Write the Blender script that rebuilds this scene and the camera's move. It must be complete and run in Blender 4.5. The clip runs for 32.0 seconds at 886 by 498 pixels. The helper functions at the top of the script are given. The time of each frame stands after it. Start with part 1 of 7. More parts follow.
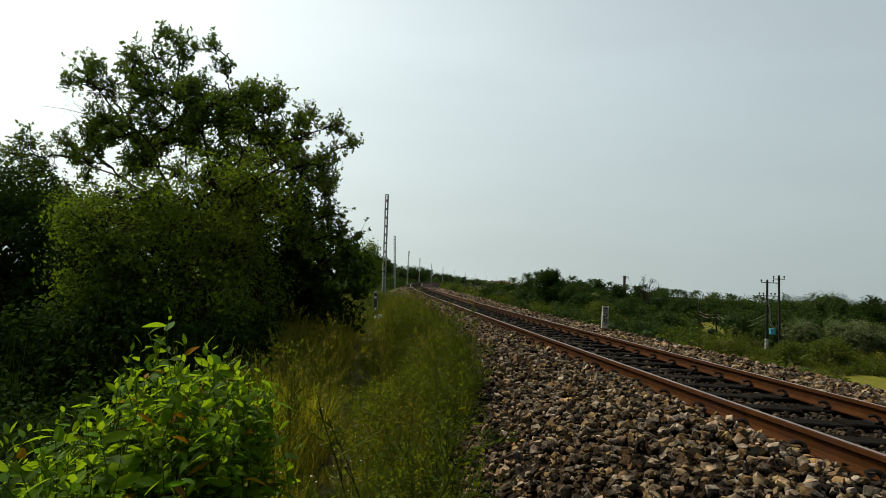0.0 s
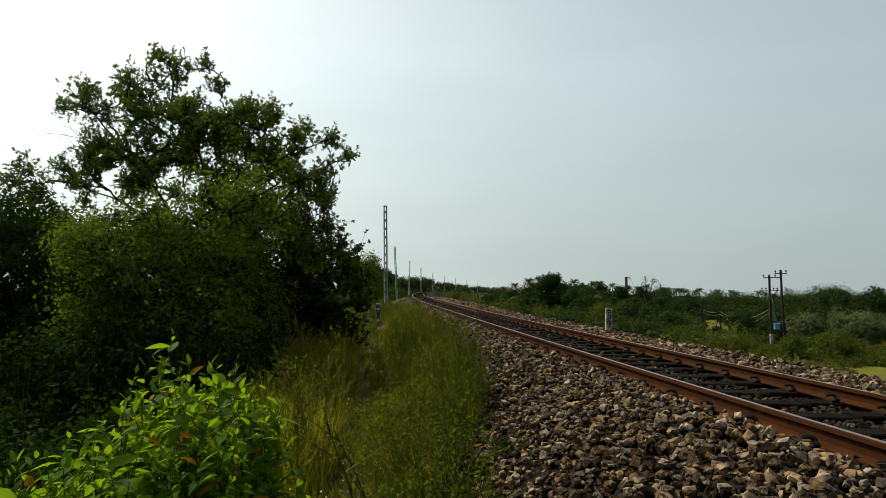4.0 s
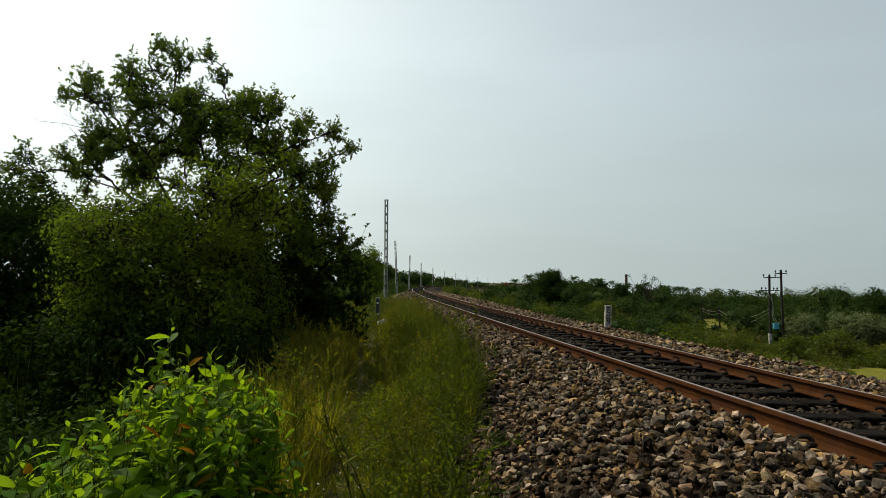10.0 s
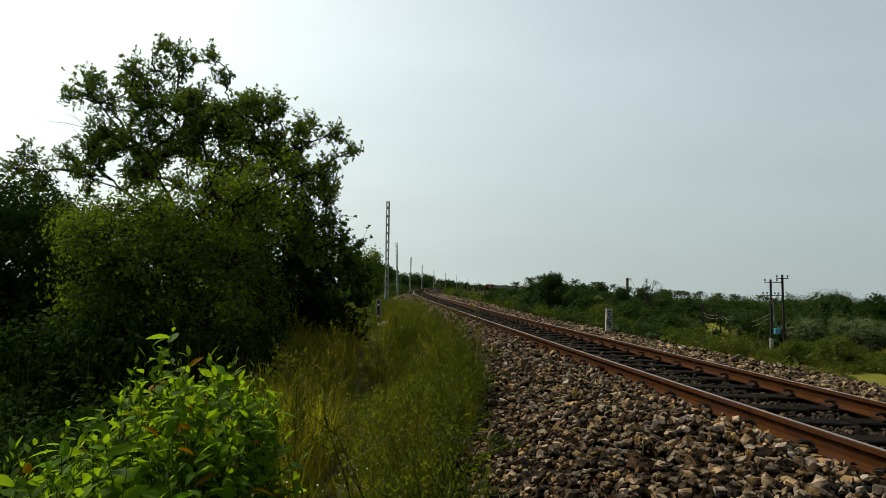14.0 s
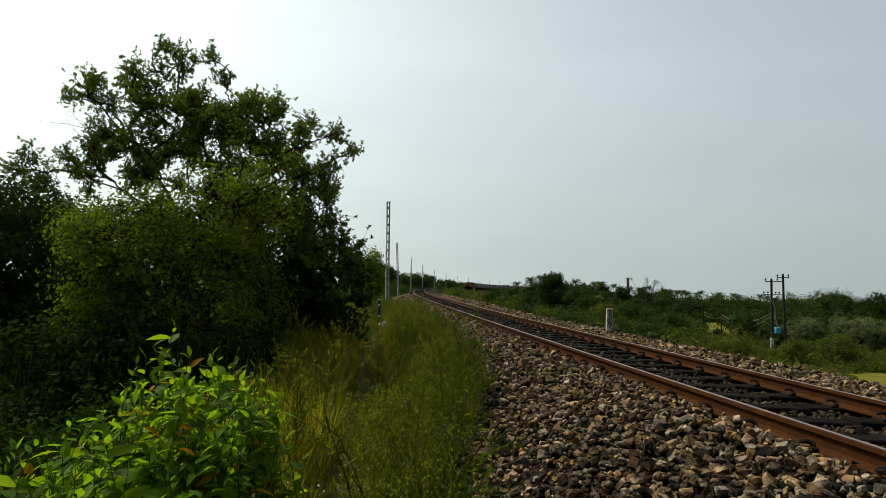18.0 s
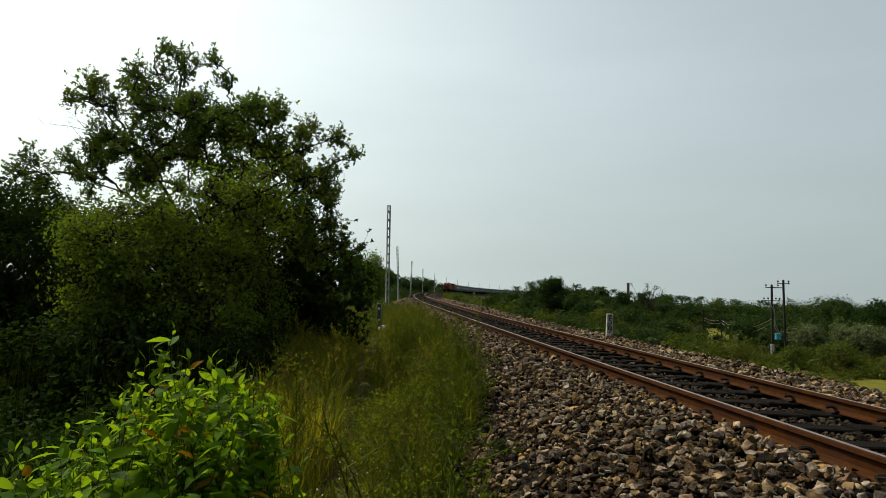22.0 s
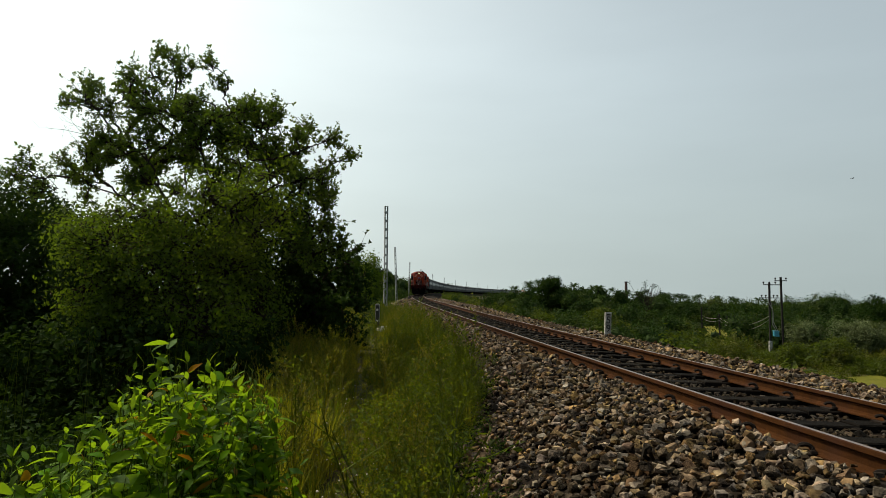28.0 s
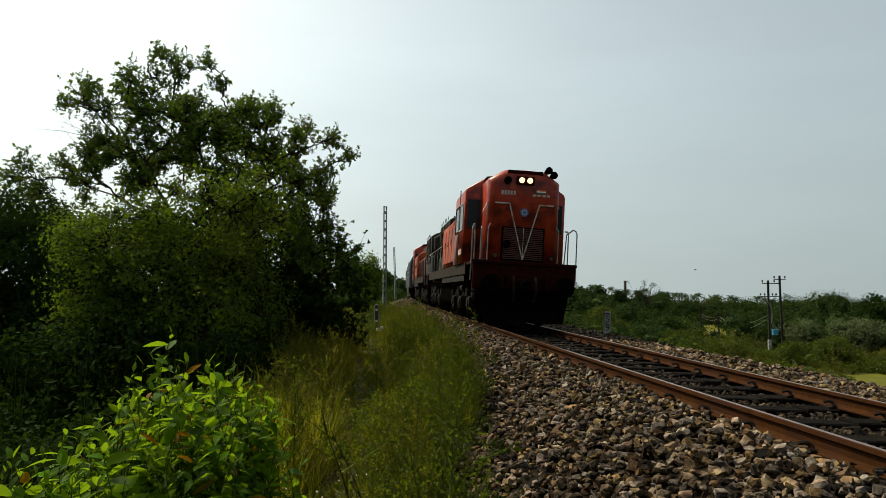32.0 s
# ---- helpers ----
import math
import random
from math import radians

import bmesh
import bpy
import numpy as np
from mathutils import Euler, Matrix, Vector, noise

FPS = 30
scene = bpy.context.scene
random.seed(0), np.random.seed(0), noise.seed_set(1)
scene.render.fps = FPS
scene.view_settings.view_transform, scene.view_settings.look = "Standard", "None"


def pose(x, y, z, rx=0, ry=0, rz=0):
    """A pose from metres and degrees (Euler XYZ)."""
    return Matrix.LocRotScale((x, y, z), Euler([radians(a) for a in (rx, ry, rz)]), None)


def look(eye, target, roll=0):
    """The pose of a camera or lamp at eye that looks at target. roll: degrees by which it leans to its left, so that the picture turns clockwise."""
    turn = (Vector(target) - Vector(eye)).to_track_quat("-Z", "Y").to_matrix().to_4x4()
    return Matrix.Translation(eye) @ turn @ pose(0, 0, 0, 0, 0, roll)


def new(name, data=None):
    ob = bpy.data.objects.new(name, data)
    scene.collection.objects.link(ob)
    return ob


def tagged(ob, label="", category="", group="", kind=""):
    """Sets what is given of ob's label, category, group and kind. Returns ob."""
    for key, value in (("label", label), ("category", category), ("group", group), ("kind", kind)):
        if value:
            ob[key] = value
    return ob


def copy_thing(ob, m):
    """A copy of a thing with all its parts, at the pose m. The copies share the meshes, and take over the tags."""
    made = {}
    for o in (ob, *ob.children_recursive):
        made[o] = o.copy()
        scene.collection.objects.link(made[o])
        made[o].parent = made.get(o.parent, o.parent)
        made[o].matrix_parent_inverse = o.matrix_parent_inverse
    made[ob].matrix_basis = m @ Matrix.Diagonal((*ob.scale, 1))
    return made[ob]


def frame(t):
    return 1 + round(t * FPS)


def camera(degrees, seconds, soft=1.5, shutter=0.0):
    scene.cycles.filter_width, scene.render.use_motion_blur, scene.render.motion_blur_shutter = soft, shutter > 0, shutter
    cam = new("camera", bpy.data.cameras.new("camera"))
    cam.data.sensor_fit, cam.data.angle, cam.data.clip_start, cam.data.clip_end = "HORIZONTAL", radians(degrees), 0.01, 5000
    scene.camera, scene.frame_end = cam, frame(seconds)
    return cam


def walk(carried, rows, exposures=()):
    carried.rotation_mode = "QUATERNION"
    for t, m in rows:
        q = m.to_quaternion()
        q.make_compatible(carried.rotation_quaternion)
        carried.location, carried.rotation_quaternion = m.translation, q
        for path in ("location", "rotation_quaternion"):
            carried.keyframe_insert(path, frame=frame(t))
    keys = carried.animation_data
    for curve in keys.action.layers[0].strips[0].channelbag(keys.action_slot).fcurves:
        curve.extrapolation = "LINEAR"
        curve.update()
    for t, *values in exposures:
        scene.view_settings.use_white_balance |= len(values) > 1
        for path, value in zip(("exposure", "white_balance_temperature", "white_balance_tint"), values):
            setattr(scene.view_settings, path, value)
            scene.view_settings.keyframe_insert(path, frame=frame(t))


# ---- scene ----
EYE = 1.02                      # camera height over the rail heads
cam = camera(70.96, 32.0, soft=0.85)
PATH = [
    (0, pose(0, 0, EYE, 92.748, -1.725, -0.140)),
    (0.5, pose(0, 0, EYE, 92.704, -1.732, -0.121)),
    (1, pose(0, 0, EYE, 92.801, -1.390, -0.118)),
    (1.5, pose(0, 0, EYE, 92.984, -0.575, -0.102)),
    (2, pose(0, 0, EYE, 93.054, 0.256, -0.158)),
    (2.5, pose(0, 0, EYE, 93.400, 0.558, -0.106)),
    (3, pose(0, 0, EYE, 93.620, 0.813, -0.138)),
    (3.5, pose(0, 0, EYE, 93.573, 0.814, 0.003)),
    (5.5, pose(0, 0, EYE, 93.537, -0.027, -0.104)),
    (6, pose(0, 0, EYE, 93.428, -0.351, -0.051)),
    (6.5, pose(0, 0, EYE, 93.549, -0.138, -0.019)),
    (7, pose(0, 0, EYE, 93.776, 0.111, 0.005)),
    (7.5, pose(0, 0, EYE, 93.908, 0.122, -0.009)),
    (8, pose(0, 0, EYE, 94.020, 0.146, -0.023)),
    (8.5, pose(0, 0, EYE, 93.929, 0.097, -0.085)),
    (9, pose(0, 0, EYE, 93.693, -0.012, -0.005)),
    (9.5, pose(0, 0, EYE, 93.578, 0.141, -0.002)),
    (10, pose(0, 0, EYE, 93.084, -0.141, 0.018)),
    (10.5, pose(0, 0, EYE, 92.830, -0.546, 0.050)),
    (11, pose(0, 0, EYE, 92.985, -0.589, 0.077)),
    (11.5, pose(0, 0, EYE, 93.066, -0.530, 0.094)),
    (12, pose(0, 0, EYE, 93.137, -0.490, 0.107)),
    (12.5, pose(0, 0, EYE, 93.219, -0.535, 0.100)),
    (13, pose(0, 0, EYE, 93.293, -0.551, 0.104)),
    (13.5, pose(0, 0, EYE, 93.142, -0.537, 0.103)),
    (14, pose(0, 0, EYE, 93.293, -0.585, 0.105)),
    (14.5, pose(0, 0, EYE, 93.452, -0.527, 0.134)),
    (16.5, pose(0, 0, EYE, 93.540, -0.696, 0.099)),
    (17, pose(0, 0, EYE, 93.473, -0.648, 0.100)),
    (17.5, pose(0, 0, EYE, 93.254, -0.629, 0.142)),
    (18, pose(0, 0, EYE, 93.293, -0.464, 0.158)),
    (18.5, pose(0, 0, EYE, 93.340, -0.298, 0.154)),
    (19, pose(0, 0, EYE, 93.323, -0.370, 0.157)),
    (19.5, pose(0, 0, EYE, 93.294, -0.502, 0.166)),
    (20, pose(0, 0, EYE, 93.376, -0.406, 0.157)),
    (20.5, pose(0, 0, EYE, 93.356, -0.435, 0.159)),
    (21, pose(0, 0, EYE, 93.590, -0.451, 0.155)),
    (21.5, pose(0, 0, EYE, 93.754, -0.509, 0.177)),
    (22, pose(0, 0, EYE, 93.667, -0.805, 0.167)),
    (22.5, pose(0, 0, EYE, 93.624, -0.646, 0.163)),
    (23, pose(0, 0, EYE, 93.564, -0.721, 0.135)),
    (23.5, pose(0, 0, EYE, 93.354, -0.871, 0.111)),
    (24, pose(0, 0, EYE, 93.574, -0.865, 0.062)),
    (24.5, pose(0, 0, EYE, 93.678, -0.682, 0.034)),
    (25, pose(0, 0, EYE, 93.576, -0.906, -0.027)),
    (25.5, pose(0, 0, EYE, 93.500, -1.092, -0.038)),
    (27.5, pose(0, 0, EYE, 93.583, -0.347, -0.046)),
    (28, pose(0, 0, EYE, 93.703, -0.248, -0.004)),
    (28.5, pose(0, 0, EYE, 93.783, -0.077, -0.006)),
    (29, pose(0, 0, EYE, 93.854, 0.137, -0.021)),
    (29.5, pose(0, 0, EYE, 93.779, 0.021, -0.051)),
    (30, pose(0, 0, EYE, 93.647, -0.227, -0.075)),
    (30.5, pose(0, 0, EYE, 93.554, -0.267, -0.062)),
    (31, pose(0, 0, EYE, 93.570, -0.232, -0.073)),
    (31.5, pose(0, 0, EYE, 93.619, -0.000, -0.064)),
    (32, pose(0, 0, EYE, 93.693, -0.016, -0.081)),
]
walk(cam, PATH)

# ---- world, sun, exposure ----
SUN_AZ, SUN_EL = -54.0, 53.0     # degrees from the view's forward axis, clockwise
world = bpy.data.worlds.new("sky")
scene.world = world
world.use_nodes = True
wn = world.node_tree.nodes
sky = wn.new("ShaderNodeTexSky")
sky.sky_type, sky.sun_disc = "NISHITA", False
sky.sun_elevation, sky.sun_rotation = radians(SUN_EL), radians(SUN_AZ)
sky.air_density, sky.dust_density, sky.ozone_density = 1.0, 3.0, 1.0
wl = world.node_tree.links
# the haze of the horizon goes on a little below the eye's level
way = wn.new("ShaderNodeTexCoord")
split, joined, low = wn.new("ShaderNodeSeparateXYZ"), wn.new("ShaderNodeCombineXYZ"), wn.new("ShaderNodeMath")
low.operation = "SQRT"
square = wn.new("ShaderNodeMath")
square.operation = "MULTIPLY_ADD"
square.inputs[2].default_value = 0.03
wl.new(way.outputs["Generated"], split.inputs[0])
wl.new(split.outputs["X"], joined.inputs["X"])
wl.new(split.outputs["Y"], joined.inputs["Y"])
wl.new(split.outputs["Z"], square.inputs[0])
wl.new(split.outputs["Z"], square.inputs[1])
wl.new(square.outputs[0], low.inputs[0])
wl.new(low.outputs[0], joined.inputs["Z"])
wl.new(joined.outputs[0], sky.inputs["Vector"])
pale = wn.new("ShaderNodeHueSaturation")
pale.inputs["Saturation"].default_value = 0.53
wl.new(sky.outputs["Color"], pale.inputs["Color"])
tint = wn.new("ShaderNodeMix")
tint.data_type, tint.blend_type = "RGBA", "MULTIPLY"
tint.inputs["Factor"].default_value = 1.0
tint.inputs["B"].default_value = (0.96, 1.0, 0.875, 1)
wl.new(pale.outputs["Color"], tint.inputs["A"])
# thin streaks of high cloud
streak, spread, faint = wn.new("ShaderNodeTexNoise"), wn.new("ShaderNodeMapping"), wn.new("ShaderNodeMapRange")
spread.inputs["Scale"].default_value = (1.2, 1.2, 5.0)
streak.inputs["Scale"].default_value, streak.inputs["Detail"].default_value = 1.6, 5.0
faint.inputs["From Min"].default_value, faint.inputs["From Max"].default_value = 0.35, 0.7
faint.inputs["To Min"].default_value, faint.inputs["To Max"].default_value = 0.985, 1.06
veil = wn.new("ShaderNodeMix")
veil.data_type, veil.blend_type = "RGBA", "MULTIPLY"
veil.inputs["Factor"].default_value = 1.0
wl.new(way.outputs["Generated"], spread.inputs["Vector"])
wl.new(spread.outputs["Vector"], streak.inputs["Vector"])
wl.new(streak.outputs["Fac"], faint.inputs["Value"])
# sky brightness graded: dimmed low down, raised higher up
sky_grade = wn.new("ShaderNodeMapRange")
sky_grade.interpolation_type = "SMOOTHSTEP"
sky_grade.inputs["From Max"].default_value = 0.38
sky_grade.inputs["To Min"].default_value, sky_grade.inputs["To Max"].default_value = 0.86, 1.17
wl.new(split.outputs["Z"], sky_grade.inputs["Value"])
graded_sky = wn.new("ShaderNodeMix")
graded_sky.data_type, graded_sky.blend_type = "RGBA", "MULTIPLY"
graded_sky.inputs["Factor"].default_value = 1.0
wl.new(tint.outputs["Result"], graded_sky.inputs["A"])
wl.new(sky_grade.outputs["Result"], graded_sky.inputs["B"])
wl.new(graded_sky.outputs["Result"], veil.inputs["A"])
wl.new(faint.outputs["Result"], veil.inputs["B"])
wl.new(veil.outputs["Result"], wn["Background"].inputs["Color"])
wn["Background"].inputs["Strength"].default_value = 0.152
sun = new("sun", bpy.data.lights.new("sun", "SUN"))
sun.data.energy, sun.data.angle, sun.data.color = 4.8, radians(1.2), (1.0, 0.87, 0.64)
a, e = radians(SUN_AZ), radians(SUN_EL)
sun.matrix_world = look((0, 0, 60), (-math.sin(a) * math.cos(e), -math.cos(a) * math.cos(e), 60 - math.sin(e)))
scene.view_settings.exposure = 0.0

# ---- materials ----


def material(name, colors, scale=4.0, rough=0.7, metal=0.0, bump=0.0, bump_scale=60.0, island=0.0, obj=0.0, spec=0.5, stain=None, stain_scale=0.6):
    """A principled material: two colours mixed by a two-scale noise, with relief, and a variation by piece."""
    m = bpy.data.materials.new(name)
    m.use_nodes = True
    nt = m.node_tree
    n, ln = nt.nodes, nt.links
    p = n["Principled BSDF"]
    co = n.new("ShaderNodeTexCoord")
    t1 = n.new("ShaderNodeTexNoise")
    t1.inputs["Scale"].default_value, t1.inputs["Detail"].default_value, t1.inputs["Roughness"].default_value = scale, 6.0, 0.65
    ln.new(co.outputs["Object"], t1.inputs["Vector"])
    ramp = n.new("ShaderNodeValToRGB")
    ramp.color_ramp.elements[0].position, ramp.color_ramp.elements[1].position = 0.32, 0.68
    ramp.color_ramp.elements[0].color, ramp.color_ramp.elements[1].color = (*colors[0], 1), (*colors[1], 1)
    ln.new(t1.outputs["Fac"], ramp.inputs["Fac"])
    out = ramp.outputs["Color"]
    if stain:
        t3 = n.new("ShaderNodeTexNoise")
        t3.inputs["Scale"].default_value, t3.inputs["Detail"].default_value = stain_scale, 4.0
        ln.new(co.outputs["Object"], t3.inputs["Vector"])
        r3 = n.new("ShaderNodeValToRGB")
        r3.color_ramp.elements[0].position, r3.color_ramp.elements[1].position = 0.48, 0.66
        ln.new(t3.outputs["Fac"], r3.inputs["Fac"])
        mx = n.new("ShaderNodeMix")
        mx.data_type = "RGBA"
        ln.new(r3.outputs["Color"], mx.inputs["Factor"])
        ln.new(out, mx.inputs["A"])
        mx.inputs["B"].default_value = (*stain, 1)
        out = mx.outputs["Result"]
    for amount, kind in ((island, "geo"), (obj, "obj")):
        if amount:
            src = n.new("ShaderNodeNewGeometry") if kind == "geo" else n.new("ShaderNodeObjectInfo")
            rnd = src.outputs["Random Per Island"] if kind == "geo" else src.outputs["Random"]
            hsv = n.new("ShaderNodeHueSaturation")
            for sock, lo, hi, salt in (("Value", 1 - amount, 1 + amount, 1.0), ("Hue", 0.5 - min(amount, 0.5) * 0.03, 0.5 + min(amount, 0.5) * 0.03, 7.3), ("Saturation", 1 - amount * 0.6, 1 + min(amount, 0.5) * 0.3, 13.7)):
                mul = n.new("ShaderNodeMath")
                mul.operation = "MULTIPLY"
                mul.inputs[1].default_value = salt
                fr = n.new("ShaderNodeMath")
                fr.operation = "FRACT"
                mr = n.new("ShaderNodeMapRange")
                mr.inputs["To Min"].default_value, mr.inputs["To Max"].default_value = lo, hi
                ln.new(rnd, mul.inputs[0])
                ln.new(mul.outputs[0], fr.inputs[0])
                ln.new(fr.outputs[0], mr.inputs["Value"])
                ln.new(mr.outputs["Result"], hsv.inputs[sock])
            ln.new(out, hsv.inputs["Color"])
            out = hsv.outputs["Color"]
    ln.new(out, p.inputs["Base Color"])
    p.inputs["Roughness"].default_value, p.inputs["Metallic"].default_value = rough, metal
    p.inputs["Specular IOR Level"].default_value = spec
    if bump:
        t2 = n.new("ShaderNodeTexNoise")
        t2.inputs["Scale"].default_value, t2.inputs["Detail"].default_value = bump_scale, 8.0
        ln.new(co.outputs["Object"], t2.inputs["Vector"])
        b = n.new("ShaderNodeBump")
        b.inputs["Strength"].default_value, b.inputs["Distance"].default_value = bump, 0.02
        ln.new(t2.outputs["Fac"], b.inputs["Height"])
        ln.new(b.outputs["Normal"], p.inputs["Normal"])
    return m


def leaf_material(name, dark, light, through_color, rough=0.55, amount=0.35, share=0.35, gloss=0.02, patches=None, single=False):
    """Foliage: reflecting and light passing through, varied leaf by leaf and from spray to spray."""
    m = material(name, (dark, light), 1.3, rough, island=0.0 if single else amount, obj=amount if single else 0.0, spec=gloss, stain=patches, stain_scale=0.13)
    nt = m.node_tree
    n, ln = nt.nodes, nt.links
    p = n["Principled BSDF"]
    tr = n.new("ShaderNodeBsdfTranslucent")
    tr.inputs["Color"].default_value = (*through_color, 1)
    mix = n.new("ShaderNodeMixShader")
    mix.inputs["Fac"].default_value = share
    ln.new(p.outputs["BSDF"], mix.inputs[1])
    ln.new(tr.outputs["BSDF"], mix.inputs[2])
    ln.new(mix.outputs["Shader"], n["Material Output"].inputs["Surface"])
    return m


M_GROUND = material("earth_and_grass", ((0.03, 0.036, 0.011), (0.065, 0.06, 0.02)), 0.35, 0.95, bump=0.6, bump_scale=9, spec=0.05, stain=(0.07, 0.045, 0.024), stain_scale=0.25)
M_FIELD = material("ripe_field", ((0.062, 0.070, 0.007), (0.105, 0.100, 0.011)), 1.5, 0.9, bump=0.5, bump_scale=14, spec=0.1)
# near-black bed: the shade in the gaps between stones is put into its colour
M_BED_GAP_SHADE = material("bed_gap_shade", ((0.007, 0.0055, 0.0045), (0.022, 0.017, 0.013)), 22, 0.95, bump=1.0, bump_scale=30, spec=0.02)
M_STONE = material("crushed_stone", ((0.007, 0.005, 0.0035), (0.230, 0.158, 0.082)), 9, 0.9, bump=1.0, bump_scale=34, island=0.96, spec=0.02, stain=(0.048, 0.030, 0.017), stain_scale=5)
M_STONE_SINGLE = material("crushed_stone_single", ((0.007, 0.005, 0.0035), (0.230, 0.158, 0.082)), 9, 0.9, bump=1.0, bump_scale=34, obj=0.96, spec=0.02, stain=(0.048, 0.030, 0.017), stain_scale=5)
M_STONE_OILY = material("oil_darkened_stone", ((0.005, 0.004, 0.003), (0.066, 0.049, 0.031)), 9, 0.85, bump=0.6, bump_scale=45, island=0.85, spec=0.05, stain=(0.02, 0.013, 0.008), stain_scale=6)
M_RUST = material("rusted_rail", ((0.023, 0.0086, 0.0020), (0.050, 0.0178, 0.0038)), 7, 0.85, 0.0, bump=0.25, bump_scale=80, spec=0.06, stain=(0.034, 0.013, 0.006), stain_scale=3)
M_RAILTOP = material("worn_rail_head", ((0.050, 0.024, 0.012), (0.11, 0.060, 0.038)), 9, 0.28, 0.15, bump=0.08, bump_scale=120, spec=0.8)
M_SLEEPER = material("oily_dark_sleeper", ((0.003, 0.0027, 0.0023), (0.0095, 0.008, 0.0066)), 9, 0.95, bump=0.6, bump_scale=50, obj=0.3, spec=0.04)
M_CLIP = material("dark_spring_steel", ((0.006, 0.005, 0.0045), (0.02, 0.014, 0.011)), 20, 0.8, 0.1, spec=0.1)
M_GALV = material("galvanised_lattice_steel", ((0.15, 0.155, 0.155), (0.25, 0.255, 0.25)), 3, 0.6, 0.3, obj=0.1)
M_BARK = material("grey_brown_bark", ((0.012, 0.010, 0.008), (0.036, 0.029, 0.021)), 5, 0.95, bump=0.8, bump_scale=25, spec=0.05)
M_LEAF_TREE = leaf_material("broad_tree_leaf", (0.032, 0.064, 0.008), (0.076, 0.114, 0.014), (0.115, 0.19, 0.010), rough=0.6, share=0.34, gloss=0.05, patches=(0.085, 0.085, 0.008))
# leaf colour lowered: the deep shade of the thickets is put into it
M_LEAF_SHADED = leaf_material("shade_darkened_leaf", (0.008, 0.021, 0.004), (0.020, 0.039, 0.007), (0.030, 0.058, 0.005), rough=0.8, share=0.25, gloss=0.02)
M_LEAF_LIGHT = leaf_material("light_shrub_leaf", (0.027, 0.056, 0.006), (0.070, 0.106, 0.010), (0.130, 0.200, 0.010), share=0.36, gloss=0.01, patches=(0.10, 0.095, 0.010))
M_LEAF_BUSH = leaf_material("fresh_bush_leaf", (0.022, 0.070, 0.003), (0.070, 0.135, 0.006), (0.23, 0.37, 0.008), rough=0.6, amount=0.55, share=0.42, gloss=0.02)
M_LEAF_BUSH_ONE = leaf_material("fresh_bush_leaf_single", (0.022, 0.070, 0.003), (0.070, 0.135, 0.006), (0.23, 0.37, 0.008), rough=0.6, amount=0.55, share=0.42, gloss=0.02, single=True)
M_LEAF_TURNED = leaf_material("turned_leaf", (0.16, 0.10, 0.008), (0.24, 0.07, 0.012), (0.4, 0.25, 0.01), share=0.35)
M_GRASS = leaf_material("yellow_green_grass", (0.058, 0.076, 0.005), (0.150, 0.136, 0.010), (0.27, 0.26, 0.010), amount=0.5, share=0.44)
M_WEED_DRY = leaf_material("yellowing_weed", (0.062, 0.070, 0.006), (0.140, 0.122, 0.013), (0.21, 0.195, 0.013), amount=0.5, share=0.38, gloss=0.02)
M_GREYLEAF = leaf_material("grey_green_leaf", (0.055, 0.074, 0.030), (0.105, 0.126, 0.056), (0.095, 0.13, 0.034), rough=0.8, share=0.22, amount=0.3, gloss=0.03)
M_WEED = leaf_material("green_weed", (0.021, 0.042, 0.004), (0.068, 0.088, 0.006), (0.135, 0.170, 0.006), amount=0.55, share=0.34, gloss=0.02)
M_SCRUB = leaf_material("olive_scrub_leaf", (0.020, 0.036, 0.005), (0.056, 0.070, 0.009), (0.085, 0.12, 0.008), rough=0.75, share=0.32, amount=0.5, gloss=0.04, patches=(0.10, 0.095, 0.012))
M_FAR = leaf_material("distant_wood_leaf", (0.008, 0.021, 0.006), (0.030, 0.054, 0.011), (0.036, 0.070, 0.007), rough=0.8, share=0.22, amount=0.45, gloss=0.03, patches=(0.046, 0.060, 0.012))

# ---- building tools ----
rng = np.random.default_rng(7)


def part(name, bm, mat, parent=None, label="", smooth=False):
    """One mesh object from a bmesh, under a thing or a part."""
    me = bpy.data.meshes.new(name)
    bm.to_mesh(me)
    bm.free()
    for m in (mat if isinstance(mat, (list, tuple)) else [mat]):
        me.materials.append(m)
    if smooth:
        me.polygons.foreach_set("use_smooth", [True] * len(me.polygons))
    ob = new(name, me)
    if parent:
        ob.parent = parent
    if label:
        tagged(ob, label)
    return ob


def empty(name, m=None):
    ob = new(name)
    ob.empty_display_size = 0.2
    if m:
        ob.matrix_basis = m
    return ob


def array_mesh(name, verts, faces, mat):
    """A mesh from numpy arrays; every face has the same number of corners."""
    me = bpy.data.meshes.new(name)
    k = faces.shape[1]
    me.vertices.add(len(verts))
    me.vertices.foreach_set("co", np.ascontiguousarray(verts, np.float32).ravel())
    me.loops.add(faces.size)
    me.loops.foreach_set("vertex_index", np.ascontiguousarray(faces, np.int32).ravel())
    me.polygons.add(len(faces))
    me.polygons.foreach_set("loop_start", np.arange(0, faces.size, k, dtype=np.int32))
    me.materials.append(mat)
    me.update(calc_edges=True)
    me.shade_flat()
    return me


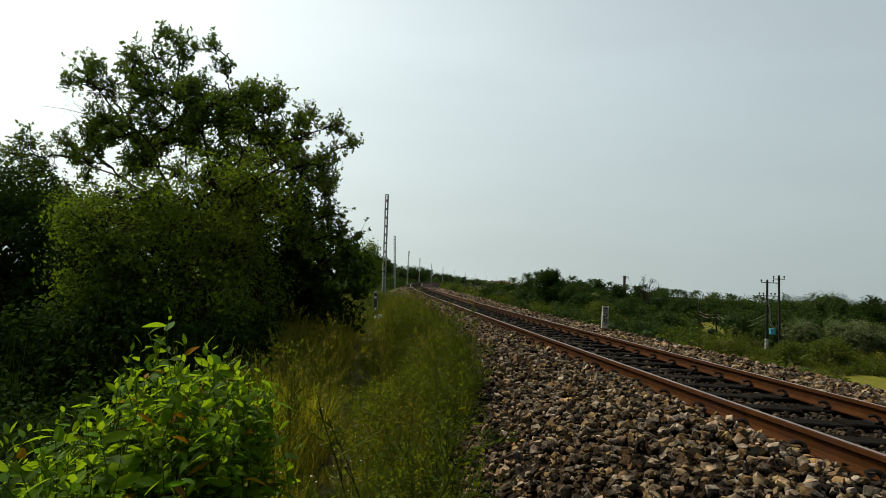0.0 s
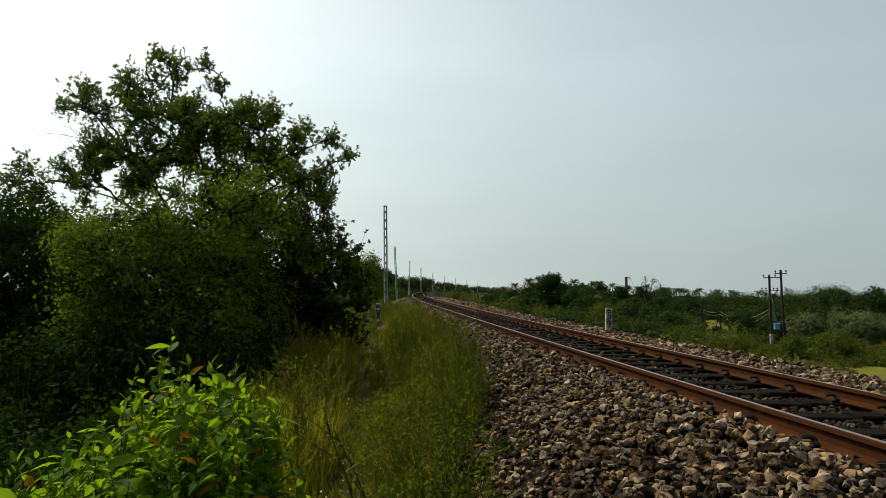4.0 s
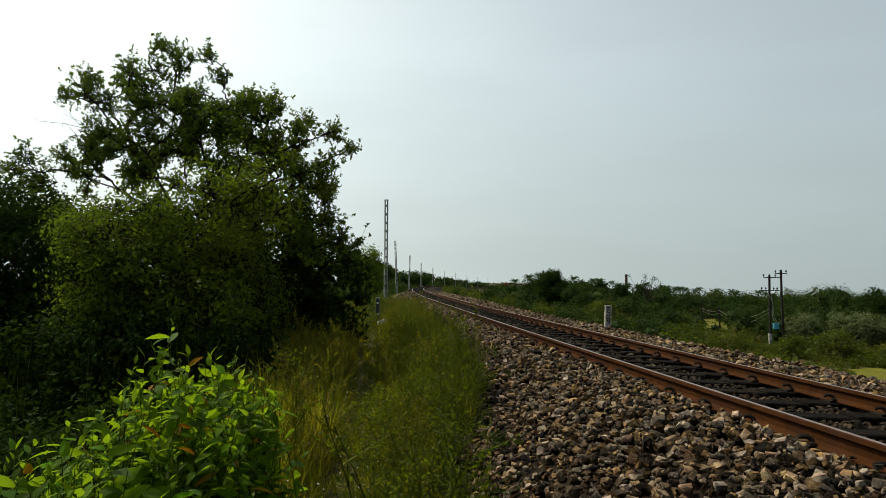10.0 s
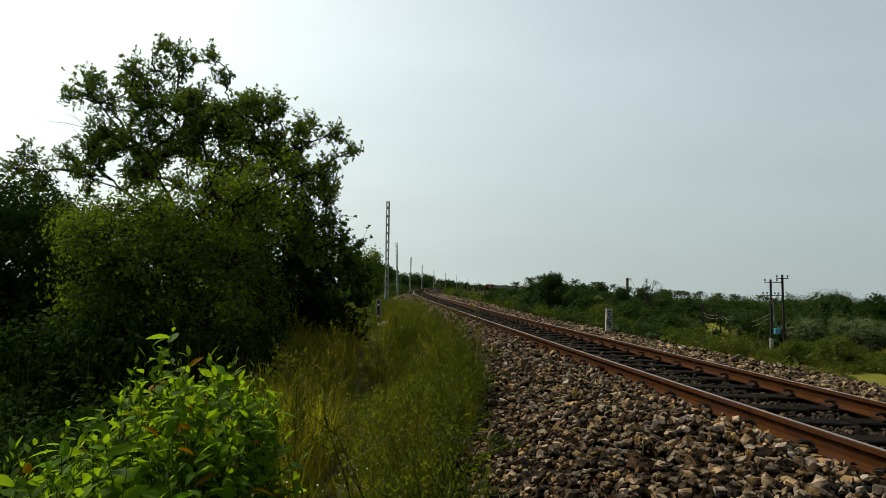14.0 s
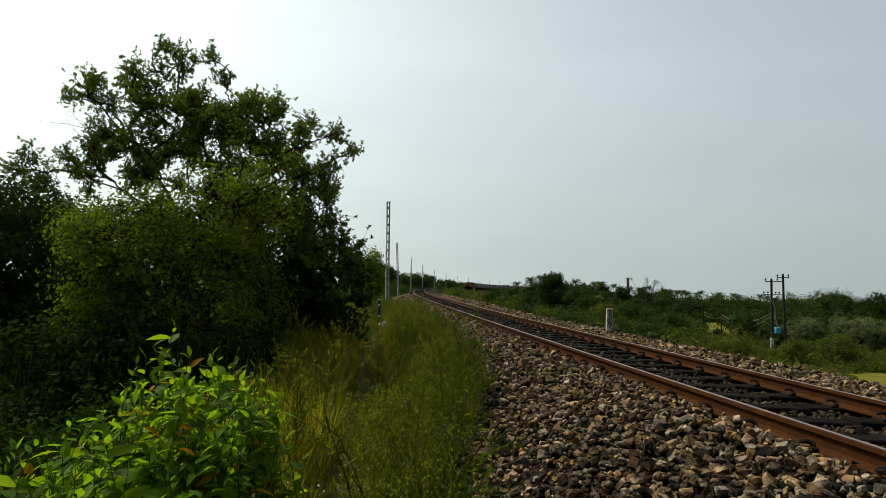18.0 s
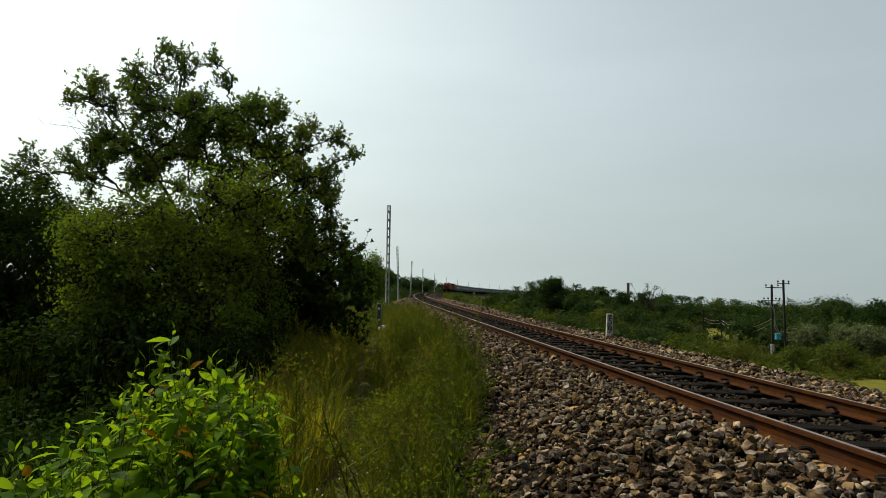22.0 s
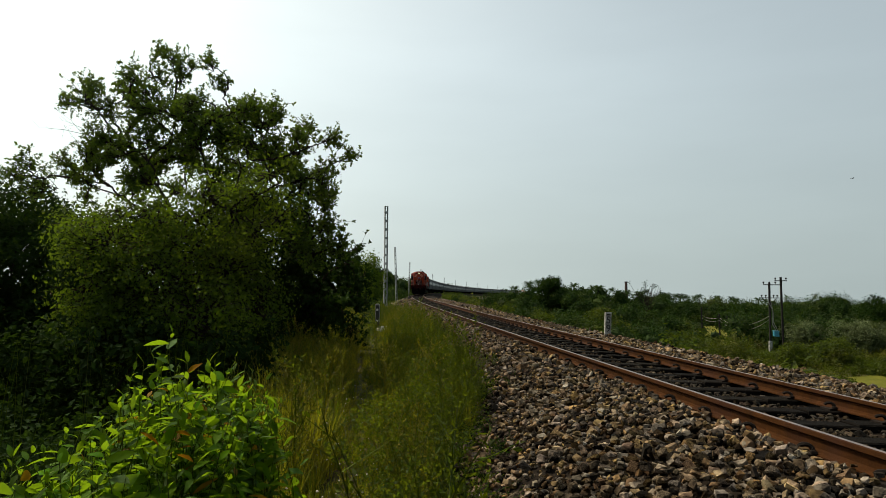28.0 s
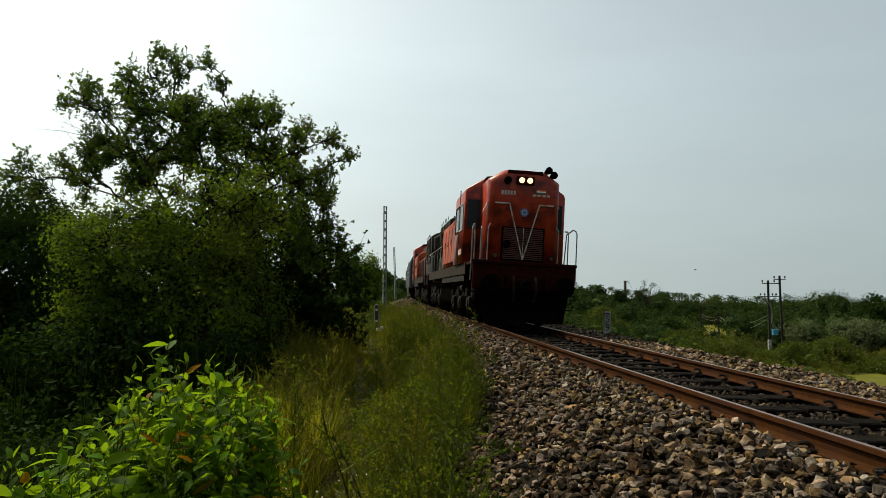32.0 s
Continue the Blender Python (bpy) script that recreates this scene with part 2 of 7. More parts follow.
def turns(n, tilt=math.pi, r=rng):
    """n turn matrices: any heading, leaning up to tilt, any spin."""
    a, b, c = r.uniform(0, 2 * math.pi, n), r.uniform(-tilt, tilt, n), r.uniform(0, 2 * math.pi, n)
    ca, sa, cb, sb, cc, sc = np.cos(a), np.sin(a), np.cos(b), np.sin(b), np.cos(c), np.sin(c)
    z, o = np.zeros(n), np.ones(n)
    ra = np.stack([ca, -sa, z, sa, ca, z, z, z, o], 1).reshape(n, 3, 3)
    rb = np.stack([o, z, z, z, cb, -sb, z, sb, cb], 1).reshape(n, 3, 3)
    rc = np.stack([cc, -sc, z, sc, cc, z, z, z, o], 1).reshape(n, 3, 3)
    return ra @ rb @ rc


def facing(normals, r=rng):
    """Turn matrices whose third axis lies along the given normals, spun at random."""
    n = normals / (np.linalg.norm(normals, axis=1)[:, None] + 1e-9)
    x = np.cross(n, r.normal(size=n.shape))
    x /= np.linalg.norm(x, axis=1)[:, None] + 1e-9
    return np.stack([x, np.cross(n, x), n], 2)


def scatter(tv, tf, pos, rot, scale):
    """Copies of a small template at places: vertices and faces."""
    scale = np.asarray(scale)
    if scale.ndim == 1:
        scale = scale[:, None]
    v = np.einsum("nij,nkj->nki", rot, tv[None] * scale[:, None, :]) + pos[:, None, :]
    f = tf[None] + (np.arange(len(pos)) * len(tv))[:, None, None]
    return v.reshape(-1, 3), f.reshape(-1, tf.shape[1])


def join_arrays(pairs):
    vs, fs, k = [], [], 0
    for v, f in pairs:
        vs.append(v)
        fs.append(f + k)
        k += len(v)
    return np.concatenate(vs), np.concatenate(fs)


SMALL_V = np.array([(0, 0, 0), (0.28, 0.5, 0.07), (0, 1, -0.05), (-0.28, 0.5, 0.07)])
SMALL_F = np.array([(0, 1, 2), (0, 2, 3)])


def box(bm, lo, hi, bevel=0.0):
    """An axis-aligned block in a bmesh, with softened edges."""
    c = [(a + b) / 2 for a, b in zip(lo, hi)]
    s = [abs(b - a) for a, b in zip(lo, hi)]
    vs = bmesh.ops.create_cube(bm, size=1, matrix=Matrix.Translation(c) @ Matrix.Diagonal((*s, 1)))["verts"]
    if bevel:
        es = list({e for v in vs for e in v.link_edges})
        bmesh.ops.bevel(bm, geom=es, offset=bevel, segments=2, affect="EDGES", profile=0.6)


def rod(bm, a, b, r0, r1=None, n=8):
    """A round bar from a to b."""
    a, b = Vector(a), Vector(b)
    d = b - a
    m = Matrix.Translation((a + b) / 2) @ d.to_track_quat("Z", "Y").to_matrix().to_4x4()
    bmesh.ops.create_cone(bm, cap_ends=True, segments=n, radius1=r0, radius2=r0 if r1 is None else r1, depth=d.length, matrix=m)


def pipe(bm, pts, r, n=6):
    for p, q in zip(pts[:-1], pts[1:]):
        rod(bm, p, q, r, None, n)


def loft(bm, rings, close=True, caps=True):
    """Skin through rings of equal count."""
    rows = [[bm.verts.new(p) for p in ring] for ring in rings]
    n = len(rows[0])
    for a, b in zip(rows[:-1], rows[1:]):
        for k in range(n if close else n - 1):
            bm.faces.new((a[k], a[(k + 1) % n], b[(k + 1) % n], b[k]))
    if caps:
        bm.faces.new(rows[0][::-1])
        bm.faces.new(rows[-1])
    bmesh.ops.recalc_face_normals(bm, faces=bm.faces)


def tube_arrays(pts, radii, n=6):
    """A tapering limb along points."""
    pts, radii = np.asarray(pts, float), np.asarray(radii, float)
    d = np.gradient(pts, axis=0)
    d /= np.linalg.norm(d, axis=1)[:, None] + 1e-9
    ref = np.where(np.abs(d[:, 2:3]) > 0.9, np.array([[1.0, 0, 0]]), np.array([[0, 0, 1.0]]))
    u = np.cross(d, ref)
    u /= np.linalg.norm(u, axis=1)[:, None]
    w = np.cross(d, u)
    an = np.linspace(0, 2 * math.pi, n, endpoint=False)
    v = pts[:, None] + radii[:, None, None] * (np.cos(an)[None, :, None] * u[:, None] + np.sin(an)[None, :, None] * w[:, None])
    f = [(i * n + j, i * n + (j + 1) % n, (i + 1) * n + (j + 1) % n, (i + 1) * n + j) for i in range(len(pts) - 1) for j in range(n)]
    return v.reshape(-1, 3), np.array(f)


# ---- the line of the railway ----
GAUGE = 1.743                    # between the centres of the rail heads


def cant(y):
    """Lean of the track: the outer rail stands higher on the near bend, and little further on."""
    return np.interp(y, (26.0, 44.0), (math.atan2(0.10, GAUGE), 0.014))


def swing(y):
    """How far the line swings out past its even curve."""
    u = np.maximum(np.asarray(y, float) - 22.0, 0.0) / 60.0
    return -0.5 * (1 - np.exp(-u * u))


def line_x(y):
    return 3.993 - 0.118708 * y + 4.3385e-4 * y * y - 9.14e-8 * y ** 3 + swing(y)


def line_slope(y):
    u = np.maximum(np.asarray(y, float) - 22.0, 0.0) / 60.0
    return -0.118708 + 8.677e-4 * y - 2.742e-7 * y * y - u / 60.0 * np.exp(-u * u)


def line_z(y):
    d = y - 195.0
    return -0.0046 * (np.sqrt(d * d + 1600.0) + d) + 0.0190


def along(y, v, w=0.0):
    """The place at offset v across the track (right is plus) and w over the rail heads' mean level, canted."""
    s = line_slope(y)
    k = 1 / np.sqrt(1 + s * s)
    c = cant(y)
    vv = v * np.cos(c) + w * np.sin(c)
    return np.stack([line_x(y) + vv * k, y - vv * s * k, line_z(y) + w * np.cos(c) - v * np.sin(c)], -1)


# arc length from the point abreast of the camera
_ys = np.linspace(-80, 1500, 15801)
_ss = np.concatenate([[0], np.cumsum(np.hypot(np.diff(_ys), np.diff(line_x(_ys))))])
_ss -= np.interp(0, _ys, _ss)


def y_of(s):
    return np.interp(s, _ss, _ys)


# ---- ground ----
PROFILE_V = np.array([-400, -60, -26, -13, -9, -5.4, -4.7, -3.5, -3.1, -1.75, 1.75, 3.0, 4.2, 5.2, 15.0, 40, 400.0])
PROFILE_Z = np.array([-6.0, -6.0, -5.6, -4.6, -3.2, -1.15, -0.95, -0.90, -0.88, -0.45, -0.45, -0.50, -1.3, -1.5, -6.8, -7.2, -7.4])


def ground_z(x, y):
    """Height of the land: the embankment, the low land beside it, the fall to the coast and the hills ahead."""
    x, y = np.asarray(x, float), np.asarray(y, float)
    yc = np.clip(y, -80, 900)
    v = (x - line_x(yc)) / np.sqrt(1 + line_slope(yc) ** 2)
    z = np.interp(v, PROFILE_V, PROFILE_Z)
    near = np.clip((np.abs(v) - 5.5) / 10, 0, 1)
    z = z + near * (0.35 * np.sin(x * 0.31 + 1.3) * np.sin(y * 0.23) + 0.5 * np.sin(x * 0.05 + y * 0.07))
    z = z + line_z(yc) * (1 - 0.4 * np.clip(np.abs(v) / 100, 0, 1))
    d = np.hypot(x, y)
    right = np.clip((x / np.maximum(d, 1) - 0.10) / 0.15, 0, 1)
    far = np.maximum(d - 120, 0)
    z = z - right * far * 0.0185
    ahead = (1 - right) * np.clip((y - 500) / 900, 0, 1)
    z = z + ahead * (6 + 3 * np.sin(x * 0.006 + 1) + 2 * np.sin(x * 0.017))
    return z


def build_ground():
    ys = np.concatenate([-np.geomspace(80, 30, 4), np.arange(-20, 70, 0.9), np.geomspace(71, 4500, 70)])
    off = np.concatenate([-np.geomspace(4600, 30, 34), np.arange(-28, -6, 0.9), np.arange(-5.8, 6.2, 0.3), np.arange(7, 29, 1.0), np.geomspace(30, 4600, 34)])
    yy, oo = np.meshgrid(ys, off, indexing="ij")
    xx = line_x(np.clip(yy, -80, 420)) * np.exp(-np.maximum(yy - 420, 0) / 900) + oo
    zz = ground_z(xx, yy)
    nv = len(off)
    i, j = np.meshgrid(np.arange(len(ys) - 1), np.arange(nv - 1), indexing="ij")
    q = (i * nv + j).ravel()
    f = np.stack([q, q + 1, q + nv + 1, q + nv], 1)
    me = array_mesh("ground", np.stack([xx, yy, zz], -1).reshape(-1, 3), f, M_GROUND)
    me.polygons.foreach_set("use_smooth", [True] * len(me.polygons))
    ob = new("ground", me)
    tagged(ob, "grassy railway embankment falling to low scrub land", "ground", kind="structure")
    return ob


build_ground()

# ---- the railway track ----
def sweep(profile, ys, base_v, base_w, mats, top_edges=()):
    """A bar of the given section (v, w) laid along the line."""
    n = len(profile)
    rings = [along(ys, base_v + pv, base_w + pw) for pv, pw in profile]
    v = np.stack(rings, 1).reshape(-1, 3)
    m = len(ys)
    i, j = np.meshgrid(np.arange(m - 1), np.arange(n), indexing="ij")
    f = np.stack([i * n + j, (i + 1) * n + j, (i + 1) * n + (j + 1) % n, i * n + (j + 1) % n], -1).reshape(-1, 4)
    me = array_mesh("rail", v, f, mats[0])
    if len(mats) > 1:
        me.materials.append(mats[1])
        me.polygons.foreach_set("material_index", [1 if k % n in top_edges else 0 for k in range(len(f))])
    return me


# section of the rail, clockwise from the head's upper corner, from the head's crown down to the foot
RAIL = [(-0.022, 0.0), (0.022, 0.0), (0.032, -0.006), (0.0335, -0.036), (0.010, -0.050), (0.008, -0.115), (0.018, -0.134),
        (0.068, -0.145), (0.068, -0.156), (-0.068, -0.156), (-0.068, -0.145), (-0.018, -0.134), (-0.008, -0.115), (-0.010, -0.050),
        (-0.0335, -0.036), (-0.032, -0.006)]
PITCH = 0.66


def clip_mesh():
    """A curled spring clip, one bent bar."""
    pts = [(0.038 * math.cos(a), -0.055 + 0.11 * k / 14, 0.036 + 0.034 * math.sin(a)) for k, a in enumerate(np.linspace(0.25, 0.25 + 1.6 * math.pi, 15))]
    pts += [(0.02, 0.064, 0.018), (-0.03, 0.066, 0.016)]
    return array_mesh("rail_clip", *tube_arrays(pts, np.full(len(pts), 0.021), 6), M_CLIP)


def seat_mesh():
    """The iron plate under the rail's foot, with its two shoulders."""
    bm = bmesh.new()
    loft(bm, [[(x, y, z) for x, z in ((-0.15, -0.02), (0.15, -0.02), (0.15, 0.014), (0.09, 0.018), (0.075, 0.006), (-0.075, 0.006), (-0.09, 0.018), (-0.15, 0.014))] for y in (-0.07, 0.07)])
    me = bpy.data.meshes.new("rail_seat")
    bm.to_mesh(me)
    bm.free()
    me.materials.append(M_CLIP)
    return me


def sleeper_mesh():
    bm = bmesh.new()
    for lo, hi in ((-1.37, -0.45), (-0.45, 0.45), (0.45, 1.37)):
        mid = lo == -0.45
        top, bot = (0.11, 0.14) if mid else (0.12, 0.14)
        h = -0.02 if mid else 0.0
        vs = [bm.verts.new(p) for p in ((lo, -bot, -0.2), (hi, -bot, -0.2), (hi, bot, -0.2), (lo, bot, -0.2),
                                        (lo, -top, h), (hi, -top, h), (hi, top, h), (lo, top, h))]
        for q in ((0, 3, 2, 1), (4, 5, 6, 7), (0, 1, 5, 4), (2, 3, 7, 6), (1, 2, 6, 5), (3, 0, 4, 7)):
            bm.faces.new([vs[k] for k in q])
    bmesh.ops.bevel(bm, geom=[e for e in bm.edges if abs(e.verts[0].co.z) < 0.03 and abs(e.verts[1].co.z) < 0.03], offset=0.012, segments=1, affect="EDGES")
    me = bpy.data.meshes.new("sleeper")
    bm.to_mesh(me)
    bm.free()
    me.materials.append(M_SLEEPER)
    return me


def track_pose(y, w):
    p = along(np.array(y), 0.0, w)
    return Matrix.Translation(p.tolist()) @ Matrix.Rotation(-math.atan(float(line_slope(y))), 4, "Z") @ Matrix.Rotation(float(cant(y)), 4, "Y")


def build_track():
    track = empty("railway_track")
    tagged(track, "single broad-gauge railway track with rusty rails on dark sleepers", "railway track")
    ys = np.concatenate([np.arange(-40, 80, 1.0), np.arange(80, 900, 5.0)])
    for side in (-1, 1):
        me = sweep(RAIL, ys, side * GAUGE / 2, 0.0, [M_RUST, M_RAILTOP], (0,))
        ob = new("rail", me)
        ob.parent = track
        tagged(ob, "rust-brown steel rail with a worn head")
    sl, cl, st = sleeper_mesh(), clip_mesh(), seat_mesh()
    s = -12.0
    rest = []
    tv = np.array([v.co[:] for v in sl.vertices])
    sl.calc_loop_triangles()
    tf = np.array([t.vertices[:] for t in sl.loop_triangles])
    while s < 330:
        y = float(y_of(s))
        m = track_pose(y, -0.162)
        if 1.0 < y < 48:
            ob = new("sleeper", sl)
            ob.parent = track
            ob.matrix_basis = m
            if y < 30:
                for v in (-GAUGE / 2, GAUGE / 2):
                    c = new("rail_seat", st)
                    c.parent = ob
                    c.matrix_basis = pose(v, 0, 0.004)
                for v, turn in ((-GAUGE / 2 - 0.085, 180), (-GAUGE / 2 + 0.085, 0), (GAUGE / 2 - 0.085, 180), (GAUGE / 2 + 0.085, 0)):
                    c = new("rail_clip", cl)
                    c.parent = ob
                    c.matrix_basis = pose(v, 0, 0.012, 0, 0, turn) @ Matrix.Diagonal((0.9, 0.8, 0.8, 1))
        else:
            a = np.array(m)
            rest.append((tv @ a[:3, :3].T + a[:3, 3], tf))
        s += PITCH
    v, f = join_arrays(rest)
    ob = new("distant_sleeper_row", array_mesh("distant_sleeper_row", v, f, M_SLEEPER))
    ob.parent = track
    tagged(ob, "dark sleepers further along the line", kind="stuff")
    return track


build_track()


# ---- ballast ----
def stone_templates(count, pts, seed):
    r = random.Random(seed)
    out = []
    for _ in range(count):
        bm = bmesh.new()
        sx, sy, sz = r.uniform(0.9, 1.35), r.uniform(0.65, 1.0), r.uniform(0.34, 0.78)
        for k in range(pts):
            if k < 8:      # the corners of a rough block, knocked about
                d = Vector(((k & 1) - 0.5, (k >> 1 & 1) - 0.5, (k >> 2 & 1) - 0.5)) * 0.86 + Vector((r.gauss(0, 0.10), r.gauss(0, 0.10), r.gauss(0, 0.10)))
            else:
                d = Vector((r.gauss(0, 1), r.gauss(0, 1), r.gauss(0, 1))).normalized() * r.uniform(0.56, 0.72)
            bm.verts.new((d.x * sx * 0.85, d.y * sy * 0.85, d.z * sz * 0.85))
        bmesh.ops.convex_hull(bm, input=bm.verts)
        loose = [v for v in bm.verts if not v.link_faces]
        bmesh.ops.delete(bm, geom=loose, context="VERTS")
        bmesh.ops.triangulate(bm, faces=bm.faces)
        bm.verts.index_update()
        out.append((np.array([v.co[:] for v in bm.verts]), np.array([[v.index for v in f.verts] for f in bm.faces])))
        bm.free()
    return out


SHOULDER_V = np.array([-3.6, -3.3, -1.75, -1.0, -0.8, 0.8, 1.0, 2.9, 4.0, 4.3])
SHOULDER_W = np.array([-1.13, -1.03, -0.20, -0.115, -0.205, -0.205, -0.13, -0.11, -0.95, -1.1])


def bed_w(v):
    """Height of the stones' surface under the rail heads: the cribs, the shoulders and their slopes."""
    return np.interp(v, SHOULDER_V, SHOULDER_W)


def build_ballast():
    r = np.random.default_rng(11)
    ys = np.concatenate([np.arange(-40, 80, 1.0), np.arange(80, 900, 6.0)])
    vs = np.array([-3.6, -3.3, -1.75, -1.0, 0, 1.0, 2.0, 2.9, 4.0])
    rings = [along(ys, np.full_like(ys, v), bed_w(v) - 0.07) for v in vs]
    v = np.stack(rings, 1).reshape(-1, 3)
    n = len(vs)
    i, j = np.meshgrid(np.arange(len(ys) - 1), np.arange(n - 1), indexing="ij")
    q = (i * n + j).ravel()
    bed = new("ballast", array_mesh("ballast", v, np.stack([q, q + 1, q + n + 1, q + n], 1), M_BED_GAP_SHADE))
    tagged(bed, "bed of coarse brown and grey crushed stone, gaps shaded near-black", "ballast", kind="structure")

    def strew(y0, y1, per_m2, size):
        area = (y1 - y0) * 7.2
        count = int(area * per_m2)
        y = r.uniform(y0, y1, count)
        vv = r.uniform(-3.5, 3.7, count)
        keep = np.abs(np.abs(vv) - GAUGE / 2) > 0.12
        crib = np.abs(vv) < 0.95
        ph = np.mod(np.interp(y, _ys, _ss) + 12.0 + PITCH / 2, PITCH) - PITCH / 2
        keep &= ~(crib & (np.abs(ph) < 0.135) & (r.random(count) < 0.62))
        y, vv = y[keep], vv[keep]
        count = len(y)
        sc = size * np.clip(r.lognormal(-0.1, 0.32, count), 0.45, 1.75)
        crib = np.abs(vv) < 0.95
        sc = np.where(crib, sc * 0.8, sc)
        w = bed_w(vv) - 0.04 + r.uniform(-0.062, 0.048, count)
        p = along(y, vv, 0.0)
        p[:, 2] += w
        return p, sc

    near, middle, far = stone_templates(56, 17, 3), stone_templates(24, 12, 4), stone_templates(16, 8, 5)
    out, oily = [], []
    for y0, y1, dens, size, temps in ((2.2, 9, 600, 0.059, near), (9, 18, 270, 0.080, middle), (18, 34, 140, 0.095, far), (34, 75, 45, 0.135, far), (-6, 2.2, 150, 0.09, far)):
        p, sc = strew(y0, y1, dens, size)
        if y0 == 2.2:
            # the stones by the near end of the left shoulder stand as single pieces
            pick = np.nonzero((p[:, 1] > 3.6) & (p[:, 1] < 5.6) & (p[:, 0] - line_x(p[:, 1]) < -1.3) & (p[:, 0] - line_x(p[:, 1]) > -3.0))[0]
            pick = pick[sc[pick] > 0.050][:300]
            single = np.zeros(len(p), bool)
            single[pick] = True
            meshes = [array_mesh("stone", v, f, M_STONE_SINGLE) for v, f in near]
            tn = turns(len(pick), 1.2, r)
            for k, g in enumerate(pick):
                ob = new("stone", meshes[k % len(meshes)])
                ob.parent = bed
                m = Matrix(tn[k].tolist()).to_4x4()
                ob.matrix_basis = Matrix.Translation((p[g, 0], p[g, 1], p[g, 2] + 0.015)) @ m @ Matrix.Diagonal((*[sc[g] * 1.05] * 3, 1))
            p, sc = p[~single], sc[~single]
        which = r.integers(0, len(temps), len(p))
        between = np.abs(p[:, 0] - line_x(p[:, 1])) < GAUGE / 2 - 0.05
        for k, (tv, tf) in enumerate(temps):
            for side, store in ((~between, out), (between, oily)):
                g = (which == k) & side
                if g.any():
                    store.append(scatter(tv, tf, p[g], turns(int(g.sum()), 1.3, r), sc[g]))
    ob = new("crib_stones", array_mesh("crib_stones", *join_arrays(oily), M_STONE_OILY))
    ob.parent = bed
    tagged(ob, "oil-darkened stones between the rails", kind="stuff")
    v, f = join_arrays(out)
    ob = new("ballast_stones", array_mesh("ballast_stones", v, f, M_STONE))
    ob.parent = bed
    tagged(ob, "loose angular crushed stones", kind="stuff")


build_ballast()


# ---- masts ----
def build_mast(name_pose, height):
    """A lattice mast of two channels laced with battens."""
    mast = empty("lattice_mast", name_pose)
    for sx in (-1, 1):
        bm = bmesh.new()
        box(bm, (sx * 0.125 - 0.012, -0.10, -0.4), (sx * 0.125 + 0.012, 0.10, height), 0.003)
        for sy in (-1, 1):
            box(bm, (sx * 0.125 - (0.062 if sx > 0 else 0), sy * 0.10 - 0.006, -0.4), (sx * 0.125 + (0.062 if sx < 0 else 0), sy * 0.10 + 0.006, height), 0.002)
        part("channel", bm, M_GALV, mast)
    z = 0.15
    while z < height:
        bm = bmesh.new()
        box(bm, (-0.132, -0.112, z), (0.132, 0.112, z + 0.17), 0.002)
        part("batten", bm, M_GALV, mast)
        z += 0.66
    bm = bmesh.new()
    box(bm, (-0.14, -0.12, height - 0.02), (0.14, 0.12, height + 0.03), 0.004)
    part("cap_plate", bm, M_GALV, mast)
    tagged(mast, "grey galvanised lattice mast standing bare beside the track", "mast", "masts along the line")
    return mast


def masts():
    lean = (0.0, -2.2, 1.6, 0.3, 0.0, 0.2, -0.4, 0.3, 0.0, 0.2, 0.0)
    for k, s in enumerate(48.5 + 49.2 * np.arange(11)):
        y = float(y_of(s))
        x, yy, z = along(np.array(y), -3.7, 0.0)
        build_mast(pose(float(x - swing(y)), float(yy), float(line_z(y)) - 0.55, 0, lean[k], 14 - math.degrees(math.atan(float(line_slope(y))))), 7.95 + (0.12 if k == 1 else 0))


masts()


# ---- plants ----
def twig_crown(lobes, per_m3, leaf, r, template=(SMALL_V, SMALL_F), spread=0.16, twig_len=0.42, droop=0.15, shell=0.45, loose=0.55):
    """Leaves in small sprays on twigs through lobes (x, y, z, radius): vertices and faces, and the twigs' lines."""
    pos, rot_dir, segs = [], [], []
    for x, y, z, rad in lobes:
        n = max(5, int(per_m3 * rad ** 2.2))
        heads = r.normal(size=(max(5, int(15 * rad)), 3))
        heads /= np.linalg.norm(heads, axis=1)[:, None]
        d = heads[r.integers(0, len(heads), n)] + r.normal(size=(n, 3)) * 0.34
        d /= np.linalg.norm(d, axis=1)[:, None]
        t = rad * (shell + (1 - shell) * r.random(n) ** 0.6) * (0.7 + 0.35 * r.random(n))
        base = np.array([x, y, z]) + d * t[:, None] * np.array([1, 1, 0.85])
        out = d + r.normal(size=(n, 3)) * 0.55 + np.array([0, 0, 0.25 - droop])
        out /= np.linalg.norm(out, axis=1)[:, None]
        tip = base + out * twig_len * r.uniform(0.5, 1.2, n)[:, None]
        segs.append((np.array([x, y, z]) + d * (t * 0.35)[:, None], base, tip))
        m = 11
        u = r.random((n, m, 1)) ** 0.7
        p = base[:, None] + (tip - base)[:, None] * u + r.normal(size=(n, m, 3)) * spread * 0.55
        pos.append(p.reshape(-1, 3))
        rot_dir.append(np.repeat(d, m, axis=0) + np.array([0, 0, 0.35]))
    pos = np.concatenate(pos)
    aim = np.concatenate(rot_dir) + r.normal(size=pos.shape) * loose
    v, f = scatter(*template, pos, facing(aim, r), leaf * r.uniform(0.65, 1.35, len(pos)))
    return (v, f), segs


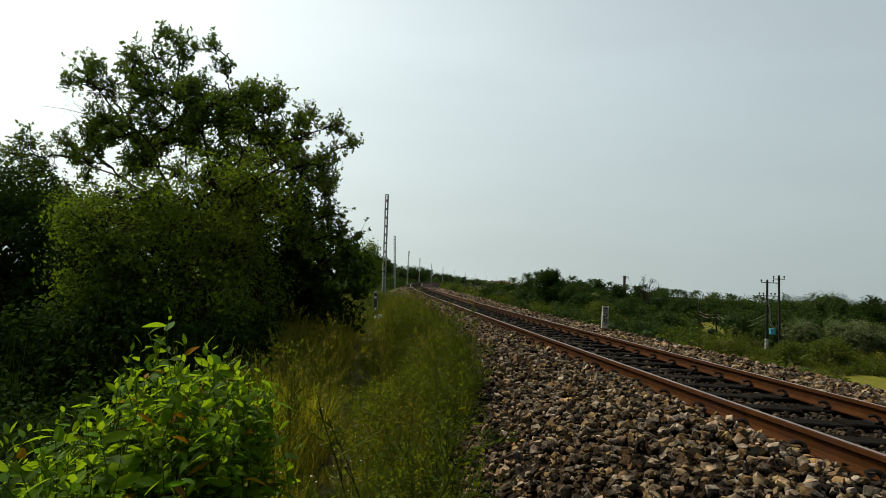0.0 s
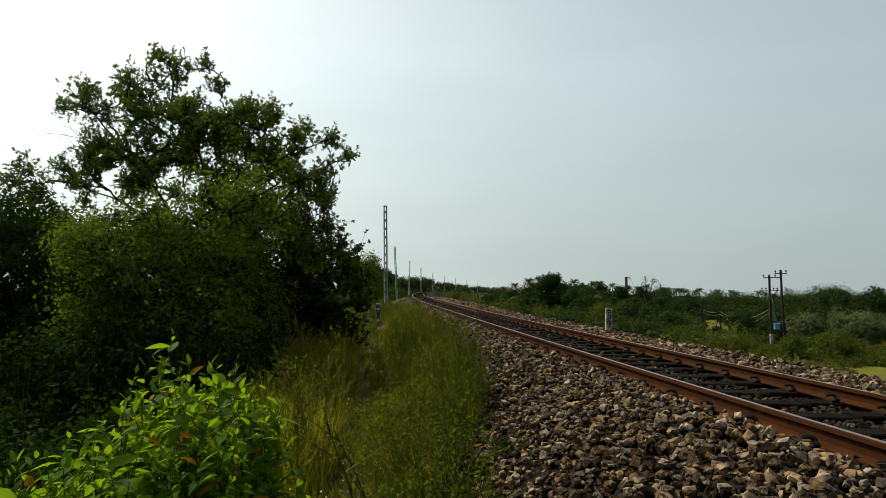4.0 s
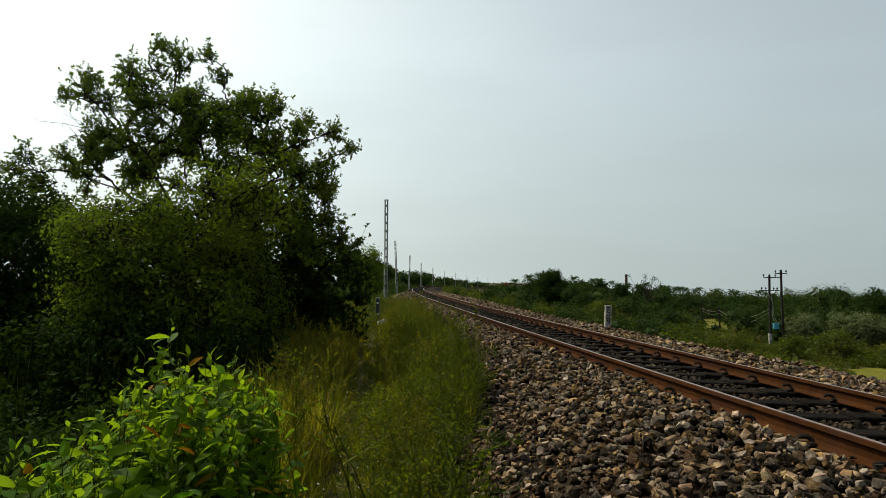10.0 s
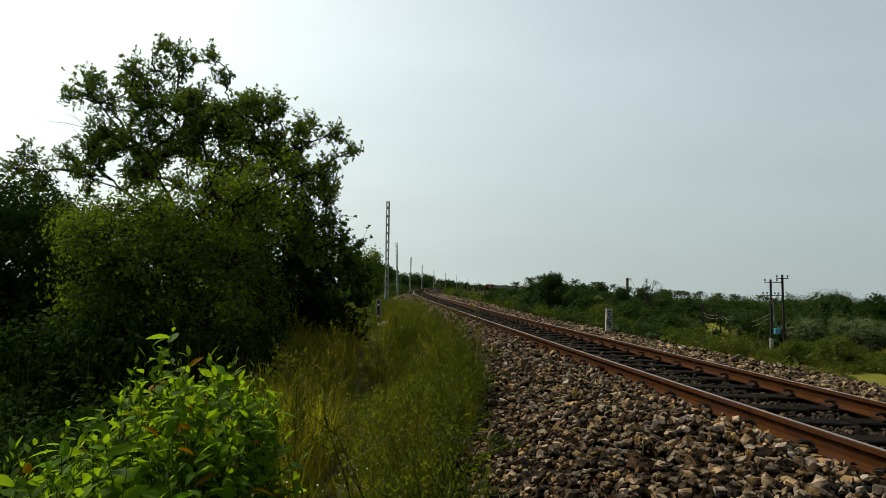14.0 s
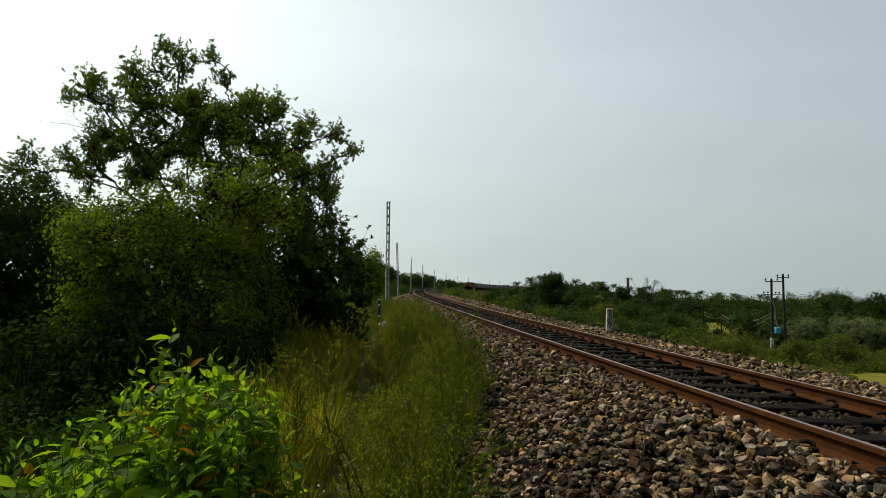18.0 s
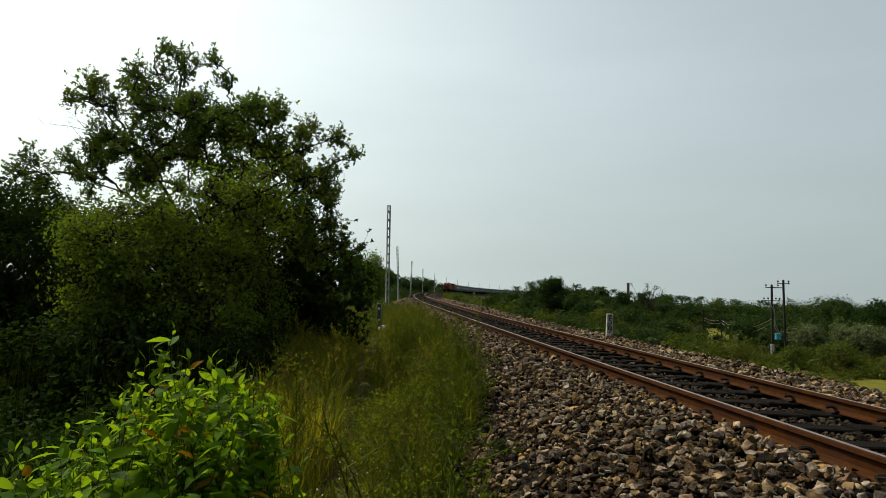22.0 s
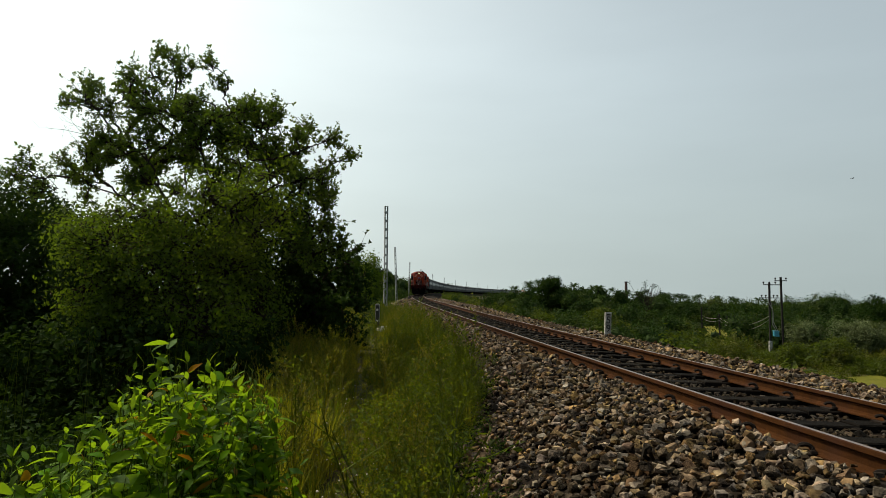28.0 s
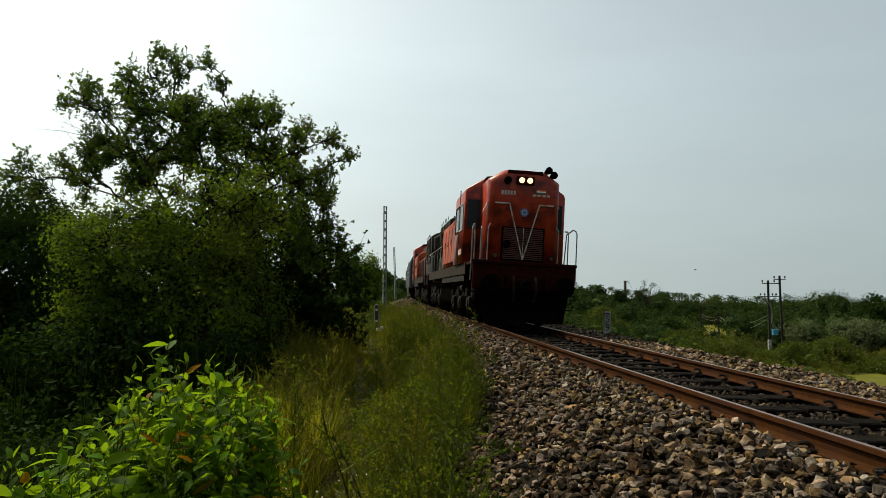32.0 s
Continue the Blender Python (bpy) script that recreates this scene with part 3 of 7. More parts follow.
def limb(a, b, bend, r, n=7):
    a, b = np.asarray(a, float), np.asarray(b, float)
    t = np.linspace(0, 1, n)[:, None]
    off = r.normal(size=3) * bend
    wob = r.normal(size=(n, 3)) * bend * 0.12
    wob[0] = wob[-1] = 0
    return a + (b - a) * t + np.sin(t * math.pi) * off + wob


def build_tree(name, base, fork_z, lobes, mat, label, category, per_m3=26, leaf=0.12, trunk_r=0.16, seed=1, template=(SMALL_V, SMALL_F), twigs=True, forks=6, shell=0.45, group="", spread=0.16, twig_len=0.42, whorl=0):
    """A tree: a tapered trunk, limbs out to each lobe, twigs and a ragged crown with gaps."""
    r = np.random.default_rng(seed)
    tree = empty(name, pose(*base))
    base = np.array(base, float)
    rel = [(x - base[0], y - base[1], z - base[2], q) for x, y, z, q in lobes]
    wood = []
    fork = np.array([r.normal() * 0.15, r.normal() * 0.15, fork_z - base[2]])
    wood.append(tube_arrays(limb((0, 0, -0.3), fork, 0.12, r, 8), np.linspace(trunk_r * 1.25, trunk_r * 0.8, 8), 9))
    hubs = []
    order = sorted(rel, key=lambda q: -q[3])
    for k, (x, y, z, q) in enumerate(order):
        tgt = np.array([x, y, z])
        start, r0 = fork, trunk_r * 0.45
        if k >= forks:
            start = min(hubs, key=lambda h: np.linalg.norm(h[0] - tgt) + (6 if h[0][2] > tgt[2] + 0.4 else 0))[0]
            r0 = trunk_r * 0.2
        pts = limb(start, tgt, 0.14, r)
        wood.append(tube_arrays(pts, np.linspace(r0, 0.018, len(pts)), 6))
        hubs += [(pts[3],), (pts[5],)]
    (v, f), segs = twig_crown(rel, per_m3, leaf, r, template, shell=shell, spread=spread, twig_len=twig_len)
    if whorl:
        ends = [(c, c - b) for a, b, c in segs] + [(b, b - a) for a, b, c in segs]
        v, f = rosettes(np.concatenate([e[0] for e in ends]), np.concatenate([e[1] for e in ends]), r, leaf, whorl)
    if twigs:
        for a, b, c in segs:
            for p, q, t in zip(a[::2], b[::2], c[::2]):
                wood.append(tube_arrays([p, (p + q) / 2 + r.normal(size=3) * 0.05, q, t], [0.014, 0.010, 0.007, 0.003], 3))
    wv, wf = join_arrays(wood)
    me = array_mesh("trunk", wv, wf, M_BARK)
    me.polygons.foreach_set("use_smooth", [True] * len(me.polygons))
    ob = new("trunk", me)
    ob.parent = tree
    ob = new("crown", array_mesh("crown", v, f, mat))
    ob.parent = tree
    tagged(tree, label, category, group)
    return tree


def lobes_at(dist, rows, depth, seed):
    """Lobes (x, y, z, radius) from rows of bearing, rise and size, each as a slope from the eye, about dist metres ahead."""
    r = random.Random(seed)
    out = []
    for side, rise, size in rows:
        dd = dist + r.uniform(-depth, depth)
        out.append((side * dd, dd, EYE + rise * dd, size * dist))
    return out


def rosettes(tips, ways, r, leaf, count=8, open_angle=0.95):
    """Leaves set in whorls round the twigs' ends: vertices and faces."""
    n = len(tips)
    way = np.repeat(ways / (np.linalg.norm(ways, axis=1)[:, None] + 1e-9), count, axis=0)
    side = r.normal(size=way.shape)
    side -= way * (side * way).sum(1)[:, None]
    side /= np.linalg.norm(side, axis=1)[:, None] + 1e-9
    lean = np.clip(r.normal(size=(n * count, 1)) * 0.35 + open_angle, 0.1, 1.9)
    out = way * np.cos(lean) + side * np.sin(lean) + np.array([0, 0, -0.10])
    out /= np.linalg.norm(out, axis=1)[:, None]
    up = way - out * (way * out).sum(1)[:, None] + r.normal(size=way.shape) * 0.25
    x = np.cross(out, up)
    x /= np.linalg.norm(x, axis=1)[:, None] + 1e-9
    rot = np.stack([x, out, np.cross(x, out)], 2)
    pos = np.repeat(tips, count, axis=0) - way * r.uniform(0, 0.09, (n * count, 1))
    return scatter(SMALL_V * np.array([1.1, 1, 1]), SMALL_F, pos, rot, leaf * r.uniform(0.6, 1.25, n * count))


def big_tree():
    """The tall tree: limbs fan out from a low fork to leafy heads; each head is a spray of twigs that end in whorls of leaves, with sky between."""
    r = np.random.default_rng(5)
    base = np.array([-5.6, 14.6, float(ground_z(-5.6, 14.6))])
    tree = empty("broadleaf_tree", pose(*base.tolist()))
    fork = np.array([-5.35, 14.5, 1.2])
    trunk = array_mesh("trunk", *tube_arrays(limb((0, 0, -0.3), fork - base, 0.12, r, 8), np.linspace(0.26, 0.17, 8), 10), M_BARK)
    ob = new("trunk", trunk)
    ob.parent = tree
    # the heads of the crown: x, z, radius
    heads = [(-6.95, 6.80, 0.24), (-6.44, 6.60, 0.28), (-5.55, 6.55, 0.26), (-6.08, 6.16, 0.40), (-6.89, 6.22, 0.36), (-5.26, 5.96, 0.26), (-7.72, 5.90, 0.30), (-8.59, 5.60, 0.50),
             (-9.15, 5.50, 0.24), (-7.97, 5.25, 0.42), (-7.25, 5.60, 0.36), (-6.57, 5.54, 0.42), (-5.82, 5.41, 0.45), (-4.95, 5.35, 0.47), (-4.25, 5.50, 0.32), (-3.84, 4.97, 0.48),
             (-3.17, 4.92, 0.42), (-2.50, 4.62, 0.34), (-2.14, 4.25, 0.24), (-2.62, 3.98, 0.34), (-3.25, 4.25, 0.45), (-4.53, 4.60, 0.52), (-5.26, 4.60, 0.46), (-8.45, 4.75, 0.34),
             (-9.92, 3.96, 0.36), (-9.28, 3.78, 0.36), (-10.3, 3.70, 0.28), (-9.75, 3.40, 0.45), (-3.82, 3.80, 0.56), (-3.04, 3.44, 0.42), (-2.74, 2.96, 0.28), (-4.22, 3.06, 0.62)]
    heads = [(-5.35 + (x + 5.35) * (0.97 if x > -5.35 else 0.91), 1.2 + (z - 1.2) * 0.955, q * 0.92) for x, z, q in heads] + [(-2.75, 2.45, 0.38), (-2.45, 1.95, 0.36), (-3.3, 2.6, 0.5), (-7.5, 4.2, 0.30), (-8.1, 4.05, 0.28), (-6.9, 4.05, 0.28), (-7.3, 4.75, 0.30), (-6.3, 4.6, 0.32)]
    spots = [(np.array([x, 14.5 + r.normal() * 0.35, z]), q) for x, z, q in heads]
    # the crown's far and near sides carry more of the same
    for x, z, q in heads[3:]:
        for dy in (-1.3, 1.5):
            if x < -6.8 and r.random() < 0.55:
                continue
            k = r.uniform(0.70, 0.93)
            p = fork + (np.array([x, 14.5, z]) - fork) * k
            spots.append((p + np.array([r.normal() * 0.15, dy * r.uniform(0.6, 1.1), 0]), q * r.uniform(0.75, 1.0)))
    # thin heads inside
    for k in range(64):
        x, z = r.uniform(-4.3, 1.2), r.uniform(1.5, 4.2)
        if z < 0.9 * abs(x) - 0.3 or z > 4.3 - 0.75 * max(0.0, abs(x) - 1.8):
            continue
        spots.append((fork + np.array([x, r.normal() * 0.9, z]), r.uniform(0.18, 0.30)))
    # lower heads that close the crown over the small tree in front
    for k in range(16):
        spots.append((fork + np.array([r.uniform(-2.2, 1.6), r.normal() * 0.9, r.uniform(1.0, 2.3)]), r.uniform(0.24, 0.36)))
    spots.sort(key=lambda h: (h[1] < 0.3) * 9 + r.random())
    twigs, tips, ways, hubs = [], [], [], []
    for k, (c, q) in enumerate(spots):
        start, thick = fork, 0.058
        if k >= 9:
            start = min(hubs, key=lambda h: np.linalg.norm(h - c) + 1.6 * max(0.0, h[2] - c[2] + 0.2))
            thick = 0.026
        pts = limb(start, c, 0.22 if k < 9 else 0.12, r, 12)
        hubs += [pts[4], pts[6], pts[8], pts[10]] if k < 9 else [pts[5], pts[8]]
        ob = new("limb", array_mesh("limb", *tube_arrays(pts - base, np.linspace(thick, 0.010, 12), 7), M_BARK))
        ob.parent = tree
        grow = (c - start) / (np.linalg.norm(c - start) + 1e-6)
        for _ in range(int(7 + 13 * (q / 0.4) ** 2)):
            d = grow * 0.7 + r.normal(size=3) * 0.72 + np.array([0, 0, 0.15])
            d /= np.linalg.norm(d)
            br = limb(c - grow * r.uniform(0, 0.8) * q, c + d * q * r.uniform(0.65, 1.35), 0.05, r, 5)
            twigs.append(tube_arrays(br, np.linspace(0.010, 0.004, 5), 3))
            u = np.append(r.uniform(0.25, 0.95, 5), 1.0)
            at = np.stack([np.interp(u, np.linspace(0, 1, 5), br[:, i]) for i in range(3)], 1)
            e = d * 0.5 + r.normal(size=(6, 3)) * 0.7 + np.array([0, 0, 0.15])
            e *= (r.uniform(0.06, 0.2, 6) / np.linalg.norm(e, axis=1))[:, None]
            for p, w in zip(at, e):
                twigs.append(tube_arrays([p, p + w], [0.004, 0.002], 3))
            tips.append(at + e)
            ways.append(e / np.linalg.norm(e, axis=1)[:, None] + np.array([0, 0, 0.25]))
    # bare dead twigs out of the crown's side
    for k in range(4):
        a = np.array([-8.2, 14.3, 4.4]) + r.normal(size=3) * 0.12
        b = np.array([-8.95, 14.2, 4.85]) + r.normal(size=3) * np.array([0.12, 0.3, 0.22])
        bare = limb(a, b, 0.10, r, 6)
        twigs.append(tube_arrays(bare, np.linspace(0.007, 0.002, 6), 4))
        for p in bare[2:]:
            twigs.append(tube_arrays([p, p + r.normal(size=3) * 0.11], [0.003, 0.001], 3))
    tv, tf = join_arrays(twigs)
    ob = new("twig_growth", array_mesh("twig_growth", tv - base, tf, M_BARK))
    ob.parent = tree
    tagged(ob, kind="stuff")
    v, f = rosettes(np.concatenate(tips), np.concatenate(ways), r, 0.066, 8)
    ob = new("crown", array_mesh("crown", v - base, f, M_LEAF_TREE))
    ob.parent = tree
    tagged(tree, "tall dark green broadleaf tree with open branching crown", "tree")


big_tree()


def thickets():
    """The dense bushes in front of, under and behind the big tree."""
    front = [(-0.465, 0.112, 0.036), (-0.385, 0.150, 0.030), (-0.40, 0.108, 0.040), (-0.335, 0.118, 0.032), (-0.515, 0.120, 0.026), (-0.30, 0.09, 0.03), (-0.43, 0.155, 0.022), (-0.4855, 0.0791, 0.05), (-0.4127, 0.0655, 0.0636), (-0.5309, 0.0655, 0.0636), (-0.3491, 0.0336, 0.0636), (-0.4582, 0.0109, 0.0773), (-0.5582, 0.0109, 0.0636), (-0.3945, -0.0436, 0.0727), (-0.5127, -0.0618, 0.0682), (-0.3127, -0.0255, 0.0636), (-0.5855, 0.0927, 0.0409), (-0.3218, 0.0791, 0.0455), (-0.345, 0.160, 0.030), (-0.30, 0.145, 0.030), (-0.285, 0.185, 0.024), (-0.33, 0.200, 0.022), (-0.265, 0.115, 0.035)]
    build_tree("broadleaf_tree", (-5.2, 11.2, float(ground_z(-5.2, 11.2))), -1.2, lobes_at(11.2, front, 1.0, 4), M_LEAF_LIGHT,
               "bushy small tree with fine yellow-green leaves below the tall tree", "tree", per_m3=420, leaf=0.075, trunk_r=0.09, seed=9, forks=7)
    # the dark bushes below get their shaded depth from the lowered leaf colour
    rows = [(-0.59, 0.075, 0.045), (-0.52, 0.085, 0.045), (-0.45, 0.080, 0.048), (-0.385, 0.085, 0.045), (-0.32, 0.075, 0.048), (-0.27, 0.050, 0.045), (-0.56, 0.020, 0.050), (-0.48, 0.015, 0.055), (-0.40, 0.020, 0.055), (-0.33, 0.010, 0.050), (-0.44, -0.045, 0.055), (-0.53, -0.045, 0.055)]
    build_tree("thicket_bush", (-7.2, 17.0, float(ground_z(-7.2, 17.0))), -1.6, lobes_at(17.0, rows, 1.6, 16), M_LEAF_SHADED,
               "dense bush behind the tall tree's trunk, darkened as in shade", "bush", per_m3=230, leaf=0.125, trunk_r=0.08, seed=23, forks=7, twigs=False)
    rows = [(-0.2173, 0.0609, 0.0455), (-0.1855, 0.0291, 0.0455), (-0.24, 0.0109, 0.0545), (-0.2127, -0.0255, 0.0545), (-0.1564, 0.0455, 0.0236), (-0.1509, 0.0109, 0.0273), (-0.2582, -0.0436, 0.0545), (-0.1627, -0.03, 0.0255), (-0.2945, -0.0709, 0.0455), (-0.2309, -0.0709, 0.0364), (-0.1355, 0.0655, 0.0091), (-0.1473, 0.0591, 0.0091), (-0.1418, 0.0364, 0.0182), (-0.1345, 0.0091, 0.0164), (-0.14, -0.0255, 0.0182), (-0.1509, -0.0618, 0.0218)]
    build_tree("thicket_bush", (-4.4, 18.5, float(ground_z(-4.4, 18.5))), -1.2, lobes_at(18.0, rows, 1.6, 6), M_LEAF_SHADED,
               "dense bush crowding the embankment path's edge, darkened as in shade", "bush", per_m3=330, leaf=0.115, trunk_r=0.08, seed=12, forks=7, whorl=7)
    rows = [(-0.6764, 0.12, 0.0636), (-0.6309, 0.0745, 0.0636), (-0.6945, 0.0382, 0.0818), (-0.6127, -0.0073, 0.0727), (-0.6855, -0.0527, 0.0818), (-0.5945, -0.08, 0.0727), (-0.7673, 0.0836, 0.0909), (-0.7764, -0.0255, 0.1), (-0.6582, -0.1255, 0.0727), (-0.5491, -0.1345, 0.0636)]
    build_tree("thicket_bush", (-15.5, 21.0, float(ground_z(-15.5, 21.0))), -3.0, lobes_at(21.0, rows, 2.0, 8), M_LEAF_SHADED,
               "overgrown tree mass at the embankment's foot, darkened as in shade", "bush", per_m3=190, leaf=0.14, trunk_r=0.14, seed=14, forks=8, twigs=False)
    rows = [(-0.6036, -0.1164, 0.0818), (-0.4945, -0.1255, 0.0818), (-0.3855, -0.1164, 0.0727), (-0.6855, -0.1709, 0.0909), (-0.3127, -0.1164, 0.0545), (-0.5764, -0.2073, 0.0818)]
    build_tree("thicket_bush", (-7.0, 9.5, float(ground_z(-7.0, 9.5)) - 0.2), -3.0, lobes_at(10.0, rows, 1.2, 10), M_LEAF_SHADED,
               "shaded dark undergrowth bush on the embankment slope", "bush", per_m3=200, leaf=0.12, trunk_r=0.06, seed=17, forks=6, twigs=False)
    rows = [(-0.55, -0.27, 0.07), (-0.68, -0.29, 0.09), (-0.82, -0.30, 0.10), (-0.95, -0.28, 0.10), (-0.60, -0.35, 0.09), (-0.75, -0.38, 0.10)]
    build_tree("thicket_bush", (-4.6, 6.6, float(ground_z(-4.6, 6.6)) - 0.2), -2.4, lobes_at(6.6, rows, 0.9, 13), M_LEAF_SHADED,
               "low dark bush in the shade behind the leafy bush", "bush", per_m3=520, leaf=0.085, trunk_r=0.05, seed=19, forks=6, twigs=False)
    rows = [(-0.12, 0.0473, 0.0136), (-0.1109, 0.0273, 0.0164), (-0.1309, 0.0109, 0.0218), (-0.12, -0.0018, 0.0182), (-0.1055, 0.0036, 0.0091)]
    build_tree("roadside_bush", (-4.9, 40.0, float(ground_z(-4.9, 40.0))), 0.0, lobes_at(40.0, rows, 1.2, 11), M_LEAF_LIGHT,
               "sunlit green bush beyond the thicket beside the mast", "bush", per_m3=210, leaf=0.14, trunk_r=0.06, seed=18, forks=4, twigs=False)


thickets()


def bush_leaf(droop):
    """A broad leaf one unit long: folded along its rib, bowed towards the tip."""
    vs, fs = [], []
    for u, w in ((0.0, 0.02), (0.2, 0.15), (0.45, 0.215), (0.7, 0.16), (0.88, 0.075)):
        z = -droop * u * u
        vs += [(-w, u, z + 0.22 * w), (0, u, z), (w, u, z + 0.22 * w)]
    for k in range(0, 12, 3):
        for j in (0, 1):
            fs += [(k + j, k + j + 1, k + j + 4), (k + j, k + j + 4, k + j + 3)]
    vs.append((0, 1.0, -droop))
    fs += [(12, 13, 15), (13, 14, 15)]
    return np.array(vs, float), np.array(fs)


def near_bush():
    """The leafy bush at the path's edge: leaning shoots with spirals of broad leaves."""
    r = np.random.default_rng(21)
    base = (-1.45, 2.75, float(ground_z(-1.45, 2.75)))
    bush = empty("leafy_bush", pose(*base))
    tagged(bush, "fresh green leafy bush at the path's edge", "bush")
    wood, leaves = [], []
    n = 900
    cx = r.uniform(-1.5, 0.66, n)
    cy = r.uniform(-0.75, 0.95, n) * np.sqrt(1 - np.clip(((cx + 0.38) / 1.2) ** 2, 0, 0.82))
    for k in range(n):
        x, y = cx[k], cy[k]
        top = 1.86 - (0.85 if x < 0.27 else 0.55) * abs(x - 0.27) ** 1.3 - (0.45 * (x - 0.27) ** 2 if x > 0.27 else 0) - 0.42 * max(0, -y) - 0.2 * y * y
        top = max(0.35, top) * (r.uniform(0.66, 0.98) if k > 7 else 1.04)
        pts = limb((x * 0.5, y * 0.5, 0), (x + r.normal() * 0.06, y + r.normal() * 0.06, top), 0.13, r, 6)
        wood.append(tube_arrays(pts, np.linspace(0.004, 0.0015, 6), 4))
        turn = r.uniform(0, 6.28)
        for j, z in enumerate(np.arange(0.30, 1.001, 0.036 / max(top, 0.4))):
            p = np.array([np.interp(z, np.linspace(0, 1, 6), pts[:, i]) for i in range(3)])
            tip = z > 0.95
            up = r.uniform(0.6, 1.2) if tip else r.normal() * 0.42 + 0.12
            leaves.append((*p, turn + j * 2.4 + r.normal() * 0.3, up, r.uniform(0.05, 0.112) * (0.6 if tip else 1)))
    wv, wf = join_arrays(wood)
    ob = new("stem_growth", array_mesh("stem_growth", wv, wf, M_WEED))
    ob.parent = bush
    tagged(ob, kind="stuff")
    lv = np.array(leaves)
    a, b = lv[:, 3], lv[:, 4]
    ca, sa, cb, sb = np.cos(a), np.sin(a), np.cos(b), np.sin(b)
    o, zz = np.ones_like(a), np.zeros_like(a)
    rot = np.stack([ca, -sa, zz, sa, ca, zz, zz, zz, o], 1).reshape(-1, 3, 3) @ np.stack([o, zz, zz, zz, cb, -sb, zz, sb, cb], 1).reshape(-1, 3, 3)
    rl = r.normal(size=len(a)) * 0.6
    cr, sr = np.cos(rl), np.sin(rl)
    rot = rot @ np.stack([cr, zz, sr, zz, o, zz, -sr, zz, cr], 1).reshape(-1, 3, 3)
    high = np.argsort(-(lv[:, 2] - 0.35 * lv[:, 1]))[:280]
    kinds = [bush_leaf(d) for d in (0.05, 0.25, 0.5)]
    fresh = [array_mesh("leaf", v, f, M_LEAF_BUSH_ONE) for v, f in kinds]
    turned = [array_mesh("leaf", v, f, M_LEAF_TURNED) for v, f in kinds]
    for me in fresh + turned:
        me.polygons.foreach_set("use_smooth", [True] * len(me.polygons))
    for k in high:
        ob = new("leaf", (turned if k % 23 == 0 else fresh)[k % 3])
        ob.parent = bush
        ob.matrix_basis = Matrix.Translation(lv[k, :3].tolist()) @ Matrix(rot[k].tolist()).to_4x4() @ Matrix.Diagonal((*[lv[k, 5]] * 3, 1))
    rest = np.ones(len(lv), bool)
    rest[high] = False
    pick = r.integers(0, 3, len(lv))
    yellow = r.random(len(lv)) < 0.025
    for name, mat, want in (("foliage", M_LEAF_BUSH, rest & ~yellow), ("turned_foliage", M_LEAF_TURNED, rest & yellow)):
        made = [scatter(*kinds[j], lv[want & (pick == j), :3], rot[want & (pick == j)], lv[want & (pick == j), 5]) for j in range(3)]
        me = array_mesh(name, *join_arrays(made), mat)
        me.polygons.foreach_set("use_smooth", [True] * len(me.polygons))
        ob = new(name, me)
        ob.parent = bush
        tagged(ob, kind="stuff")


near_bush()


def halves(v, f):
    """The same skin in triangles."""
    return v, np.concatenate([f[:, (0, 1, 2)], f[:, (0, 2, 3)]])


def tuft_template(r):
    """A tuft of arching grass blades, about one unit long."""
    vs, fs = [], []
    for _ in range(24):
        a, h, bow, w = r.uniform(0, 6.28), r.uniform(0.45, 1.0), r.uniform(0.08, 0.6), r.uniform(0.006, 0.011)
        out, side = np.array([math.cos(a), math.sin(a), 0]), np.array([-math.sin(a), math.cos(a), 0])
        root = out * r.uniform(0, 0.10) + side * r.normal() * 0.04
        k = len(vs)
        for u, ww in ((0, 1.0), (0.4, 0.9), (0.75, 0.6)):
            c = root + out * bow * u ** 1.8 * h + np.array([0, 0, h * (u - 0.32 * bow * u ** 3)])
            vs += [c - side * w * ww, c + side * w * ww]
        vs.append(root + out * bow * h * 1.15 + np.array([0, 0, h * (1 - 0.5 * bow)]))
        fs += [(k, k + 1, k + 3), (k, k + 3, k + 2), (k + 2, k + 3, k + 5), (k + 2, k + 5, k + 4), (k + 4, k + 5, k + 6)]
    return np.array(vs), np.array(fs)


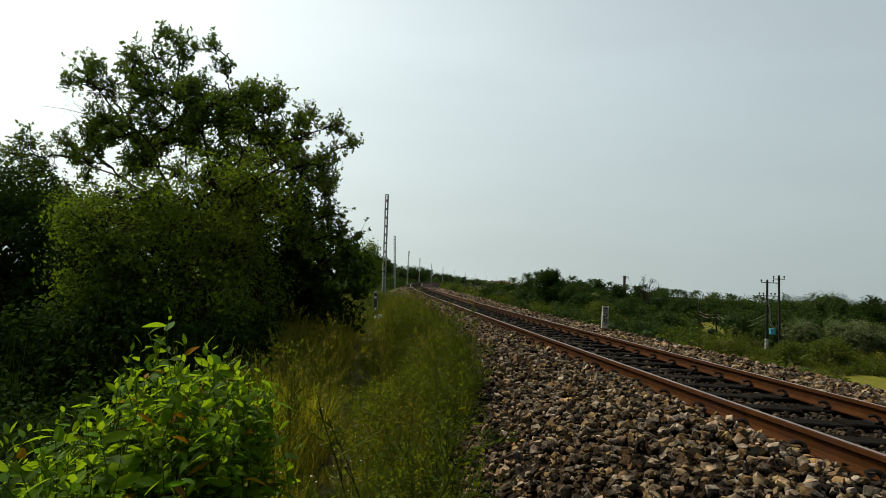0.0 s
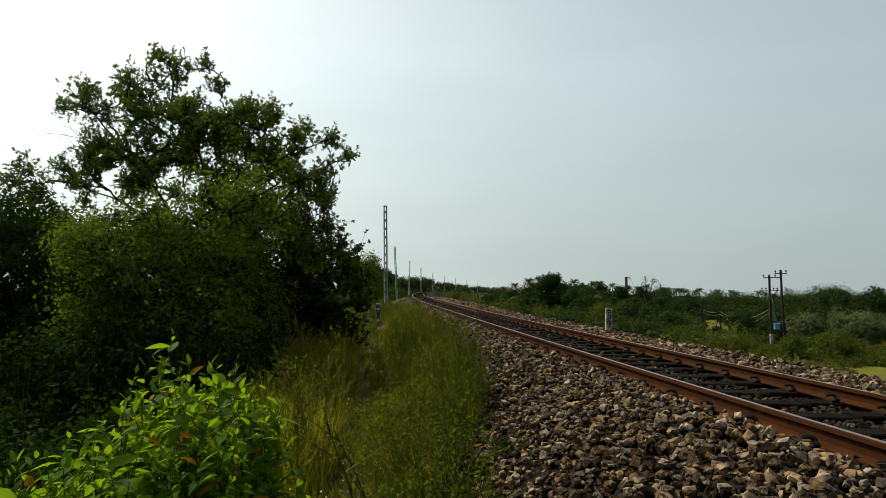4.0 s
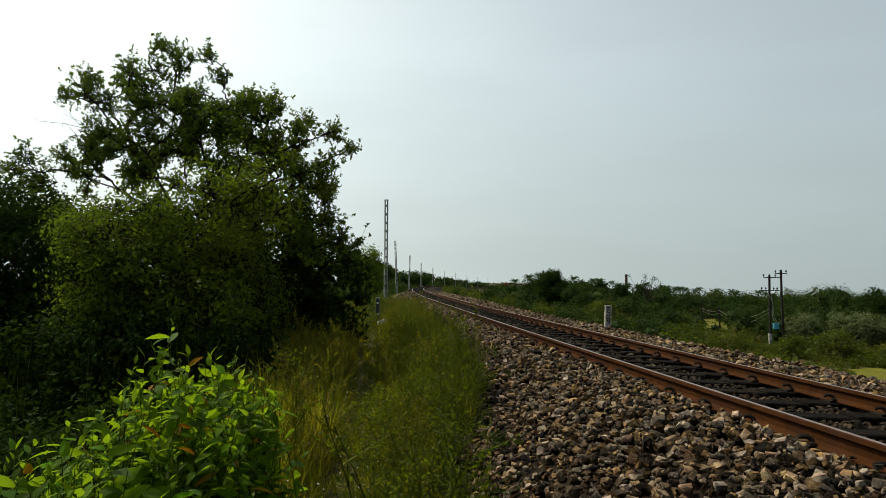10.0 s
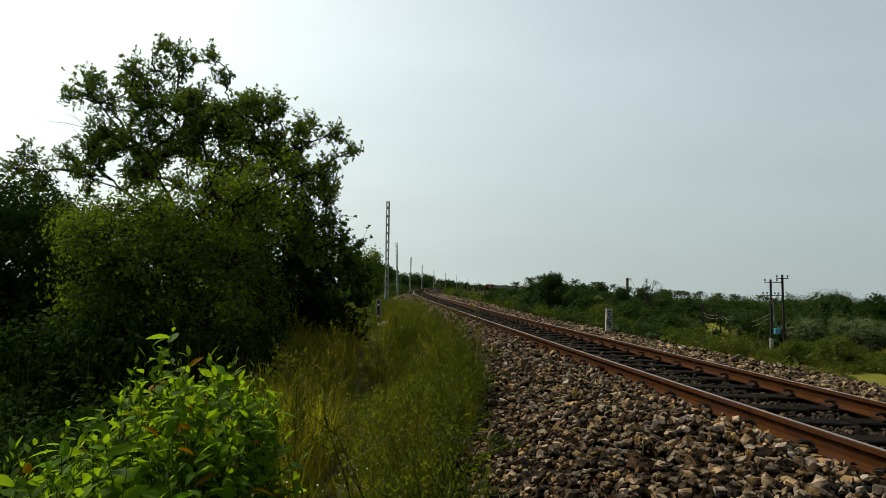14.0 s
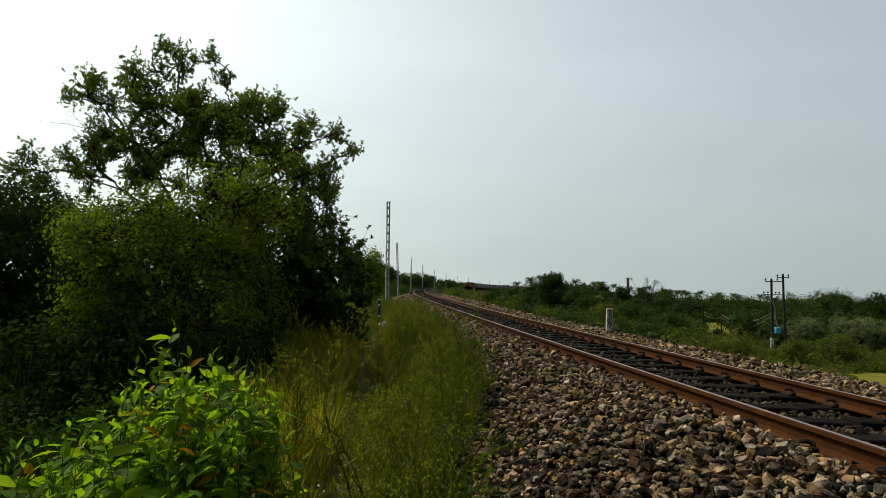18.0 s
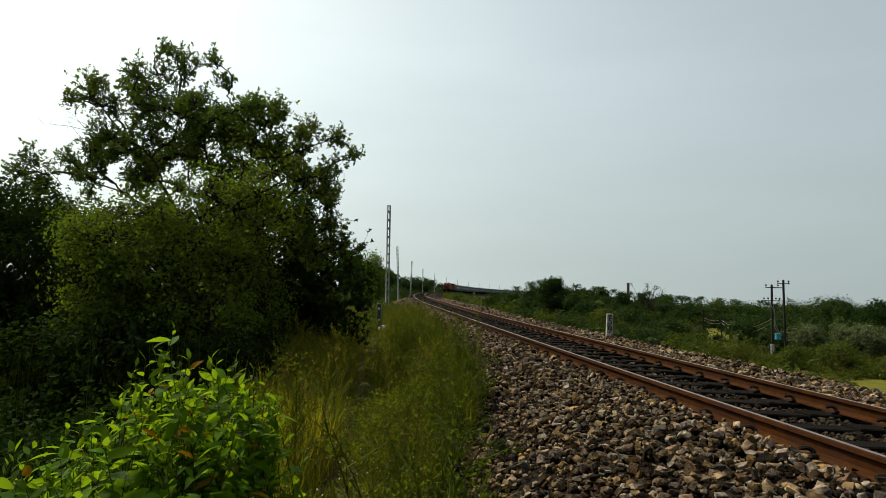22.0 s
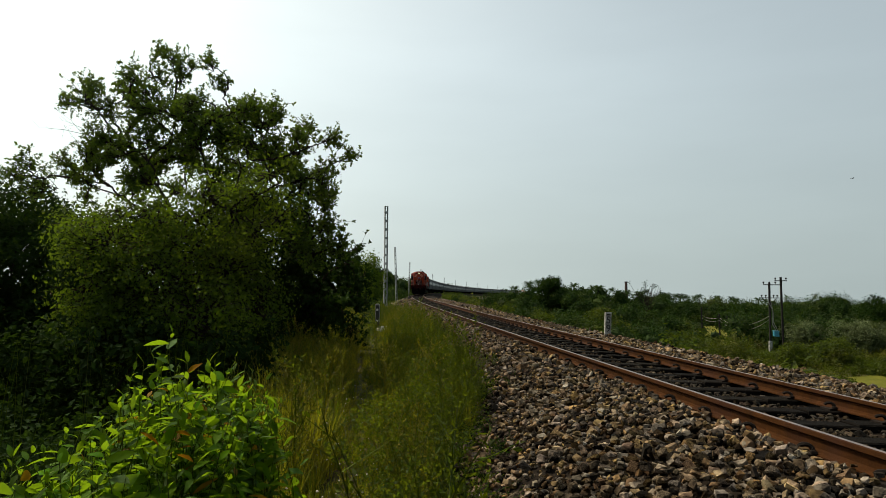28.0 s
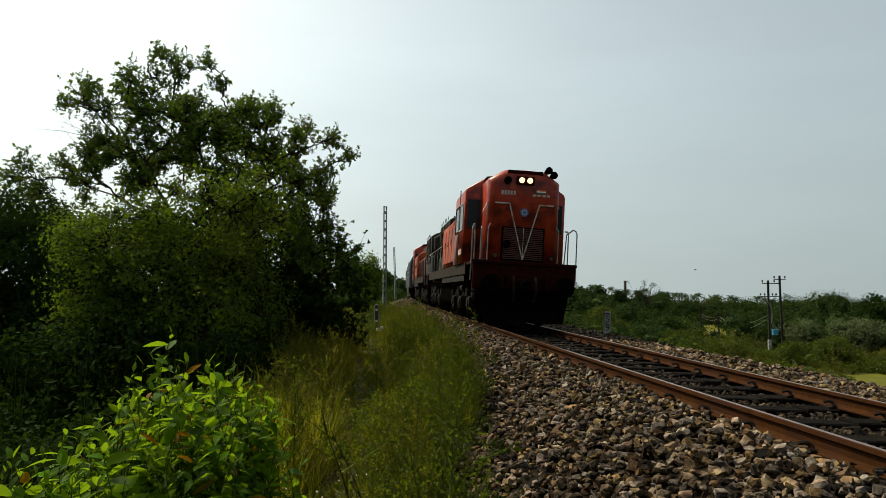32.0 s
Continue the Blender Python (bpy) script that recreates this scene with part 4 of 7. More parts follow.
def weed_template(r):
    """An upright weed one unit tall: a stem with rising side shoots, narrow leaves along each."""
    lean = r.normal(size=2) * 0.10
    t = np.linspace(0, 1, 6)[:, None]
    stem = np.concatenate([lean[None] * t ** 2, t], 1)
    pieces = [halves(*tube_arrays(stem, np.linspace(0.006, 0.002, 6), 3))]
    pos, ways = [], []
    shoots = r.integers(10, 16)
    for k in range(shoots):
        u = 0.12 + 0.84 * (k + r.random()) / shoots
        p = np.array([np.interp(u, t[:, 0], stem[:, i]) for i in range(3)])
        a, rise = k * 2.4 + r.normal() * 0.4, r.uniform(0.5, 1.1)
        d = np.array([math.cos(a) * math.cos(rise), math.sin(a) * math.cos(rise), math.sin(rise)])
        length = (0.34 - 0.22 * u) * r.uniform(0.6, 1.2)
        pieces.append(halves(*tube_arrays([p, p + d * length], [0.003, 0.0012], 3)))
        m = max(5, int(46 * length))
        q = np.linspace(0.2, 1.0, m)[:, None]
        pos.append(p + d * length * q + r.normal(size=(m, 3)) * 0.006)
        ways.append(d + r.normal(size=(m, 3)) * 0.75)
    pos.append(stem[-1] - np.array([0, 0, 1]) * r.random((8, 1)) * 0.12)
    ways.append(np.array([0, 0, 0.8]) + r.normal(size=(8, 3)) * 0.6)
    pos, ways = np.concatenate(pos), np.concatenate(ways)
    ways /= np.linalg.norm(ways, axis=1)[:, None]
    x = np.cross(ways, r.normal(size=ways.shape))
    x /= np.linalg.norm(x, axis=1)[:, None] + 1e-9
    pieces.append(scatter(SMALL_V * np.array([0.8, 1, 1]), SMALL_F, pos, np.stack([x, ways, np.cross(x, ways)], 2), r.uniform(0.018, 0.040, len(pos))))
    return join_arrays(pieces)


def grass():
    """The grass and weeds of the path's verge, as one growth each."""
    r = np.random.default_rng(31)

    def strip(count, y0, y1, v0, v1, power=1.6):
        y = y0 + (y1 - y0) * r.random(count) ** power
        v = r.uniform(v0, v1, count)
        p = along(y, v, 0.0)
        p[:, 2] = np.maximum(ground_z(p[:, 0], p[:, 1]), along(y, v, bed_w(v))[:, 2] - 0.05) - 0.02
        return p, v

    def climb(p):
        return (0.2 * np.clip((p[:, 1] - 8) / 3, 0, 1) + 0.25 * np.clip((p[:, 1] - 11) / 8, 0, 1)) * np.clip((30 - p[:, 1]) / 8, 0, 1)

    def patch(p, s=0.9, z=0.3):
        return np.array([noise.noise(Vector((q[0] * s, q[1] * s, z))) for q in p])

    def rim(p):
        return -3.5 + 0.85 * np.clip((p[:, 1] - 4.5) / 3.5, 0, 1) + climb(p) + 0.42 * patch(p, 1.6)

    def gap(p):
        """The low growth before the short post."""
        return np.where((np.abs(p[:, 0] / p[:, 1] + 0.105) < 0.017) & (p[:, 1] > 13) & (p[:, 1] < 29), 0.45, 1.0)

    def trail(p, v):
        return np.exp(-((v + 4.2 + 0.12 * np.sin(p[:, 1] * 0.5)) / 0.24) ** 2)

    def sow(name, label, category, temps, mat, p, sc, lean):
        which = r.integers(0, len(temps), len(p))
        made = [scatter(*temps[k], p[which == k], turns(int((which == k).sum()), lean, r), sc[which == k]) for k in range(len(temps)) if (which == k).any()]
        return tagged(new(name, array_mesh(name, *join_arrays(made), mat)), label, category, kind="stuff")

    tufts = [tuft_template(r) for _ in range(14)]
    weeds = [weed_template(r) for _ in range(14)]
    # grass tufts, short over the trodden trail
    p, v = strip(7200, 2.2, 44, -6.4, -2.2, 1.9)
    ok = (v < rim(p) - 0.12 - climb(p)) & ((p[:, 0] > -0.28 * p[:, 1]) | (p[:, 1] > 9))
    p, v = p[ok], v[ok]
    n, tr = patch(p), trail(p, v)
    ok = r.random(len(p)) > tr * 0.3
    p, v, n, tr = p[ok], v[ok], n[ok], tr[ok]
    h = gap(p) * np.where((v < -4.4) & (p[:, 1] < 9.5), 1.4, 1.0) * np.clip(0.46 + 0.42 * n + r.normal(size=len(p)) * 0.12, 0.14, 0.85) * (1 - 0.6 * tr)
    wide = 0.75 * (1 + 0.03 * p[:, 1])
    green = r.random(len(p)) < np.where(v < -4.2, 0.12, 0.35) + 0.4 * (patch(p, 0.7, 5.0) > 0.12)
    sc = np.stack([wide * np.clip(h, 0.3, 0.7), wide * np.clip(h, 0.3, 0.7), h], 1)
    sow("grass", "yellow-green tufted grass along the trodden path", "grass", tufts, M_GRASS, p[~green], sc[~green], 0.25)
    sow("green_grass", "fresh green grass tufts between the weeds", "grass", tufts, M_WEED, p[green], sc[green], 0.25)
    # thinner grass goes on behind the path's near end
    q, _ = strip(900, -14, 2.3, -8.5, -3.55, 1.0)
    h = np.clip(0.24 + 0.25 * patch(q) + r.normal(size=len(q)) * 0.06, 0.08, 0.5) * np.clip(np.hypot(q[:, 0], q[:, 1]) - 0.3, 0.25, 1)
    sow("rear_grass", "short thin grass on the embankment top", "grass", tufts, M_GRASS, q, np.stack([h * 1.6, h * 1.6, h], 1), 0.3)
    # tall leafy weeds on both sides of the trail, highest at the ballast's foot
    p, v = strip(4700, 3.2, 40, -6.3, -1.6, 1.75)
    edge = rim(p)
    ok = (v < edge + 0.1) & (r.random(len(p)) > trail(p, v) * 1.1) & ((v > -4.2) | (r.random(len(p)) < 0.8)) & ((p[:, 0] > -0.27 * p[:, 1]) | (p[:, 1] > 9))
    ok &= (r.random(len(p)) < np.clip(0.72 + 2.2 * patch(p, 2.3, 7.0), 0.22, 1.0))
    p, v, edge = p[ok], v[ok], edge[ok]
    n = patch(p, 1.1, 4.0) + 0.55 * patch(p, 2.3, 7.0)
    h = gap(p) * np.clip(0.74 + 0.55 * n + r.normal(size=len(p)) * 0.16, 0.28, 1.3) * np.where(v > -4.2, 1.1, np.where(p[:, 1] < 9.5, 1.14, 0.95)) * np.clip(0.55 + (edge - v) / 0.7, 0.55, 1.0)
    h = np.minimum(h, np.where(p[:, 1] < 4.6, 0.72, 1.4))
    w = h * r.uniform(0.75, 1.15, len(p)) * (1 + 0.012 * p[:, 1])
    sc = np.stack([w, w, h], 1)
    dry = r.random(len(p)) < np.where(v < -4.2, 0.45, 0.26) + 0.25 * (patch(p, 0.8, 9.0) > 0.12)
    ob = sow("weeds", "tall wispy green weeds at the ballast's foot", "weeds", weeds, M_WEED, p[~dry], sc[~dry], 0.16)
    sow("yellowing_weeds", "tall yellowing weeds beside the trodden path", "weeds", weeds, M_WEED_DRY, p[dry], sc[dry], 0.16)
    # a thicker row along the stones' edge
    q, w = strip(1050, 3.0, 14, -4.0, -2.0, 1.3)
    foot = rim(q)
    q = q[(w < foot + 0.04) & (w > foot - 0.38)]
    h = np.clip(0.74 + 1.1 * patch(q, 2.1, 6.0) + r.normal(size=len(q)) * 0.18, 0.18, 1.35) * np.where(q[:, 1] > 8.5, 0.72, 1.0)
    sow("edge_row_weeds", "dense green weeds hanging over the stones' edge", "weeds", weeds, M_WEED, q, np.stack([h * 1.15, h * 1.15, h], 1), 0.22)
    # dark low weeds before the bush
    m = 150
    q = np.stack([r.uniform(-1.05, -0.5, m), r.uniform(2.35, 3.3, m), np.zeros(m)], 1)
    q[:, 2] = ground_z(q[:, 0], q[:, 1]) - 0.02
    h = r.uniform(0.4, 0.85, m)
    sow("bush_weeds", "dark green small-leaved weeds before the leafy bush", "weeds", weeds, M_LEAF_LIGHT, q, np.stack([h * 1.2, h * 1.2, h], 1), 0.2)
    # low dark plants at the stones' edge, their colour also painting the weeds' shadow
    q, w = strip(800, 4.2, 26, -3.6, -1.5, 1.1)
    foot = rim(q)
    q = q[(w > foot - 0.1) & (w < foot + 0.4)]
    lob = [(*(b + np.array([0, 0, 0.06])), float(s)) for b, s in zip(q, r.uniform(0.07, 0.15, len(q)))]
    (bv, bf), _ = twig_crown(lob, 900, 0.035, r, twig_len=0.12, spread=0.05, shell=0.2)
    tagged(new("edge_weeds", array_mesh("edge_weeds", bv, bf, M_LEAF_SHADED)), "low dark green plants creeping onto the stones, darkened further for shadow", "weeds", kind="stuff")
    # bushy small-leaved plants on the ballast side of the grass
    p, v = strip(420, 4.2, 27, -4.0, -1.75, 1.1)
    foot = -3.45 + 0.85 * np.clip((p[:, 1] - 4.5) / 3.5, 0, 1) + climb(p) + 0.35 * patch(p, 1.6)
    ok = (v < foot) & (v > foot - 0.85)
    p, v, foot = p[ok], v[ok], foot[ok]
    tall = 0.22 + 0.62 * np.clip((foot - v) / 0.45, 0, 1) + 0.3 * patch(p, 1.3)
    lob = []
    for q, hh in zip(p, np.clip(tall, 0.2, 0.95)):
        if -0.122 < q[0] / q[1] < -0.088 and q[1] > 13:
            continue
        for z in np.arange(0.08, hh, 0.2):
            lob.append((q[0] + r.normal() * 0.07, q[1] + r.normal() * 0.07, q[2] + z, r.uniform(0.12, 0.2)))
    (bv, bf), _ = twig_crown(lob, 560, 0.034, r, twig_len=0.16, spread=0.06, shell=0.3)
    tagged(new("leafy_weeds", array_mesh("leafy_weeds", bv, bf, M_WEED)), "bushy small-leaved green weeds at the ballast's foot", "weeds", kind="stuff")
    # a few tall dry stalks before the thicket
    q, _ = strip(46, 4.0, 8.0, -7.2, -5.0, 1.0)
    stems = []
    for b in q:
        hh, lean = r.uniform(1.1, 1.75), r.normal(size=2) * 0.12
        t = np.linspace(0, 1, 5)[:, None]
        stems.append(tube_arrays(b + np.concatenate([lean[None] * t ** 2, t * hh], 1), np.linspace(0.004, 0.0015, 5), 3))
    sv, sf = join_arrays(stems)
    st = new("weed_stems", array_mesh("weed_stems", sv, sf, M_WEED))
    st.parent = ob


grass()


def core_templates():
    """Lumpy closed shapes that fill a crown behind its leaves."""
    r = random.Random(61)
    out = []
    for _ in range(6):
        bm = bmesh.new()
        bmesh.ops.create_icosphere(bm, subdivisions=1, radius=1.0)
        for v in bm.verts:
            v.co *= r.uniform(0.6, 1.05)
        bm.verts.index_update()
        out.append((np.array([v.co[:] for v in bm.verts]), np.array([[v.index for v in f.verts] for f in bm.faces])))
        bm.free()
    return out


CORES = core_templates()


def scrub(name, label, category, count, dist, bear, size, mat, seed, leaf, per=26, kind="stuff", round_by=(0.3, 0.55), core=0.0):
    """A wood or scrub of many low crowns over a stretch of land, as one growth. bear: range of x per y."""
    r = np.random.default_rng(seed)
    lob = []
    for k in range(count):
        y = r.uniform(*dist)
        x = y * r.uniform(*bear)
        z = float(ground_z(x, y))
        s = r.uniform(*size)
        if abs(x - line_x(y)) < 4.6 + s:
            continue
        if size[1] < 1 and x / y > 0.655 and 44 < y < 59:
            continue
        if size[1] > 1 and (x / y > 0.60 and y < 67 or 0.485 < x / y < 0.57 and y < 80 or 0.41 < x / y < 0.465 and y < 150):
            continue
        for q in range(r.integers(3, 6)):
            lob.append((x + r.normal() * s * 0.55, y + r.normal() * s * 0.5, z + s * r.uniform(0.25, 1.15), s * r.uniform(*round_by)))
    (v, f), _ = twig_crown(lob, per, leaf, r, (SMALL_V, SMALL_F), spread=leaf * 1.2, twig_len=leaf * 2.4, shell=0.75, loose=0.35)
    if core:
        # dense leafage inside each crown
        lob = np.array(lob)
        which = r.integers(0, len(CORES), len(lob))
        fill = [(v, f)]
        for k, (cv, cf) in enumerate(CORES):
            g = lob[which == k]
            fill.append(scatter(cv, cf, g[:, :3], turns(len(g), 0.5, r), g[:, 3:] * np.array([core, core, core * 0.85])))
        v, f = join_arrays(fill)
    ob = new(name, array_mesh(name, v, f, mat))
    tagged(ob, label, category, kind=kind)
    return ob


scrub("distant_wood", "dark green coastal wood beyond the fields", "wood", 380, (150, 330), (0.10, 0.85), (2.8, 5.6), M_FAR, 41, 0.50, 3.2, round_by=(0.30, 0.58), core=0.74)
scrub("embankment_scrub", "olive green scrub below the far side of the embankment", "scrub", 110, (58, 130), (0.2, 0.85), (0.9, 2.4), M_SCRUB, 42, 0.22, 30, round_by=(0.32, 0.58))
scrub("field_scrub", "dark green bushes across the low land", "scrub", 200, (72, 150), (0.12, 0.85), (1.3, 3.2), M_FAR, 47, 0.34, 9, round_by=(0.34, 0.6), core=0.55)
scrub("lineside_scrub", "low olive bushes along the curve of the line", "scrub", 60, (60, 300), (-0.02, 0.16), (1.0, 2.0), M_SCRUB, 43, 0.28, 24)
scrub("lineside_bushes", "dark green bushes along the curve of the line", "scrub", 90, (60, 300), (-0.02, 0.16), (1.2, 2.2), M_FAR, 53, 0.3, 24)


def verge():
    """Low plants crowding the verge between the path and the far masts."""
    r = np.random.default_rng(54)
    for name, label, mat, count, lo, hi, size in (("verge_weeds", "green weeds crowding the verge", M_WEED, 620, 20, 75, (0.18, 0.42)), ("verge_bushes", "dark bushes on the verge", M_FAR, 420, 26, 190, (0.3, 0.75))):
        y = lo + (hi - lo) * r.random(count) ** 1.3
        v = r.uniform(-7.0, -3.55, count)
        p = along(y, v, 0.0)
        p[:, 2] = ground_z(p[:, 0], p[:, 1])
        lob = [(*(q + np.array([0, 0, 0.25])), float(s)) for q, s in zip(p, r.uniform(*size, count)) if not (-0.122 < q[0] / q[1] < -0.088 and q[1] < 29)]
        (vv, f), _ = twig_crown(lob, 150 if mat is M_WEED else 55, 0.08 if mat is M_WEED else 0.13, r, twig_len=0.3, spread=0.12, shell=0.3)
        tagged(new(name, array_mesh(name, vv, f, mat)), label, "weeds", kind="stuff")


verge()


def bend_scrub():
    """Bushes crowding both sides of the bed where the line bends."""
    r = np.random.default_rng(57)
    for name, label, mat, count, lo, hi, v0, v1, rise in (("bend_scrub", "low olive bushes along the inside of the bend", M_SCRUB, 300, 62, 290, 5.0, 10.0, 0.75),
                                                         ("bend_bushes", "dark green bushes along the inside of the bend", M_FAR, 300, 70, 300, 5.4, 13.0, 0.9),
                                                         ("outer_bushes", "green bushes along the outside of the bend", M_FAR, 220, 66, 220, -10.0, -5.0, 0.8)):
        y = r.uniform(lo, hi, count)
        v = r.uniform(v0, v1, count)
        p = along(y, v, 0.0)
        p[:, 2] = ground_z(p[:, 0], p[:, 1])
        lob = [(q[0], q[1], q[2] + rise * k + r.uniform(-0.2, 0.2), r.uniform(0.5, 0.85)) for q in p for k in (0.4, 1.3)]
        (vv, f), _ = twig_crown(lob, 34, 0.24, r, twig_len=0.4, spread=0.22, shell=0.4)
        tagged(new(name, array_mesh(name, vv, f, mat)), label, "scrub", kind="stuff")


bend_scrub()


def ridge_wood():
    """The wooded rise behind the bend, falling away to the right."""
    r = np.random.default_rng(58)
    lob = []
    for k in range(150):
        side = r.uniform(-0.15, 0.11)
        d = r.uniform(240, 330) if side < -0.03 else r.uniform(500, 640)
        top = EYE + d * (float(np.interp(side, (-0.15, -0.115, -0.09, -0.07, -0.02, 0.0, 0.05, 0.075, 0.11), (0.046, 0.042, 0.030, 0.020, 0.017, 0.011, 0.004, 0.001, -0.004))) - abs(r.normal()) * 0.004)
        q = r.uniform(1.6, 2.9) * (1 if d < 400 else 1.5)
        x, z = side * d, float(ground_z(side * d, d))
        zz = top - q
        while zz > z:
            lob.append((x + r.normal() * q * 0.4, d + r.normal() * q * 0.4, zz, q * r.uniform(0.8, 1.1)))
            zz -= q * 1.3
    (v, f), _ = twig_crown(lob, 2.4, 0.7, r, (SMALL_V, SMALL_F), spread=0.7, twig_len=1.3, shell=0.75, loose=0.35)
    lob = np.array(lob)
    cv, cf = CORES[0]
    v, f = join_arrays([(v, f), scatter(cv, cf, lob[:, :3], turns(len(lob), 3.0, r), lob[:, 3:] * np.full(3, 0.84))])
    tagged(new("ridge_wood", array_mesh("ridge_wood", v, f, M_FAR)), "green wood on the rise behind the bend", "wood", kind="stuff")


ridge_wood()
scrub("hill_wood", "green wooded rise behind the curve", "wood", 150, (300, 800), (-0.2, 0.0), (4.2, 6.5), M_FAR, 44, 0.8, 2.2, core=0.76)
scrub("valley_wood", "green wood filling the valley beyond the line", "wood", 260, (400, 1000), (-0.02, 0.16), (2.6, 4.6), M_FAR, 50, 0.7, 2.4, core=0.76)
scrub("cutting_scrub", "green bushes beside the line behind the masts", "scrub", 120, (55, 260), (-0.16, -0.075), (2.0, 4.5), M_FAR, 45, 0.5, 7)
scrub("slope_scrub", "shade-dark scrub covering the slope and low land beside the line", "scrub", 150, (26, 120), (-1.1, -0.2), (1.6, 4.0), M_LEAF_SHADED, 46, 0.34, 11)

scrub("bank_scrub", "shade-dark scrub on the bank below the path", "scrub", 70, (13, 30), (-1.15, -0.40), (0.9, 1.9), M_LEAF_SHADED, 59, 0.15, 55)
scrub("foot_grass", "rough grass at the foot of the far slope", "grass", 600, (44, 84), (0.40, 0.85), (0.3, 0.75), M_SCRUB, 52, 0.21, 17)
scrub("slope_grass", "rough grass and low plants on the far slope", "grass", 420, (14, 110), (0.28, 0.9), (0.35, 0.9), M_SCRUB, 49, 0.19, 26)


def unseen_sky_screen():
    """Unseen trees added behind and left of the camera, blocking low sky light."""
    r = np.random.default_rng(48)
    lob = []
    for k in range(120):
        if k < 84:
            y = -r.uniform(6, 46)
            x = float(line_x(y)) + r.choice([-1, 1], p=[0.55, 0.45]) * r.uniform(6.5, 26)
            top = r.uniform(10, 17)
        else:
            y, x = r.uniform(-10, 5), -r.uniform(14, 40)
            top = r.uniform(7, 11)
        z = float(ground_z(x, y))
        for q in range(7):
            lob.append((x + r.normal() * 1.8, y + r.normal() * 1.5, z + top * r.uniform(0.15, 1.0), r.uniform(1.3, 2.2)))
    (v, f), _ = twig_crown(lob, 1.5, 1.1, r, (SMALL_V, SMALL_F), spread=0.7, twig_len=1.2, shell=0.4)
    ob = new("lineside_wood", array_mesh("lineside_wood", v, f, M_LEAF_SHADED))
    tagged(ob, "unseen dark green trees added to block low sky light", "wood", kind="stuff")


unseen_sky_screen()


# ---- posts, poles and far things ----
M_CONCRETE = material("weathered_concrete", ((0.16, 0.15, 0.13), (0.28, 0.265, 0.235)), 6, 0.9, bump=0.4, bump_scale=40, stain=(0.07, 0.068, 0.055), stain_scale=3)
M_POSTWHITE = material("dirty_white_paint", ((0.24, 0.237, 0.22), (0.38, 0.372, 0.35)), 7, 0.85, stain=(0.11, 0.105, 0.09), stain_scale=4)
M_TARRED = material("tarred_dark_post", ((0.012, 0.012, 0.011), (0.035, 0.034, 0.03)), 8, 0.8, bump=0.3, bump_scale=40)
M_POLE = material("dark_iron_pole", ((0.009, 0.008, 0.007), (0.024, 0.021, 0.018)), 3, 0.8, 0.0, spec=0.15)
M_LIME = material("limewashed_stone", ((0.26, 0.255, 0.235), (0.62, 0.61, 0.57)), 9, 0.9, bump=0.3, bump_scale=20)
M_TURQUOISE = material("turquoise_paint", ((0.02, 0.17, 0.25), (0.035, 0.24, 0.33)), 5, 0.5)
M_BRICKSTACK = material("red_brick_stack", ((0.05, 0.03, 0.026), (0.09, 0.05, 0.04)), 1.0, 0.9)
M_TILE = material("clay_tile_roof", ((0.20, 0.09, 0.06), (0.30, 0.15, 0.10)), 2, 0.85)
M_INK = material("black_lettering", ((0.01, 0.01, 0.01), (0.02, 0.02, 0.02)), 5, 0.6)
M_PETAL = material("white_petal", ((0.42, 0.34, 0.30), (0.6, 0.52, 0.46)), 20, 0.7, island=0.2)


def on_ground(x, y, sink=0.05):
    return pose(x, y, float(ground_z(x, y)) - sink)


def lettering(text, size, m, mat, parent):
    """Raised characters in the built-in type, as a mesh."""
    cu = bpy.data.curves.new("lettering", "FONT")
    cu.body, cu.size, cu.extrude, cu.align_x, cu.align_y = text, size, 0.003, "CENTER", "CENTER"
    tmp = new("lettering", cu)
    me = bpy.data.meshes.new_from_object(tmp.evaluated_get(bpy.context.evaluated_depsgraph_get()))
    bpy.data.objects.remove(tmp)
    me.materials.append(mat)
    ob = new("numeral", me)
    ob.parent = parent
    ob.matrix_basis = m
    return ob


def distance_post():
    x, y = 4.922, 18.8
    post = empty("distance_post", pose(x, y, -0.95, 0, 2.5, 8))
    bm = bmesh.new()
    box(bm, (-0.095, -0.045, 0.0), (0.095, 0.045, 1.30), 0.012)
    part("shaft", bm, M_POSTWHITE, post)
    bm = bmesh.new()
    box(bm, (-0.13, -0.07, 0), (0.13, 0.07, 0.42), 0.02)
    part("foot", bm, M_CONCRETE, post)
    for k, ch in enumerate("59"):
        lettering(ch, 0.30, pose(0, -0.048, 1.06 - k * 0.25, 90), M_INK, post)
    bm = bmesh.new()
    box(bm, (-0.06, -0.05, 1.21), (0.06, -0.04, 1.25), 0.002)
    part("number_bar", bm, M_INK, post)
    tagged(post, "white distance post with black figures at the ballast's edge", "post")


distance_post()


